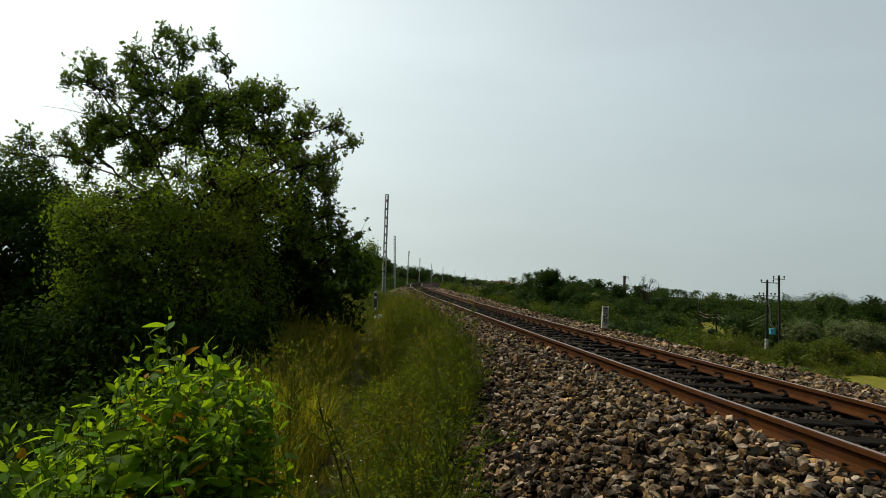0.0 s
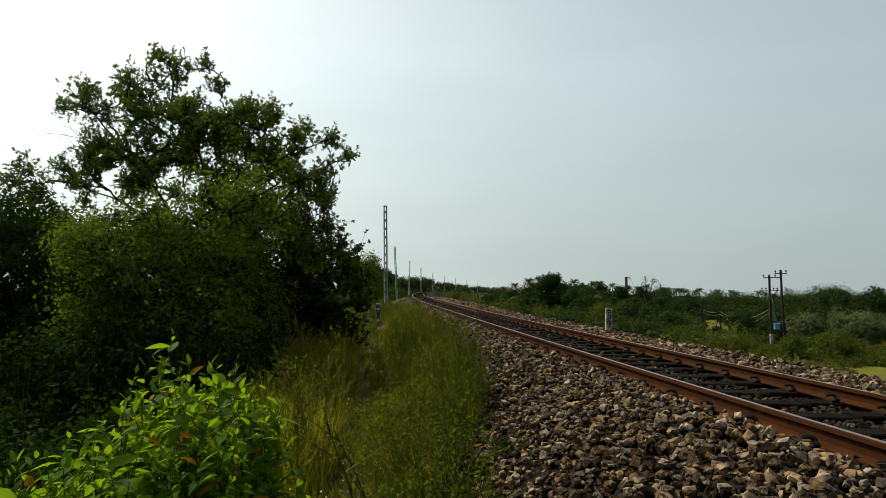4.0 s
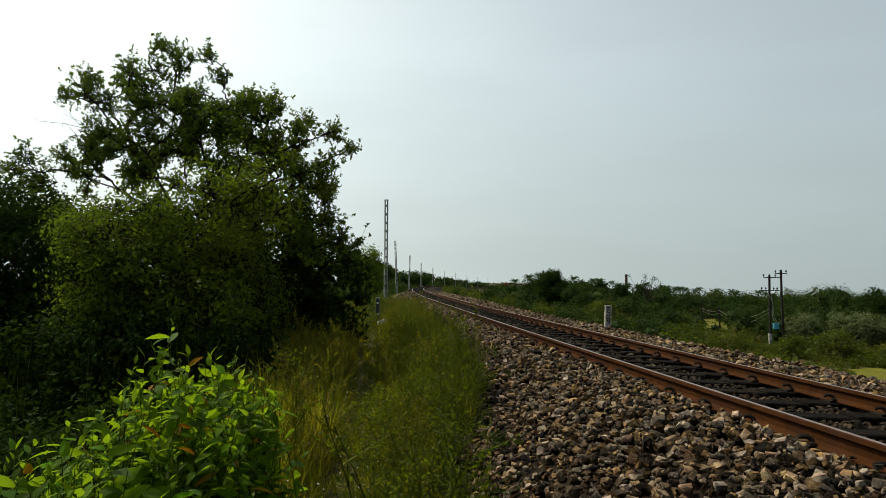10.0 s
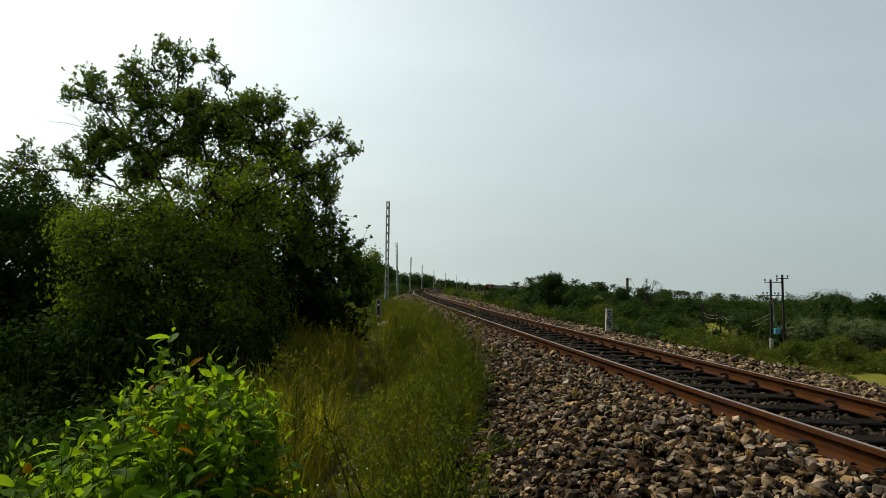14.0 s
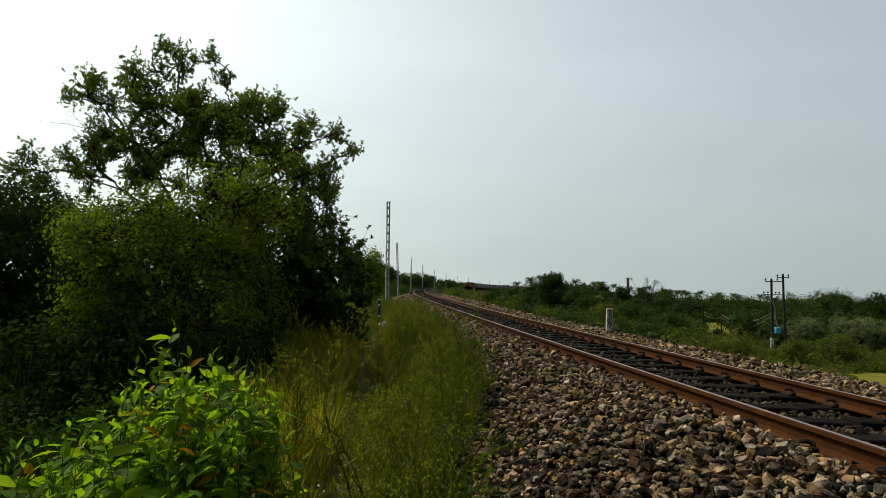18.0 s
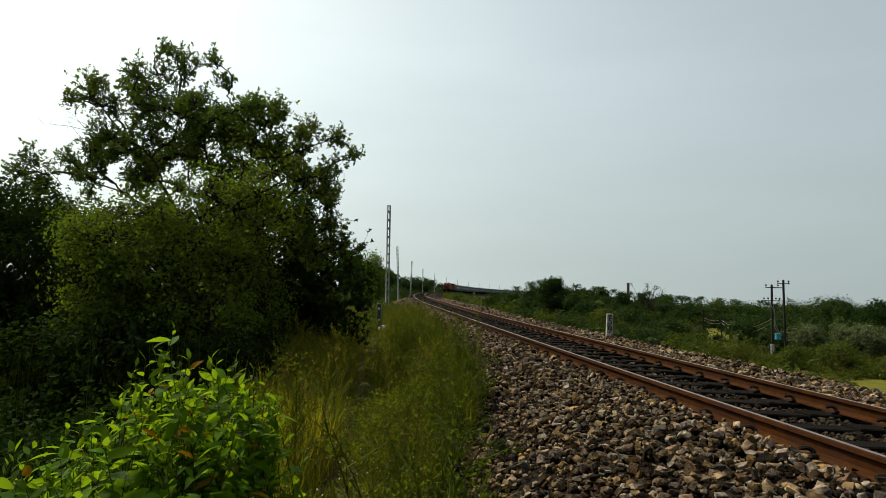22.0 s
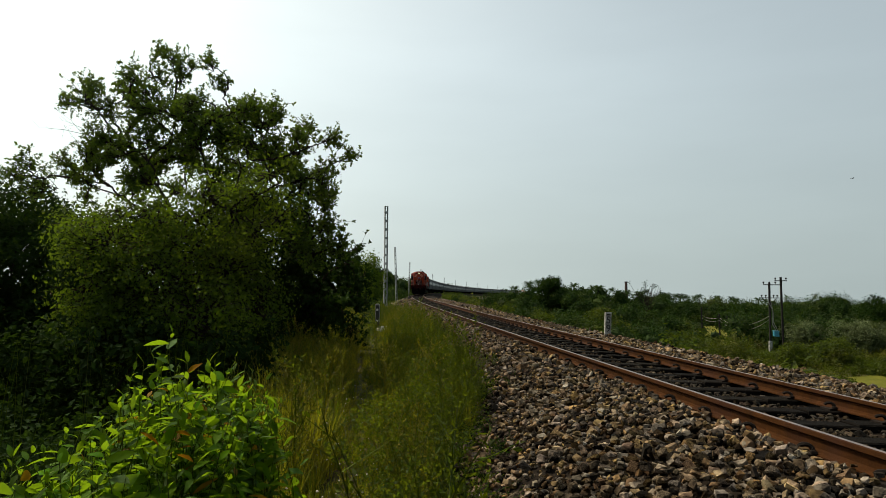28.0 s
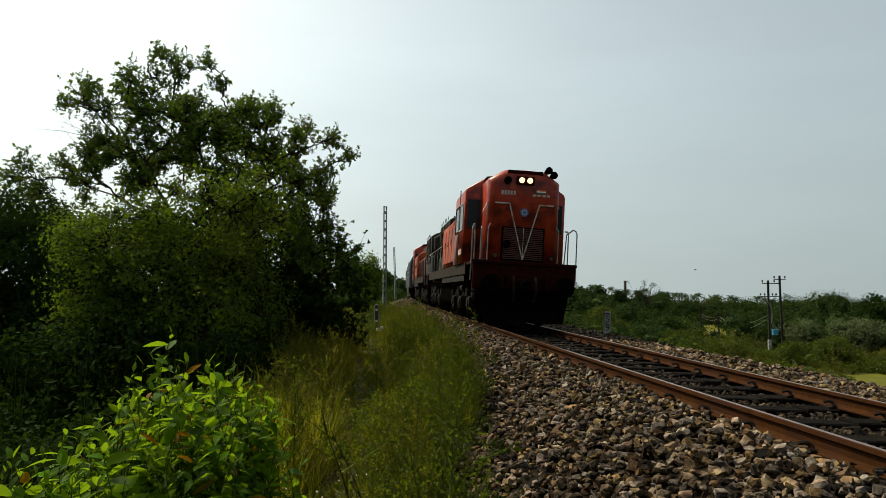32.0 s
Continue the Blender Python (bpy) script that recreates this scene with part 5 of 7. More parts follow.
def boundary_post():
    x, y = -2.93, 28.0
    post = empty("boundary_post", on_ground(x, y, 0.15))
    bm = bmesh.new()
    box(bm, (-0.095, -0.07, 0), (0.095, 0.07, 1.42), 0.015)
    part("shaft", bm, M_CONCRETE, post)
    bm = bmesh.new()
    box(bm, (-0.075, -0.078, 0.35), (0.075, -0.066, 1.36), 0.004)
    pl = part("face_panel", bm, M_TARRED, post, "black painted face")
    for z in (0.62, 1.12):
        bm = bmesh.new()
        box(bm, (-0.05, -0.086, z), (0.05, -0.076, z + 0.09), 0.003)
        part("mark", bm, M_LIME, pl)
    tagged(post, "short black-faced concrete post in the grass", "post")
    st = stone_templates(4, 22, 77)
    for k, (dx, dy, s) in enumerate(((0.32, -1.2, 0.25), (0.2, -1.5, 0.18), (0.5, -1.0, 0.16))):
        ob = new("white_stone", array_mesh("white_stone", *st[k], M_LIME))
        ob.matrix_basis = pose(x + dx, y + dy, float(ground_z(x + dx, y + dy)) + 0.22, 0, 0, 40 * k) @ Matrix.Diagonal((s * 0.8, s, s * 2.3, 1))
        tagged(ob, "limewashed stone at the foot of the post", "stone", "white stones by the post")


boundary_post()


def sacks():
    st = stone_templates(6, 30, 91)
    for k, (d, v, s) in enumerate(((128, -4.9, 1.1), (140, -4.4, 0.9), (165, -4.2, 1.0), (215, -4.3, 1.2), (76, 3.5, 0.8), (78, 3.9, 0.7))):
        x, y, z = along(np.array(float(d)), v, 0.0)
        ob = new("white_sack", array_mesh("white_sack", *st[k], M_LIME))
        ob.matrix_basis = pose(float(x), float(y), float(ground_z(x, y)) + 0.35, 0, 0, 50 * k) @ Matrix.Diagonal((s, s * 0.8, s * 0.9, 1))
        tagged(ob, "white sack of spoil lying beside the line", "sack", "sacks along the line")


sacks()


def cross_arm(pole, z, x0, x1, caps):
    bm = bmesh.new()
    box(bm, (x0, -0.05, z - 0.05), (x1, 0.05, z + 0.05), 0.008)
    arm = part("cross_arm", bm, M_POLE, pole)
    for x in caps:
        bm = bmesh.new()
        rod(bm, (x, 0, z + 0.05), (x, 0, z + 0.22), 0.03, None, 8)
        disc_at = (x, 0, z + 0.28)
        bmesh.ops.create_uvsphere(bm, u_segments=10, v_segments=6, radius=0.11, matrix=Matrix.Translation(disc_at))
        part("insulator", bm, M_POLE, arm, "dark porcelain insulator")


def power_poles():
    d = 76.0
    for i, (side, rise) in enumerate(((0.5232, 0.0127), (0.5441, 0.0218))):
        x = side * d
        z0 = float(ground_z(x, d)) - 0.3
        ztop = EYE + rise * d
        h = ztop - z0
        pole = empty("power_pole", pose(x, d, z0, 0, 0.4 - i, 0))
        bm = bmesh.new()
        box(bm, (-0.105, -0.09, 0), (0.105, 0.09, h), 0.02)
        part("shaft", bm, M_POLE, pole)
        if i == 0:
            cross_arm(pole, h - 0.25, -0.75, 1.55, (-0.7, 0.0, 0.75))
            cross_arm(pole, h - 1.85, -1.05, 1.5, (-0.95, -0.45, 0.5, 0.95))
            bm = bmesh.new()
            box(bm, (-0.18, -0.11, 1.05), (0.18, 0.11, 2.3), 0.01)
            part("white_sleeve", bm, M_POSTWHITE, pole, "white painted band near the foot")
            bm = bmesh.new()
            box(bm, (0.42, -0.25, 2.85), (0.98, 0.25, 3.5), 0.05)
            bx = part("switch_box", bm, M_TURQUOISE, pole, "turquoise switch box")
            bm = bmesh.new()
            box(bm, (0.38, -0.30, 3.49), (1.02, 0.28, 3.56), 0.015)
            part("lid", bm, M_TURQUOISE, bx)
            bm = bmesh.new()
            pipe(bm, [(0.0, -0.12, h - 1.9), (0.25, -0.14, h - 3.2), (0.2, -0.14, h - 5.0), (0.6, -0.2, 3.6)], 0.035, 6)
            pipe(bm, [(-0.4, -0.1, h - 1.9), (0.4, -0.14, h - 3.6), (0.35, -0.14, h - 4.8), (0.8, -0.2, 3.6)], 0.03, 6)
            part("drop_cable", bm, M_CONCRETE, pole)
            for dx in (-1, 1):
                bm = bmesh.new()
                rod(bm, (dx * 0.85, 0, h - 1.9), (0, 0, h - 2.9), 0.035, None, 6)
                part("brace", bm, M_POLE, pole)
            tagged(pole, "dark iron power pole with cross arms and a turquoise box", "power pole", "power poles")
        else:
            cross_arm(pole, h - 0.45, -0.75, 0.75, (-0.65, 0.65, 0.0))
            tagged(pole, "dark iron power pole with one cross arm", "power pole", "power poles")
    for side, rise, d2, arm in ((0.4427, -0.0373, 100.0, 2.6), (0.4145, -0.0264, 104.0, 0.0)):
        x = side * d2
        z0 = float(ground_z(x, d2)) - 0.3
        h = EYE + rise * d2 - z0
        pole = empty("low_pole", pose(x, d2, z0))
        bm = bmesh.new()
        box(bm, (-0.10, -0.08, 0), (0.10, 0.08, h), 0.015)
        part("shaft", bm, M_POLE, pole)
        if arm:
            cross_arm(pole, h - 0.7, -0.4, arm, (-0.3, 1.2, 2.4))
        tagged(pole, "short dark pole with a side arm" if arm else "plain short dark pole among bushes", "pole", "low poles")
    # sagging wires between the poles
    a0 = np.array([43.11, 104, EYE - 4.16])
    a1 = np.array([44.27, 100, EYE - 4.36])
    a2 = np.array([39.79, 76, EYE - 3.04])
    for a, b, sag, dz in ((a0, a1, 0.3, 0), (a1, a2, 1.2, 0), (a1, a2, 1.5, -0.4), (a0, a1, 0.4, -0.4)):
        t = np.linspace(0, 1, 14)[:, None]
        pts = a + (b - a) * t - np.array([0, 0, 1.0]) * (4 * sag * t * (1 - t)) + np.array([0, 0, dz])
        ob = new("overhead_wire", array_mesh("overhead_wire", *tube_arrays(pts, np.full(14, 0.022), 5), M_CONCRETE))
        tagged(ob, "thin grey sagging wire between the low poles", "wire", "overhead wires")


power_poles()


def chimney():
    d = 300.0
    x = 0.2941 * d
    z0 = float(ground_z(x, d)) - 1
    h = EYE + 0.0136 * d - z0
    ch = empty("brick_chimney", pose(x, d, z0))
    bm = bmesh.new()
    rod(bm, (0, 0, 0), (0, 0, h), 0.9, 0.6, 14)
    part("stack", bm, M_BRICKSTACK, ch)
    bm = bmesh.new()
    rod(bm, (0, 0, h - 0.5), (0, 0, h), 0.72, 0.72, 14)
    part("rim", bm, M_BRICKSTACK, ch)
    tagged(ch, "slender red brick chimney rising from the wood", "chimney")


chimney()


def far_house(side, d, w, h, seed):
    x = side * d
    z0 = float(ground_z(x, d))
    house = empty("far_house", pose(x, d, z0, 0, 0, seed * 23))
    bm = bmesh.new()
    box(bm, (-w / 2, -4, -1), (w / 2, 4, h), 0.05)
    part("wall", bm, M_LIME, house)
    bm = bmesh.new()
    loft(bm, [[(xx, -4.6, h), (xx, 0, h + 2.2), (xx, 4.6, h), (xx, 4.6, h - 0.15), (xx, 0, h + 2.0), (xx, -4.6, h - 0.15)] for xx in (-w / 2 - 0.6, w / 2 + 0.6)])
    part("roof", bm, M_TILE if seed % 2 else M_LIME, house)
    for k in range(int(w // 3)):
        bm = bmesh.new()
        box(bm, (-w / 2 + 1 + k * 3, -4.05, h - 2.2), (-w / 2 + 2.2 + k * 3, -3.95, h - 0.9), 0.02)
        part("window", bm, M_TARRED, house)
    tagged(house, "small pale house with a pitched roof on the far rise", "house", "far houses")


def palm(side, rise, d, seed):
    """A coconut palm: a leaning stem and a head of feathered fronds."""
    r = np.random.default_rng(seed)
    x = side * d
    z0 = float(ground_z(x, d)) - 0.3
    h = max(5.0, EYE + rise * d - z0 - 0.6)
    p = empty("coconut_palm", pose(x, d, z0))
    lean = r.normal(size=2) * 0.5
    t = np.linspace(0, 1, 8)[:, None]
    stem = np.concatenate([lean[None] * t ** 2, t * h], 1)
    ob = new("trunk", array_mesh("trunk", *tube_arrays(stem, np.linspace(0.22, 0.13, 8), 7), M_BARK))
    ob.parent = p
    for k in range(24):
        a, up = k * 2.4, 1.25 - 1.5 * k / 24 + r.normal() * 0.1
        length = r.uniform(2.6, 3.5)
        u = np.linspace(0, 1, 13)
        out = np.array([math.cos(a), math.sin(a)])
        spine = stem[-1] + np.stack([out[0] * u * length * math.cos(up), out[1] * u * length * math.cos(up), u * length * math.sin(up) - 0.62 * u ** 2 * length], 1)
        side = np.array([-out[1], out[0], 0])
        vs, fs = [], []
        for j in range(12):
            wdt = 0.72 * math.sin(math.pi * (0.2 + 0.75 * u[j])) * r.uniform(0.8, 1.1)
            for s in (-1, 1):
                b = spine[j]
                tip = b + side * s * wdt + np.array([out[0] * 0.3, out[1] * 0.3, -0.3])
                n = len(vs)
                vs += [b, spine[j + 1] * 0.7 + b * 0.3, tip]
                fs.append((n, n + 1, n + 2))
        fr = new("frond", array_mesh("frond", np.array(vs), np.array(fs), M_FAR))
        fr.parent = p
    tagged(p, "coconut palm standing above the wood", "palm", "palms")


for row in ((0.1373, 0.0120, 190, 1), (0.1527, 0.0150, 200, 2), (0.2436, 0.0050, 190, 3), (0.2536, 0.0060, 210, 4), (0.2110, 0.0095, 200, 5), (0.3809, -0.0065, 240, 6), (0.36, -0.0050, 230, 7), (0.1191, 0.0045, 240, 8), (0.4055, -0.0100, 260, 9)):
    palm(*row)
_grove = random.Random(15)
for k in range(16):
    side = 0.225 + 0.021 * k + _grove.uniform(-0.008, 0.008)
    palm(side, 0.0050 - 0.062 * (side - 0.225) + _grove.uniform(-0.004, 0.002), _grove.uniform(200, 270), 20 + k)
for row in ((0.0991, 640, 14, 5.5, 1), (0.1109, 660, 10, 5.0, 2), (0.1273, 600, 8, 5.0, 3), (0.08, 700, 12, 6, 4)):
    far_house(*row)


def far_trees():
    def tree(side, rise, d, width, mat, seed, leaf, label, n=9, per=22):
        per *= 0.7
        r = random.Random(seed)
        x = side * d
        z0 = float(ground_z(x, d))
        zt = EYE + rise * d
        w = width * d / 2
        lobes = []
        for k in range(n):
            u = r.uniform(-1, 1)
            q = w * r.uniform(0.28, 0.46)
            zz = z0 + (zt - q * 0.9 - z0) * (r.uniform(0.45, 1.0) * (1 - 0.35 * u * u))
            lobes.append((x + u * (w - q), d + r.uniform(-w, w) * 0.7, zz, q))
        lobes.append((x, d, zt - w * 0.4, w * 0.38))
        build_tree("lowland_tree", (x, d, z0), z0 + (zt - z0) * 0.35, lobes, mat, label, "tree", per_m3=per, leaf=leaf, trunk_r=0.22, seed=seed, twigs=False, forks=5, group="trees of the low land", spread=leaf)
    tree(0.1736, 0.0218, 150, 0.0727, M_LEAF_SHADED, 51, 0.5, "large round dark tree above the wood", 14, 16)
    tree(0.2055, 0, 140, 0.0818, M_FAR, 52, 0.5, "broad green tree at the wood's edge")
    tree(0.1327, -0.0073, 125, 0.0727, M_FAR, 53, 0.45, "broad green tree at the wood's edge")
    tree(0.6191, -0.0073, 110, 0.1, M_FAR, 54, 0.42, "tall green tree beyond the poles", 12)
    tree(0.6918, -0.0036, 112, 0.0909, M_LEAF_SHADED, 55, 0.42, "tall dark green tree beyond the poles", 12)
    tree(0.3055, -0.0145, 120, 0.1091, M_FAR, 56, 0.42, "wide olive green tree before the wood", 12)
    tree(0.3918, -0.0145, 150, 0.0818, M_FAR, 57, 0.5, "broad green tree at the wood's edge")
    tree(0.4782, -0.0173, 140, 0.1, M_LEAF_SHADED, 58, 0.5, "dark spreading tree at the wood's edge", 12)
    tree(0.5555, -0.02, 150, 0.0818, M_FAR, 59, 0.5, "broad green tree at the wood's edge")
    tree(0.26, -0.0255, 105, 0.0818, M_SCRUB, 60, 0.4, "light green bushy tree below the line")
    tree(0.36, -0.04, 95, 0.0818, M_FAR, 61, 0.36, "low green tree below the line")
    tree(0.5873, -0.0436, 78, 0.0818, M_GREYLEAF, 62, 0.22, "grey-green leafy shrub beside the poles", 13, 70)
    tree(0.6691, -0.0436, 74, 0.1, M_GREYLEAF, 63, 0.22, "grey-green leafy shrub beside the poles", 15, 70)
    tree(0.6282, -0.0709, 66, 0.1, M_SCRUB, 64, 0.26, "bright yellow-green shrub at the slope's foot", 12, 40)
    tree(0.56, -0.08, 62, 0.0636, M_SCRUB, 65, 0.24, "bright yellow-green shrub at the slope's foot", 9, 40)
    tree(0.0709, -0.0027, 78, 0.0545, M_LEAF_SHADED, 66, 0.2, "dark green bush beside the far ballast", 9, 45)
    tree(0.0191, -0.0145, 95, 0.04, M_SCRUB, 67, 0.22, "light green bush beside the far ballast", 7, 40)
    tree(0.1436, 0.0082, 165, 0.0545, M_FAR, 71, 0.5, "broad green tree at the wood's edge")
    tree(0.2327, 0.0018, 170, 0.0727, M_FAR, 72, 0.5, "broad green tree at the wood's edge")
    tree(0.3418, -0.0091, 165, 0.0727, M_FAR, 73, 0.5, "broad green tree at the wood's edge")
    for k, side in enumerate((0.190, 0.222, 0.252, 0.283, 0.316, 0.350)):
        tree(side, 0.0085 - 0.07 * (side - 0.19), 178 + 6 * (k % 3), 0.066, M_FAR, 80 + k, 0.5, "broad green tree standing in the wood", 11)
    tree(0.1555, -0.03, 90, 0.0727, M_SCRUB, 68, 0.3, "light green bush below the line", 8, 30)
    tree(0.2055, -0.04, 84, 0.0727, M_FAR, 69, 0.3, "olive green bush below the line", 8, 30)
    # a half-bare tree with thin twigs over the wood
    r = np.random.default_rng(70)
    d = 135.0
    x = 0.3264 * d
    z0 = float(ground_z(x, d))
    bare = empty("bare_tree", pose(x, d, z0))
    zt = EYE + 0.0127 * d - z0
    wood = [tube_arrays(limb((0, 0, 0), (0, 0, zt * 0.6), 0.2, r), np.linspace(0.18, 0.1, 7), 6)]
    pos = []
    for k in range(26):
        tip = np.array([r.normal() * 1.8, r.normal() * 1.2, zt * r.uniform(0.75, 1.0)])
        pts = limb((0, 0, zt * r.uniform(0.35, 0.6)), tip, 0.3, r)
        wood.append(tube_arrays(pts, np.linspace(0.07, 0.02, 7), 4))
        if k % 2:
            pos.append(tip + r.normal(size=(14, 3)) * 0.25)
    ob = new("trunk", array_mesh("trunk", *join_arrays(wood), M_BARK))
    ob.parent = bare
    pos = np.concatenate(pos)
    ob = new("crown", array_mesh("crown", *scatter(SMALL_V, SMALL_F, pos, turns(len(pos), 1.2, r), np.full(len(pos), 0.32)), M_FAR))
    ob.parent = bare
    tagged(bare, "half-bare thin tree with a few leaf tufts", "tree")


far_trees()


def fields():
    for name, x0, x1, y0, y1 in (("field", 37.5, 78, 45, 59), ("field", 44, 66, 101, 148)):
        xs, ys = np.linspace(x0, x1, 40), np.linspace(y0, y1, 30)
        xx, yy = np.meshgrid(xs, ys, indexing="ij")
        zz = ground_z(xx, yy) + 0.12
        i, j = np.meshgrid(np.arange(39), np.arange(29), indexing="ij")
        q = (i * 30 + j).ravel()
        ob = new(name, array_mesh(name, np.stack([xx, yy, zz], -1).reshape(-1, 3), np.stack([q, q + 30, q + 31, q + 1], 1), M_FIELD))
        tagged(ob, "ripening yellow-green paddy field", "field", kind="structure")


fields()


def wildflowers():
    r = np.random.default_rng(81)
    y = 4.0 + 6.5 * r.random(130)
    p = along(y, r.uniform(-5.0, -3.9, 130), 0.0)
    p[:, 2] = ground_z(p[:, 0], p[:, 1]) + r.uniform(0.15, 0.5, 130)
    tv, tf = stone_templates(1, 14, 82)[0]
    ob = new("wildflowers", array_mesh("wildflowers", *scatter(tv, tf, p, turns(130, 1.0, r), r.uniform(0.011, 0.021, 130)), M_PETAL))
    tagged(ob, "small white flower heads among the path's grass", "flowers", kind="stuff")


wildflowers()


# ---- the train ----
M_RED = material("faded_red_paint", ((0.20, 0.015, 0.005), (0.36, 0.040, 0.010)), 2.6, 0.38, bump=0.10, bump_scale=9, spec=0.26, stain=(0.085, 0.012, 0.008), stain_scale=2.4)
M_ORANGE = material("orange_red_paint", ((0.17, 0.023, 0.006), (0.36, 0.060, 0.013)), 2.5, 0.6, bump=0.06, bump_scale=9, spec=0.15, stain=(0.075, 0.030, 0.014), stain_scale=1.5)
M_BOGIE = material("dusty_grey_bogie_iron", ((0.004, 0.0038, 0.0032), (0.022, 0.0205, 0.017)), 6, 0.85, spec=0.1, stain=(0.015, 0.012, 0.010), stain_scale=3)
M_MAROON = material("dirty_maroon_paint", ((0.014, 0.0024, 0.0018), (0.040, 0.0056, 0.0040)), 4, 0.85, spec=0.03, stain=(0.014, 0.006, 0.005), stain_scale=2)
M_BLACK = material("grimy_black_iron", ((0.0012, 0.0012, 0.0012), (0.005, 0.0045, 0.004)), 6, 0.95, 0.0, spec=0.0, bump=0.2, bump_scale=30)
M_GREY = material("dusty_grey_metal", ((0.013, 0.0135, 0.011), (0.036, 0.036, 0.028)), 3, 0.8, 0.0, spec=0.08, stain=(0.02, 0.016, 0.011), stain_scale=1.2)
M_DUST = material("dusty_brown_metal", ((0.009, 0.007, 0.0042), (0.026, 0.019, 0.012)), 3, 0.85, spec=0.08, stain=(0.028, 0.014, 0.010), stain_scale=1.2)
M_LOUVRE = material("dark_red_louvre", ((0.055, 0.012, 0.009), (0.10, 0.02, 0.013)), 5, 0.6)
M_CREAM = material("cream_stripe_paint", ((0.38, 0.32, 0.25), (0.50, 0.43, 0.35)), 8, 0.6, stain=(0.25, 0.12, 0.08), stain_scale=5)
M_WHITE = material("white_paint", ((0.66, 0.65, 0.62), (0.8, 0.79, 0.76)), 6, 0.5)
M_RAILWHITE = material("grey_white_handrail", ((0.12, 0.115, 0.10), (0.24, 0.225, 0.20)), 6, 0.5)
M_BLUE = material("blue_paint", ((0.03, 0.10, 0.30), (0.05, 0.14, 0.38)), 5, 0.5)
M_GREEN = material("green_paint", ((0.02, 0.16, 0.05), (0.03, 0.2, 0.07)), 5, 0.5)
M_SAFFRON = material("saffron_paint", ((0.6, 0.2, 0.03), (0.7, 0.26, 0.05)), 5, 0.5)
M_COACH = material("slate_blue_coach_paint", ((0.026, 0.031, 0.036), (0.046, 0.052, 0.057)), 1.5, 0.72, stain=(0.04, 0.043, 0.046), stain_scale=0.8, spec=0.1)
M_COACH_PALE = material("pale_grey_coach_paint", ((0.045, 0.053, 0.058), (0.075, 0.083, 0.088)), 1.5, 0.72, stain=(0.10, 0.10, 0.095), stain_scale=0.8, spec=0.1)
M_ROOF = material("sooty_grey_roof", ((0.026, 0.028, 0.030), (0.055, 0.058, 0.058)), 1.2, 0.75, stain=(0.04, 0.04, 0.04), stain_scale=0.5, spec=0.2)


def glass_material(name, color, rough=0.06):
    m = bpy.data.materials.new(name)
    m.use_nodes = True
    p = m.node_tree.nodes["Principled BSDF"]
    p.inputs["Base Color"].default_value = (*color, 1)
    p.inputs["Roughness"].default_value, p.inputs["IOR"].default_value = rough, 1.5
    p.inputs["Specular IOR Level"].default_value = 0.2
    return m


def glow_material(name, color, power):
    m = bpy.data.materials.new(name)
    m.use_nodes = True
    p = m.node_tree.nodes["Principled BSDF"]
    p.inputs["Base Color"].default_value = (0.8, 0.75, 0.6, 1)
    p.inputs["Emission Color"].default_value, p.inputs["Emission Strength"].default_value = (*color, 1), power
    return m


M_PANE = glass_material("dark_cab_glass", (0.012, 0.018, 0.024), 0.22)
M_HEADLAMP = glow_material("lit_headlamp", (1.0, 0.82, 0.44), 1.4)
M_LENS = glass_material("unlit_lens", (0.07, 0.06, 0.03), 0.2)


def hood_ring(y, half, z0, z1, r, shrink=0.0):
    """A section across a hood: upright sides, rounded shoulders, a gently domed top."""
    h, t = half - shrink, z1 - shrink
    side = [(h, z0), (h, t - r * 0.72), (h - r * 0.06, t - r * 0.58), (h - r * 0.85, t - r * 0.09), (h - r * 1.05, t)]
    pts = [(x, y, z) for x, z in side] + [(0, y, t + 0.03)] + [(-x, y, z) for x, z in side[::-1]]
    return pts


def disc(bm, c, r, depth, axis="y", n=20, r2=None):
    d = {"y": Vector((0, depth / 2, 0)), "x": Vector((depth / 2, 0, 0)), "z": Vector((0, 0, depth / 2))}[axis]
    rod(bm, Vector(c) - d, Vector(c) + d, r, r2, n)


DECK = 1.72      # footplate over the rail heads
LOCO = 17.1


def wheelset_mesh(name, r):
    bm = bmesh.new()
    for sx in (-1, 1):
        disc(bm, (sx * 0.86, 0, 0), r, 0.13, "x", 28)
        disc(bm, (sx * 0.80, 0, 0), r + 0.03, 0.03, "x", 28)
        disc(bm, (sx * 0.935, 0, 0), r * 0.62, 0.03, "x", 20)
        for k in range(6):
            a = k * math.pi / 3
            disc(bm, (sx * 0.95, r * 0.42 * math.cos(a), r * 0.42 * math.sin(a)), 0.05, 0.03, "x", 8)
    disc(bm, (0, 0, 0), 0.09, 1.7, "x", 12)
    me = bpy.data.meshes.new(name)
    bm.to_mesh(me)
    bm.free()
    me.materials.append(M_BLACK)
    return me


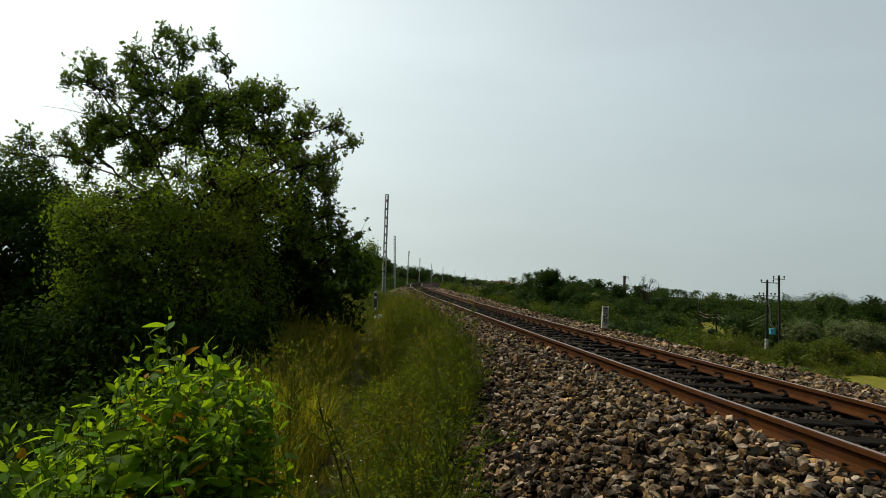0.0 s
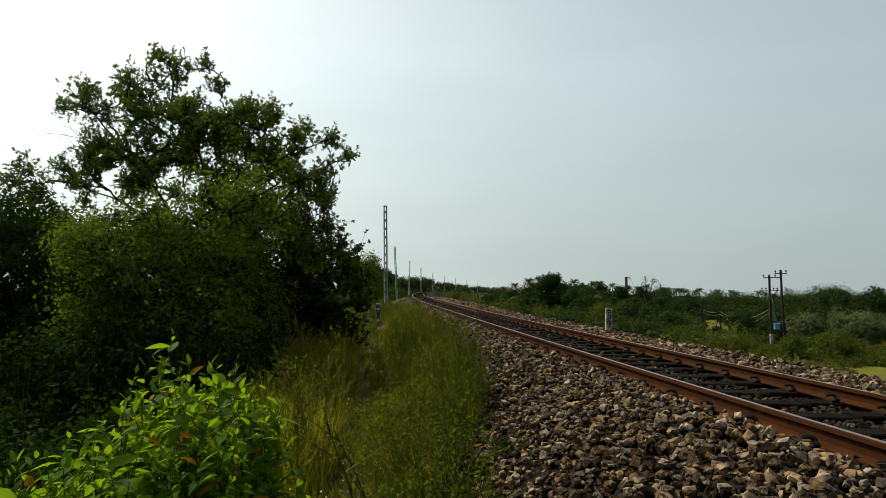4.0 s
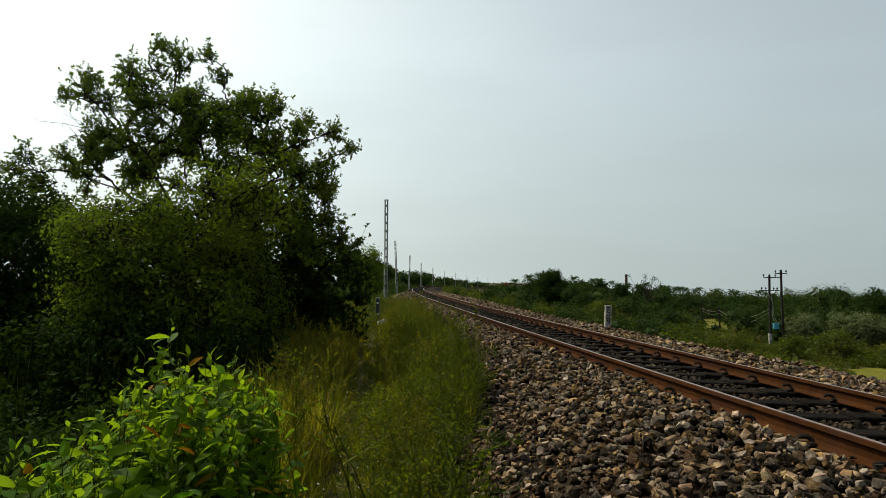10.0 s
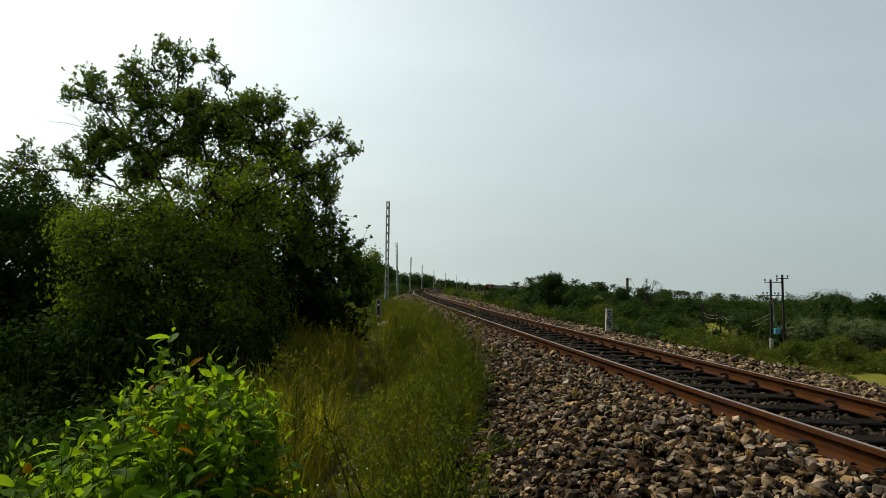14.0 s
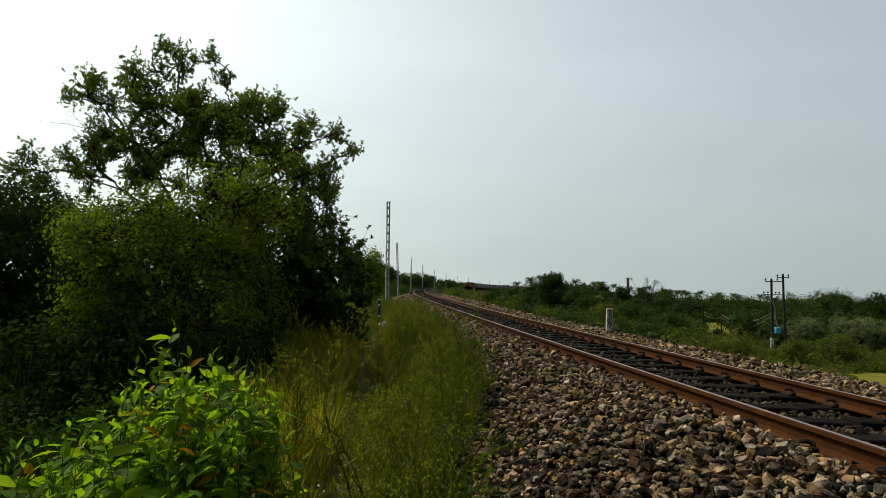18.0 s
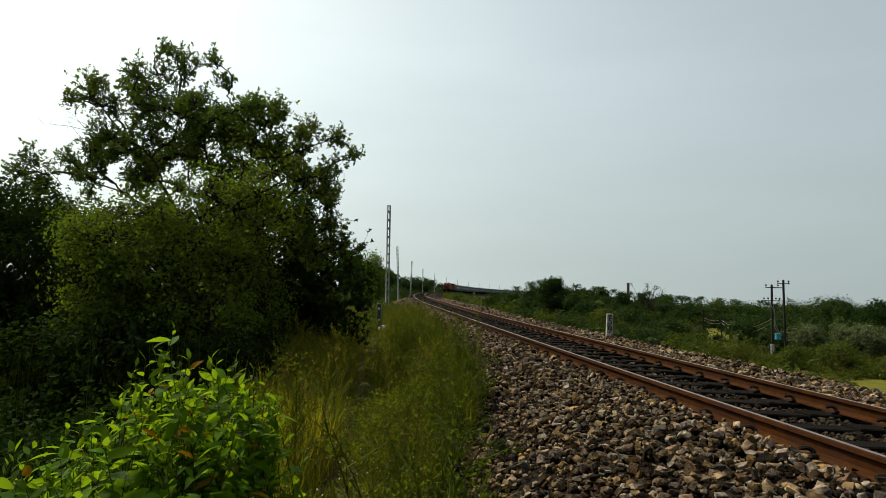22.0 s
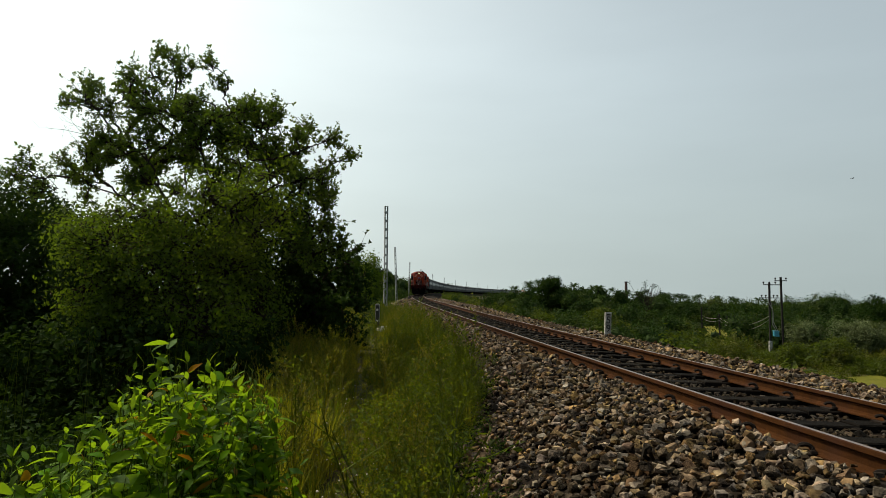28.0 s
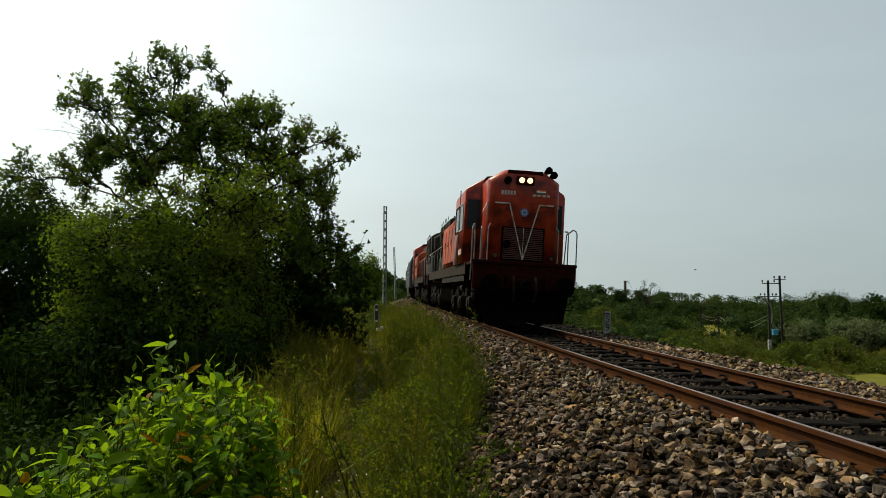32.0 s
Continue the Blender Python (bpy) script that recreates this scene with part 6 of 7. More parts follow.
def build_loco(first=True):
    """A six-axle hood locomotive, its short hood leading. Its front faces -y; the origin is on the rails at mid-length."""
    loco = empty("diesel_locomotive")
    tagged(loco, "red diesel hood locomotive with cream nose chevron and lit headlamps" if first else "red diesel hood locomotive running long hood first behind another", "locomotive", "locomotives of the train")
    f = -LOCO / 2                     # the buffer faces' plane
    y0 = f + 0.62                     # headstock
    # frame, footplate and headstocks
    bm = bmesh.new()
    box(bm, (-1.40, y0 + 0.1, DECK - 0.08), (1.40, -y0 - 0.1, DECK), 0.01)
    box(bm, (-1.18, y0 + 0.2, DECK - 0.42), (1.18, -y0 - 0.2, DECK - 0.08), 0.02)
    part("footplate", bm, M_MAROON, loco, "dirty maroon footplate and frame")
    for sx in (-1, 1):
        bm = bmesh.new()
        box(bm, (sx * 1.41 - 0.02, y0 + 1.3, DECK - 0.34), (sx * 1.41 + 0.02, -y0 - 1.3, DECK + 0.02), 0.006)
        part("valance", bm, M_DUST, loco, "dusty brown side valance")
        for q in range(4):
            bm = bmesh.new()
            box(bm, (sx * 1.20, y0 + 1.65 + q * 1.66, DECK - 0.54), (sx * 1.40, y0 + 3.21 + q * 1.66, DECK - 0.345), 0.015)
            part("battery_box", bm, M_BOGIE, loco)
    for e in (1, -1):
        bm = bmesh.new()
        box(bm, (-1.40, e * y0 - 0.06, DECK - 0.74), (1.40, e * y0 + 0.06, DECK - 0.05), 0.03)
        box(bm, (-1.43, e * y0 - 0.10, DECK - 0.06), (1.43, e * y0 + 0.10, DECK + 0.03), 0.015)
        box(bm, (-0.62, e * y0 - 0.09, DECK - 0.72), (0.62, e * y0 + 0.09, DECK - 0.30), 0.03)
        for q in (-1.2, -0.75, 0.75, 1.2):
            box(bm, (q - 0.03, e * y0 - 0.085, DECK - 0.70), (q + 0.03, e * y0 + 0.085, DECK - 0.08), 0.01)
        hs = part("headstock", bm, M_MAROON, loco, "dark red buffer beam")
        for sx in (-1, 1):
            bm = bmesh.new()
            disc(bm, (sx * 0.978, e * (y0 - 0.1), 1.105), 0.17, 0.16)
            disc(bm, (sx * 0.978, e * (y0 - 0.3), 1.105), 0.11, 0.4)
            disc(bm, (sx * 0.978, e * (y0 - 0.55), 1.105), 0.26, 0.06, "y", 26)
            part("buffer", bm, M_BLACK, hs, "round black side buffer")
        bm = bmesh.new()
        box(bm, (-0.13, e * y0 - 0.42, 0.92), (0.13, e * y0 + 0.0, 1.25), 0.05)
        box(bm, (-0.17, e * y0 - 0.55, 0.95), (0.05, e * y0 - 0.35, 1.22), 0.06)
        part("coupler", bm, M_BLACK, hs)
        for x in (-0.52, -0.3, 0.3, 0.52):
            bm = bmesh.new()
            pts = [(x, e * (y0 - 0.07), 1.35), (x, e * (y0 - 0.2), 1.2), (x * 0.98, e * (y0 - 0.22), 0.9), (x * 0.9, e * (y0 - 0.12), 0.72)]
            pipe(bm, pts, 0.036, 8)
            disc(bm, (x * 0.9, e * (y0 - 0.12), 0.72), 0.045, 0.08, "y", 10)
            part("brake_hose", bm, M_DUST if x == -0.3 else M_GREY if abs(x) < 0.4 else M_BLACK, hs)
        bm = bmesh.new()
        loft(bm, [[(-1.26, e * y0 + dy, 0.98), (1.26, e * y0 + dy, 0.98), (1.05, e * (y0 - 0.25) + dy, 0.14), (-1.05, e * (y0 - 0.25) + dy, 0.14)] for dy in (0.0, 0.06)])
        part("rail_guard", bm, M_BLACK, hs, "black rail guard plate")
    # short hood
    n0, n1, top, hw = y0 + 0.32, y0 + 1.5, 4.33, 1.02
    bm = bmesh.new()
    loft(bm, [hood_ring(n0 + dy, hw, DECK, top, 0.46, sh) for dy, sh in ((0, 0.19), (0.02, 0.13), (0.06, 0.075), (0.12, 0.03), (0.2, 0.005), (0.3, 0.0), (n1 - n0, 0.0))])
    nose = part("short_hood", bm, M_RED, loco, "red rounded nose hood with a louvred grille", True)
    # louvred grille
    bm = bmesh.new()
    box(bm, (-0.60, n0 - 0.022, DECK + 0.06), (0.60, n0 + 0.03, DECK + 1.0), 0.008)
    part("grille_frame", bm, M_BLACK, nose)
    for k in range(17):
        z = DECK + 0.11 + k * 0.0515
        for sx in (-1, 1):
            bm = bmesh.new()
            box(bm, (sx * 0.29 - 0.265, n0 - 0.045, z), (sx * 0.29 + 0.265, n0 - 0.02, z + 0.026), 0.004)
            part("slat", bm, M_LOUVRE, nose)
    # cream chevron and stripes
    def stripe(a, b, w=0.028):
        bm = bmesh.new()
        (xa, za), (xb, zb) = a, b
        d = Vector((xb - xa, 0, zb - za)).normalized()
        q = Vector((-d.z, 0, d.x)) * w / 2
        ring = [Vector((xa, 0, za)) - q, Vector((xb, 0, zb)) - q, Vector((xb, 0, zb)) + q, Vector((xa, 0, za)) + q]
        loft(bm, [[(p.x, n0 - 0.052, p.z) for p in ring], [(p.x, n0 + 0.05, p.z) for p in ring]])
        part("stripe", bm, M_CREAM, nose, "cream painted stripe")
    zs = 3.36
    stripe((-0.82, zs), (-0.42, zs), 0.04)
    stripe((0.42, zs), (0.82, zs), 0.04)
    stripe((-0.42, zs), (0.0, DECK + 0.1))
    stripe((0.42, zs), (0.0, DECK + 0.1))
    stripe((0.0, DECK + 0.12), (0.0, DECK + 0.98), 0.014)
    for sx in (-1, 1):
        bm = bmesh.new()
        loft(bm, [[(sx * (hw + 0.005), n0 + 0.14, zs - 0.03), (sx * (hw + 0.005), n1, zs - 0.24), (sx * (hw + 0.005), n1, zs - 0.18), (sx * (hw + 0.005), n0 + 0.14, zs + 0.02)],
                  [(sx * (hw - 0.02), n0 + 0.14, zs - 0.03), (sx * (hw - 0.02), n1, zs - 0.24), (sx * (hw - 0.02), n1, zs - 0.18), (sx * (hw - 0.02), n0 + 0.14, zs + 0.02)]])
        part("stripe", bm, M_CREAM, nose)
    # badge
    bm = bmesh.new()
    disc(bm, (0, n0 - 0.01, 3.13), 0.115, 0.05, "y", 24)
    badge = part("badge", bm, M_BLUE, nose, "round blue and pale badge")
    bm = bmesh.new()
    disc(bm, (0, n0 - 0.025, 3.13), 0.078, 0.05, "y", 24)
    part("badge_centre", bm, M_CREAM, badge)
    bm = bmesh.new()
    disc(bm, (0, n0 - 0.04, 3.13), 0.05, 0.05, "y", 16)
    part("badge_hub", bm, M_BLUE, badge)
    # number and name, as plain bars, and a small flag
    for k in range(5):
        bm = bmesh.new()
        x = -0.66 + k * 0.085
        box(bm, (x, n0 - 0.012, 3.60), (x + 0.058, n0 + 0.05, 3.72), 0.004)
        part("number_bar", bm, M_CREAM, nose)
    for k in range(4):
        bm = bmesh.new()
        x = 0.22 + k * 0.13
        box(bm, (x, n0 - 0.012, 3.60), (x + 0.1, n0 + 0.05, 3.655), 0.004)
        part("name_bar", bm, M_CREAM, nose)
    for k, mm in enumerate((M_GREEN, M_WHITE, M_SAFFRON)):
        bm = bmesh.new()
        box(bm, (0.33, n0 - 0.012, 3.69 + k * 0.03), (0.58, n0 + 0.05, 3.72 + k * 0.03), 0.002)
        part("flag_band", bm, mm, nose)
    # headlamps
    bm = bmesh.new()
    box(bm, (-0.26, n0 - 0.05, 3.90), (0.26, n0 + 0.25, 4.14), 0.04)
    lamp_box = part("headlamp_box", bm, M_MAROON, nose)
    for x in (-0.115, 0.115):
        bm = bmesh.new()
        disc(bm, (x, n0 - 0.06, 4.02), 0.078, 0.03, "y", 20)
        part("headlamp", bm, M_HEADLAMP if first else M_LENS, lamp_box, "lit round headlamp" if first else "unlit round headlamp")
    bm = bmesh.new()
    disc(bm, (-0.50, n0 - 0.0, 4.0), 0.10, 0.16, "y", 16)
    part("flasher_lamp", bm, M_BLACK, nose, "round black lamp")
    for x in (-0.76, 0.80):
        bm = bmesh.new()
        disc(bm, (x, n0 - 0.02, DECK + 0.18), 0.085, 0.14, "y", 18)
        mk = part("marker_lamp", bm, M_MAROON, nose)
        bm = bmesh.new()
        disc(bm, (x, n0 - 0.09, DECK + 0.18), 0.058, 0.02, "y", 16)
        part("lens", bm, M_LENS, mk)
    bm = bmesh.new()
    disc(bm, (-0.45, n0 - 0.07, DECK + 0.52), 0.10, 0.09, "y", 14)
    part("end_socket", bm, M_BLACK, nose)
    # horns
    for x, z, d in ((0.66, 4.36, 0.0), (0.84, 4.26, 0.1)):
        bm = bmesh.new()
        rod(bm, (x, n0 + 0.02 + d, z), (x, n0 + 0.5 + d, z), 0.105, 0.035, 14)
        box(bm, (x - 0.03, n0 + 0.3 + d, z - 0.2), (x + 0.03, n0 + 0.4 + d, z), 0.01)
        part("horn", bm, M_BLACK, nose, "black air horn on the roof")
    # cab
    c0, c1 = n1, n1 + 2.3
    bm = bmesh.new()
    loft(bm, [hood_ring(c0 + dy, 1.50, DECK, 4.32, 0.70, sh) for dy, sh in ((0, 0.03), (0.04, 0.0), (c1 - c0 - 0.04, 0.0), (c1 - c0, 0.03))])
    cab = part("cab", bm, M_RED, loco, "red driver's cab wider than the hoods", True)
    bm = bmesh.new()
    loft(bm, [[(x, y, z) for x, z in ((0.98, 4.18), (0.90, 4.28), (0.4, 4.36), (0, 4.38), (-0.4, 4.36), (-0.90, 4.28), (-0.98, 4.18))] for y in (c0 - 0.06, c1 + 0.05)])
    part("cab_roof", bm, M_MAROON, cab, "dark curved cab roof", True)
    for sx in (-1, 1):
        for a, b in ((c0 - 0.012, c0 + 0.03), (c1 - 0.03, c1 + 0.012)):
            bm = bmesh.new()
            box(bm, (sx * 1.05, a, 2.72), (sx * 1.42, b, 3.58), 0.008)
            part("end_window", bm, M_PANE, cab, "dark end window")
        for a, b in ((c0 + 0.25, c0 + 1.05), (c0 + 1.2, c0 + 2.0)):
            bm = bmesh.new()
            box(bm, (sx * 1.48, a, 2.72), (sx * 1.506, b, 3.48), 0.008)
            w = part("side_window", bm, M_PANE, cab, "dark sliding side window")
            bm = bmesh.new()
            for lo, hi in (((a - 0.04, 2.68), (b + 0.04, 2.73)), ((a - 0.04, 3.47), (b + 0.04, 3.52)), ((a - 0.04, 2.68), (a + 0.01, 3.52)), ((b - 0.01, 2.68), (b + 0.04, 3.52))):
                box(bm, (sx * 1.485, lo[0], lo[1]), (sx * 1.522, hi[0], hi[1]), 0.004)
            part("window_frame", bm, M_RAILWHITE if a < c0 + 0.5 else M_MAROON, w)
    # long hood
    h0, h1, hh = c1, -y0 - 0.9, 0.87
    bm = bmesh.new()
    loft(bm, [hood_ring(y, hh, DECK, 4.12, 0.36, sh) for y, sh in ((h0, 0.0), (h1 - 0.12, 0.0), (h1 - 0.03, 0.04), (h1, 0.1))])
    hood = part("long_hood", bm, M_GREY, loco, "dark grey long engine hood", True)
    bm = bmesh.new()
    loft(bm, [hood_ring(yy, 1.44, DECK, 3.48, 0.36, sh) for yy, sh in ((h0 + 0.02, 0.0), (h0 + 4.35, 0.0), (h0 + 4.4, 0.04))])
    locker = part("equipment_compartment", bm, M_ORANGE, loco, "orange-red full-width compartment behind the cab", True)
    for sx in (-1, 1):
        for q in range(4):
            bm = bmesh.new()
            box(bm, (sx * 1.43, h0 + 0.14 + q * 0.98, DECK + 0.15), (sx * 1.462, h0 + 1.0 + q * 0.98, 3.08), 0.008)
            d = part("compartment_door", bm, M_ORANGE, locker)
            bm = bmesh.new()
            box(bm, (sx * 1.46, h0 + 0.22 + q * 0.98, DECK + 0.75), (sx * 1.485, h0 + 0.26 + q * 0.98, DECK + 0.95), 0.004)
            part("handle", bm, M_BLACK, d)
    y = h0 + 4.5
    k = 0
    rad = h0 + 6.5
    while y < rad - 0.9:
        for sx in (-1, 1):
            bm = bmesh.new()
            box(bm, (sx * (hh - 0.01), y, DECK + 0.12), (sx * (hh + 0.022), y + 0.86, 3.35), 0.008)
            d = part("hood_door", bm, M_GREY if k == 1 else M_ORANGE, hood, "dusty grey louvred door" if k == 1 else "")
            for q in range(6):
                bm = bmesh.new()
                z = 2.35 + q * 0.14
                box(bm, (sx * (hh + 0.02), y + 0.12, z), (sx * (hh + 0.04), y + 0.74, z + 0.06), 0.004)
                part("slat", bm, M_GREY if k == 1 else M_LOUVRE, d)
        y += 0.93
        k += 1
    bm = bmesh.new()
    for y in (h0 + 1.6, h0 + 4.2, h1 - 2.2):
        box(bm, (-0.5, y, 4.08), (0.5, y + 1.5, 4.28), 0.03)
    part("roof_hatch", bm, M_GREY, hood)
    bm = bmesh.new()
    box(bm, (-0.16, h0 + 3.3, 4.1), (0.16, h0 + 3.7, 4.4), 0.02)
    part("exhaust", bm, M_BLACK, hood)
    for y in (h1 - 3.9, h1 - 2.2):
        bm = bmesh.new()
        disc(bm, (0, y, 4.15), 0.62, 0.1, "z", 26)
        part("radiator_fan", bm, M_BLACK, hood)
    # radiator section: a wider dark casing with lattice guards, and clutter on the roof
    bm = bmesh.new()
    loft(bm, [hood_ring(yy, hh + 0.13, DECK, 4.18, 0.3, sh) for yy, sh in ((rad, 0.03), (rad + 0.04, 0.0), (h1 - 0.5, 0.0), (h1 - 0.45, 0.03))])
    casing = part("radiator_casing", bm, M_GREY, hood, "dusty dark grey radiator casing")
    for sx in (-1, 1):
        for q in range(3):
            ya, yb2 = rad + 0.3 + q * 1.26, rad + 1.38 + q * 1.26
            bm = bmesh.new()
            box(bm, (sx * (hh + 0.12), ya, DECK + 0.75), (sx * (hh + 0.145), yb2, 3.7), 0.006)
            g = part("guard_panel", bm, M_BLACK, casing, "dark latticed radiator guard")
            for w in range(4):
                for up in (0, 1):
                    za, zb = DECK + 0.78 + w * 0.28, DECK + 1.62 + w * 0.28
                    bm = bmesh.new()
                    rod(bm, (sx * (hh + 0.155), ya + 0.03, zb if up else za), (sx * (hh + 0.155), yb2 - 0.03, za if up else zb), 0.012, None, 6)
                    part("lattice_bar", bm, M_GREY, g)
    for k in range(7):
        bm = bmesh.new()
        yy = h0 + 0.5 + k * 1.25
        box(bm, (-0.62, yy, 4.1), (-0.28 + 0.2 * (k % 3), yy + 0.5 + 0.25 * (k % 2), 4.22 + 0.06 * (k % 3)), 0.03)
        rod(bm, (-0.7, yy, 4.05), (-0.7, yy + 0.6, 4.24), 0.03, None, 8)
        part("roof_fitting", bm, M_BLACK, hood)
    # handrails
    for sx in (-1, 1):
        bm = bmesh.new()
        x = sx * 1.36
        pipe(bm, [(x, h0 + 4.5, DECK + 1.0), (x, h1 + 0.4, DECK + 1.0)], 0.02)
        part("handrail", bm, M_RAILWHITE, loco)
        for y in np.arange(h0 + 4.5, h1 + 0.4, 1.45):
            bm = bmesh.new()
            pipe(bm, [(x, float(y), DECK - 0.1), (x, float(y), DECK + 1.0)], 0.018)
            part("rail_post", bm, M_RAILWHITE, loco)
        for e in (1, -1):
            bm = bmesh.new()
            ye = e * (y0 + 0.05)
            pipe(bm, [(sx * 1.44, ye, 1.2), (sx * 1.44, ye, DECK + 0.86), (sx * 1.42, ye + e * 0.05, DECK + 0.96), (sx * 1.37, ye + e * 0.12, DECK + 1.0), (sx * 1.30, ye + e * 0.5, DECK + 0.9), (sx * 1.28, ye + e * 0.6, DECK)], 0.017, 8)
            part("corner_handrail", bm, M_RAILWHITE, loco, "tall bent grab rail")
            bm = bmesh.new()
            pipe(bm, [(sx * 1.20, ye, DECK), (sx * 1.20, ye, DECK + 0.86), (sx * 1.19, ye + e * 0.04, DECK + 0.93), (sx * 1.17, ye + e * 0.22, DECK + 0.95)], 0.018, 8)
            part("grab_rail", bm, M_RAILWHITE, loco)
            for k in range(3):
                bm = bmesh.new()
                box(bm, (sx * 1.15, ye + e * 0.12, 0.5 + k * 0.38), (sx * 1.42, ye + e * 0.45, 0.53 + k * 0.38), 0.005)
                part("step", bm, M_BLACK, loco)
    # cab doors, plates and underframe pipes
    for sx in (-1, 1):
        bm = bmesh.new()
        box(bm, (sx * 1.49, c0 + 0.3, DECK + 0.25), (sx * 1.512, c0 + 0.95, DECK + 0.42), 0.004)
        part("number_bar", bm, M_CREAM, cab)
        bm = bmesh.new()
        box(bm, (sx * 1.49, c0 + 1.1, DECK + 0.02), (sx * 1.515, c0 + 1.16, 4.0), 0.006)
        part("door_edge", bm, M_MAROON, cab)
        for z, rr in ((1.22, 0.035), (1.1, 0.028)):
            bm = bmesh.new()
            pipe(bm, [(sx * 1.3, y0 + 1.4, z), (sx * 1.3, -y0 - 1.4, z)], rr, 8)
            part("air_pipe", bm, M_BLACK, loco)
        for y in (-3.2, -2.6, 2.7):
            bm = bmesh.new()
            disc(bm, (sx * 1.12, y, 1.1), 0.2, 0.5, "y", 14)
            part("air_reservoir", bm, M_BLACK, loco)
    for x in (-0.98, 0.98):
        bm = bmesh.new()
        pipe(bm, [(x, n0 - 0.05, DECK + 0.02), (x, n0 - 0.06, DECK + 0.95), (x * 0.94, n0 - 0.02, DECK + 1.05)], 0.016, 8)
        part("nose_handrail", bm, M_RAILWHITE, nose)
    bm = bmesh.new()
    box(bm, (-0.5, n0 + 0.0, top - 0.12), (0.5, n0 + 0.16, top - 0.02), 0.03)
    part("roof_visor", bm, M_MAROON, nose, "dark visor over the headlamps")
    # fuel tank
    bm = bmesh.new()
    box(bm, (-1.25, -2.0, 0.45), (1.25, 2.0, 1.35), 0.12)
    part("fuel_tank", bm, M_BLACK, loco)
    # bogies and wheels
    wheels = []
    ws = wheelset_mesh("wheelset", 0.546)
    for e in (1, -1):
        yb = e * (f + 4.0)
        bog = new("bogie")
        bog.parent = loco
        bog.matrix_basis = pose(0, yb, 0)
        for sx in (-1, 1):
            bm = bmesh.new()
            box(bm, (sx * 1.12 - 0.06, -2.6, 0.62), (sx * 1.12 + 0.06, 2.6, 0.95), 0.03)
            part("side_frame", bm, M_BLACK, bog)
            for q in (-1.85, 0.1, 1.85):
                bm = bmesh.new()
                box(bm, (sx * 1.14 - 0.12, q - 0.2, 0.36), (sx * 1.14 + 0.12, q + 0.2, 0.74), 0.04)
                disc(bm, (sx * 1.27, q, 0.55), 0.13, 0.06, "x", 16)
                part("axle_box", bm, M_BOGIE, bog)
                bm = bmesh.new()
                pipe(bm, [(sx * 1.22, q + 0.34, 0.95), (sx * 1.22, q + 0.42, 0.6), (sx * 1.16, q + 0.48, 0.25)], 0.045, 8)
                part("brake_hanger", bm, M_BOGIE, bog)
            for q in (-2.4, -1.2, -0.6, 0.8, 1.2, 2.4):
                bm = bmesh.new()
                disc(bm, (sx * 1.14, q, 0.95), 0.12, 0.42, "z", 12)
                part("coil_spring", bm, M_BOGIE, bog)
            bm = bmesh.new()
            disc(bm, (sx * 1.2, -0.55, 1.0), 0.13, 0.5, "y", 12)
            part("brake_cylinder", bm, M_BOGIE, bog)
        for q in (-1.85, 0.1, 1.85):
            w = new("wheelset", ws)
            w.parent = loco
            w.matrix_basis = pose(0, yb + q, 0.546)
            wheels.append((w, yb + q))
    return loco, wheels


COACH = 22.3


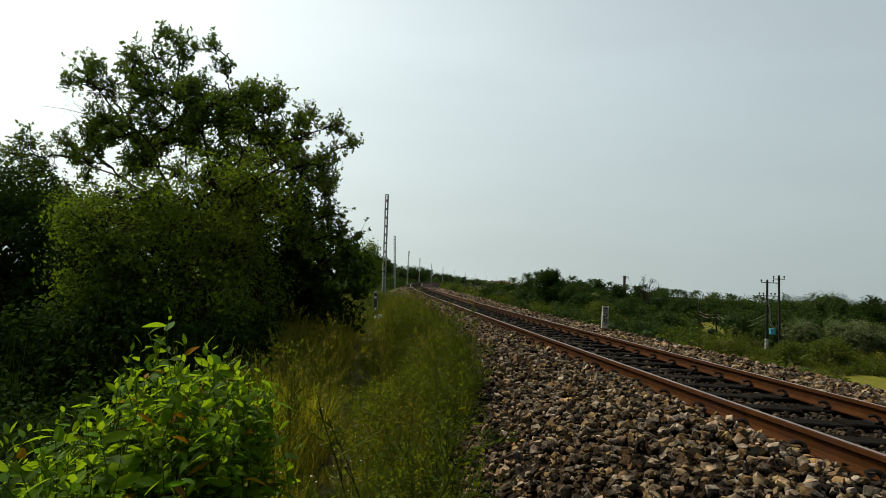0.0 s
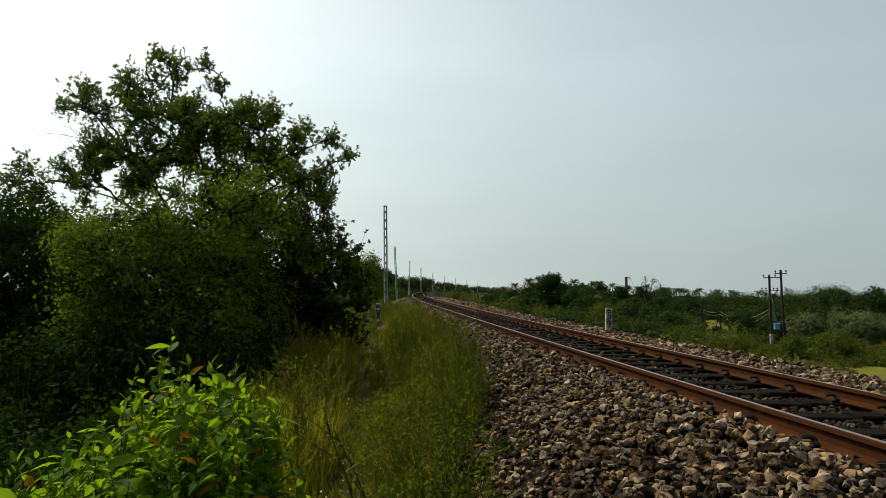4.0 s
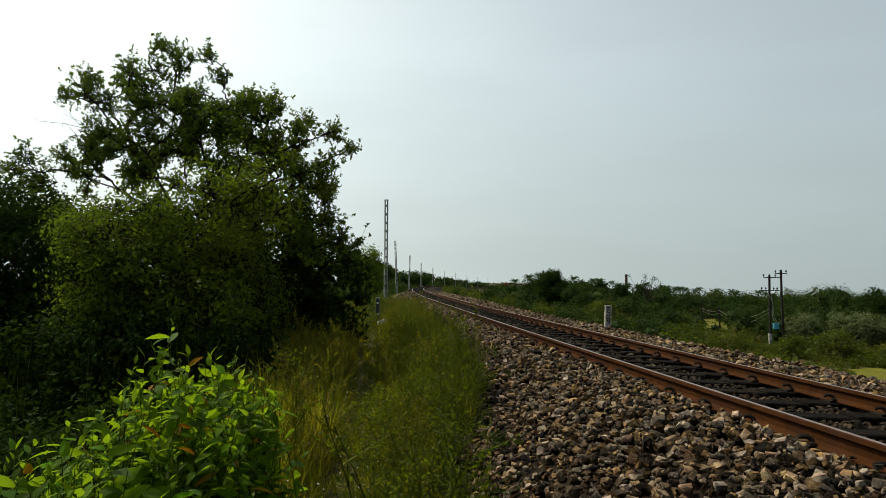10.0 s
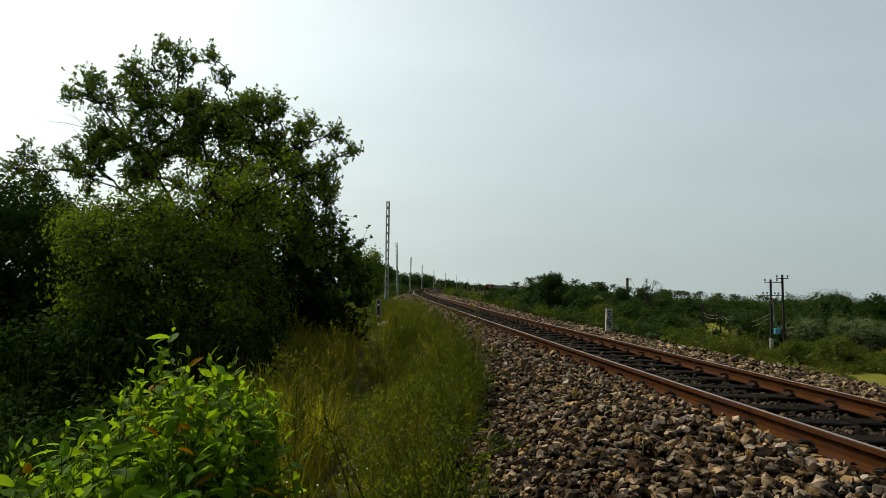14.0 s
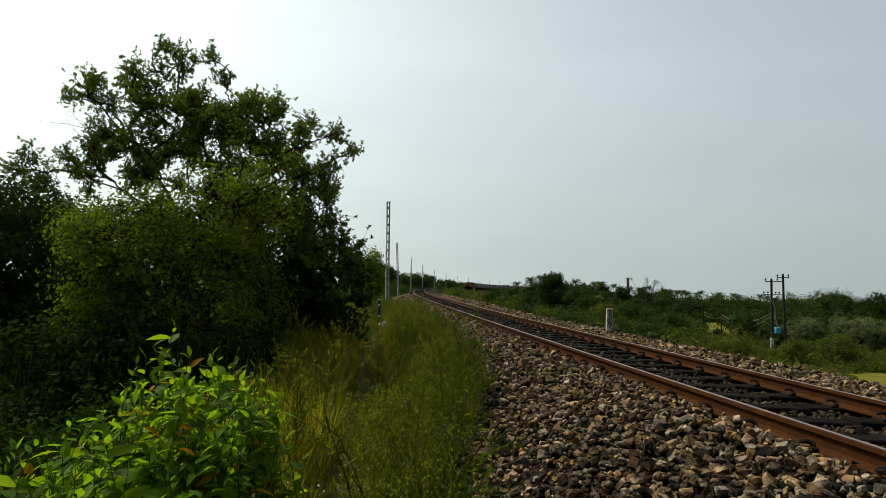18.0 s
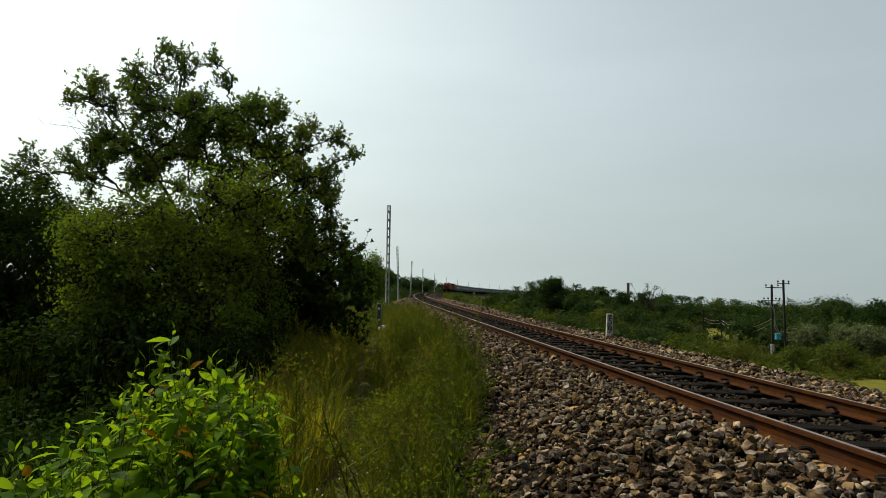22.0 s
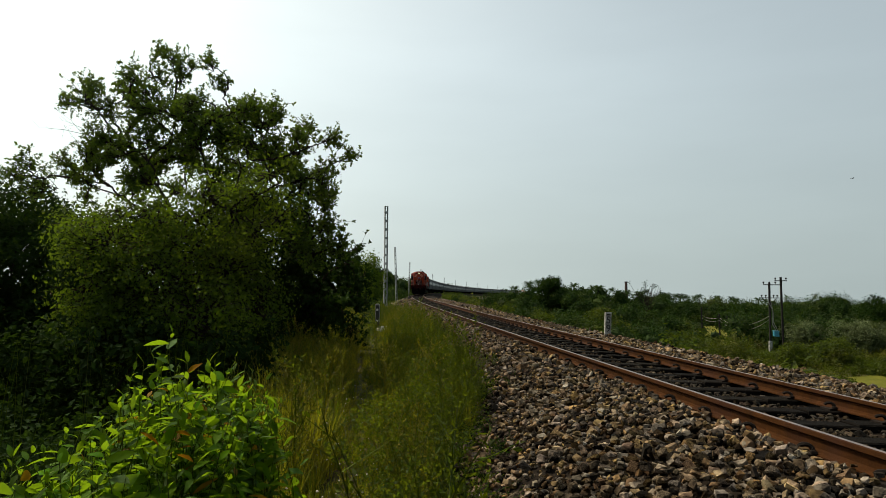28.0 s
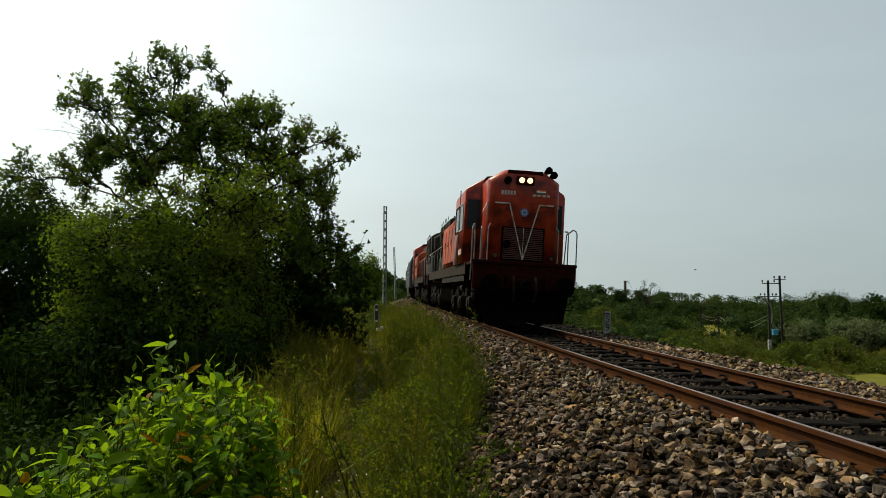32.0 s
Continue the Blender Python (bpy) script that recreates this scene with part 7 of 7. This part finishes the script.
def build_coach():
    """A passenger coach on two bogies, its ends along y."""
    coach = empty("passenger_coach")
    tagged(coach, "slate blue passenger coach with a sooty grey roof and barred windows", "coach", "coaches of the train")
    h = COACH / 2 - 0.3

    def ring(y, sh=0.0):
        return [(1.60 - sh, y, 1.15), (1.62 - sh, y, 1.9), (1.58 - sh, y, 3.1), (1.45 - sh, y, 3.45), (-1.45 + sh, y, 3.45), (-1.58 + sh, y, 3.1), (-1.62 + sh, y, 1.9), (-1.60 + sh, y, 1.15)]
    bm = bmesh.new()
    loft(bm, [ring(-h, 0.05), ring(-h + 0.06), ring(h - 0.06), ring(h, 0.05)])
    part("body", bm, M_COACH, coach)
    bm = bmesh.new()
    arc = [(1.50 * math.cos(a), 3.42 + 0.62 * math.sin(a)) for a in np.linspace(0, math.pi, 15)]
    loft(bm, [[(x, y, z) for x, z in arc] for y in (-h + 0.02, h - 0.02)])
    part("roof", bm, M_ROOF, coach, "sooty grey arched roof", True)
    for sx in (-1, 1):
        bm = bmesh.new()
        box(bm, (sx * 1.575, -h + 0.2, 2.05), (sx * 1.625, h - 0.2, 2.98), 0.01)
        part("window_band", bm, M_COACH_PALE, coach, "pale grey window band")
        for k in range(9):
            y = -7.6 + k * 1.9
            bm = bmesh.new()
            box(bm, (sx * 1.60, y - 0.5, 2.2), (sx * 1.64, y + 0.5, 2.86), 0.01)
            part("window", bm, M_PANE, coach)
        for y in (-h + 1.0, h - 1.0):
            bm = bmesh.new()
            box(bm, (sx * 1.59, y - 0.4, 1.2), (sx * 1.64, y + 0.4, 3.05), 0.01)
            part("door", bm, M_COACH, coach)
    for y in (-h - 0.12, h + 0.12):
        bm = bmesh.new()
        box(bm, (-0.6, y - 0.16, 1.3), (0.6, y + 0.16, 3.3), 0.05)
        part("gangway", bm, M_BLACK, coach, "black bellows gangway")
    bm = bmesh.new()
    box(bm, (-1.2, -3.5, 0.5), (1.2, 3.5, 1.1), 0.05)
    part("underframe_boxes", bm, M_BLACK, coach)
    ws = bpy.data.meshes.get("coach_wheelset") or wheelset_mesh("coach_wheelset", 0.457)
    for e in (-1, 1):
        bm = bmesh.new()
        for sx in (-1, 1):
            box(bm, (sx * 1.1 - 0.07, e * 7.4 - 1.9, 0.5), (sx * 1.1 + 0.07, e * 7.4 + 1.9, 0.82), 0.03)
        box(bm, (-1.1, e * 7.4 - 0.3, 0.55), (1.1, e * 7.4 + 0.3, 0.85), 0.03)
        part("bogie", bm, M_BLACK, coach)
        for q in (-1.45, 1.45):
            w = new("wheelset", ws)
            w.parent = coach
            w.matrix_basis = pose(0, e * 7.4 + q, 0.457)
    return coach


loco_one, wheels_one = build_loco(True)
loco_two, wheels_two = build_loco(False)
coach_one = build_coach()
coaches = [coach_one] + [copy_thing(coach_one, pose(0, 0, 0)) for _ in range(21)]

M_FEATHER = material("black_feather", ((0.012, 0.012, 0.012), (0.03, 0.028, 0.026)), 20, 0.7)


def build_bird():
    """A small dark bird; it flies along +x."""
    bird = empty("bird")
    bm = bmesh.new()
    bmesh.ops.create_uvsphere(bm, u_segments=12, v_segments=8, radius=0.5, matrix=Matrix.Diagonal((0.34, 0.12, 0.11, 1)))
    bmesh.ops.create_uvsphere(bm, u_segments=10, v_segments=6, radius=0.5, matrix=Matrix.Translation((0.18, 0, 0.02)) @ Matrix.Diagonal((0.11, 0.09, 0.09, 1)))
    rod(bm, (0.22, 0, 0.02), (0.28, 0, 0.01), 0.015, 0.002, 6)
    part("body", bm, M_FEATHER, bird)
    bm = bmesh.new()
    loft(bm, [[(-0.12, -0.02, z), (-0.30, -0.07, z), (-0.30, 0.07, z), (-0.12, 0.02, z)] for z in (0.0, 0.008)])
    part("tail", bm, M_FEATHER, bird)
    for sy in (-1, 1):
        bm = bmesh.new()
        loft(bm, [[(0.09, sy * 0.03, 0.02 + z), (0.07, sy * 0.22, 0.10 + z), (-0.06, sy * 0.42, 0.07 + z), (-0.06, sy * 0.2, 0.08 + z), (-0.08, sy * 0.03, 0.01 + z)] for z in (0.0, 0.008)])
        part("wing", bm, M_FEATHER, bird)
    tagged(bird, "small black bird in flight with spread wings", "bird", "birds")
    return bird


bird_one = build_bird()
bird_two = copy_thing(bird_one, pose(0, 0, 0))


def flown(rows, d, heading):
    """Poses from rows of seconds, bearing and rise (slopes from the eye), d metres ahead."""
    return [(t, pose(side * d, d, EYE + rise * d, 0, -6, heading)) for t, side, rise in rows]


SPEED = 24.8


def front_s(t):
    """How far up the line the first buffers stand."""
    return 16.2 + SPEED * (32.0 - t)


def car_pose(s_mid, half_base):
    a, b = along(np.array(y_of(s_mid - half_base)), 0.0), along(np.array(y_of(s_mid + half_base)), 0.0)
    c = (a + b) / 2
    d = Vector((b - a).tolist()).normalized()
    q = Matrix.Rotation(math.atan2(-d.x, d.y), 4, "Z") @ Matrix.Rotation(math.asin(d.z), 4, "X") @ Matrix.Rotation(float(cant(c[1])), 4, "Y")
    return Matrix.Translation(c.tolist()) @ q


def motions():
    """The train comes down the line towards the camera at a steady pace; the locomotives' wheels turn."""
    times = [k * 1.0 for k in range(0, 27)] + [26 + 0.5 * k for k in range(1, 13)]
    offset = 0.0
    for car, length, base in [(loco_one, LOCO, 4.5), (loco_two, LOCO, 4.5)] + [(c, COACH, 7.4) for c in coaches]:
        turn = pose(0, 0, 0, rz=180) if car is loco_two else pose(0, 0, 0)
        walk(car, [(t, car_pose(front_s(t) + offset + length / 2, base) @ turn) for t in times])
        offset += length
    for w, y, way in [(*q, 1) for q in wheels_one] + [(*q, -1) for q in wheels_two]:
        walk(w, [(k / 30, pose(0, y, 0.546) @ Matrix.Rotation(way * SPEED / 0.546 * k / 30, 4, "X")) for k in range(0, 961)])
    walk(bird_one, flown([(0, -0.4855, 0.0382), (23, -0.44, 0.0473), (25.1, -0.0473, 0.0982), (25.5, 0.0464, 0.0945), (27.5, 0.3818, 0.1582), (27.8, 0.5464, 0.1764), (28.0, 0.6645, 0.1827), (28.3, 0.8236, 0.1927), (30, 1.6509, 0.2109), (32, 2.56, 0.2291)], 95, 0))
    walk(bird_two, flown([(0, -0.4945, -0.0073), (29, -0.4764, -0.0027), (31.2, 0.0873, 0.0109), (31.7, 0.2882, 0.0182), (31.9, 0.3673, 0.0218), (32, 0.4073, 0.0309)], 95, 0))


motions()
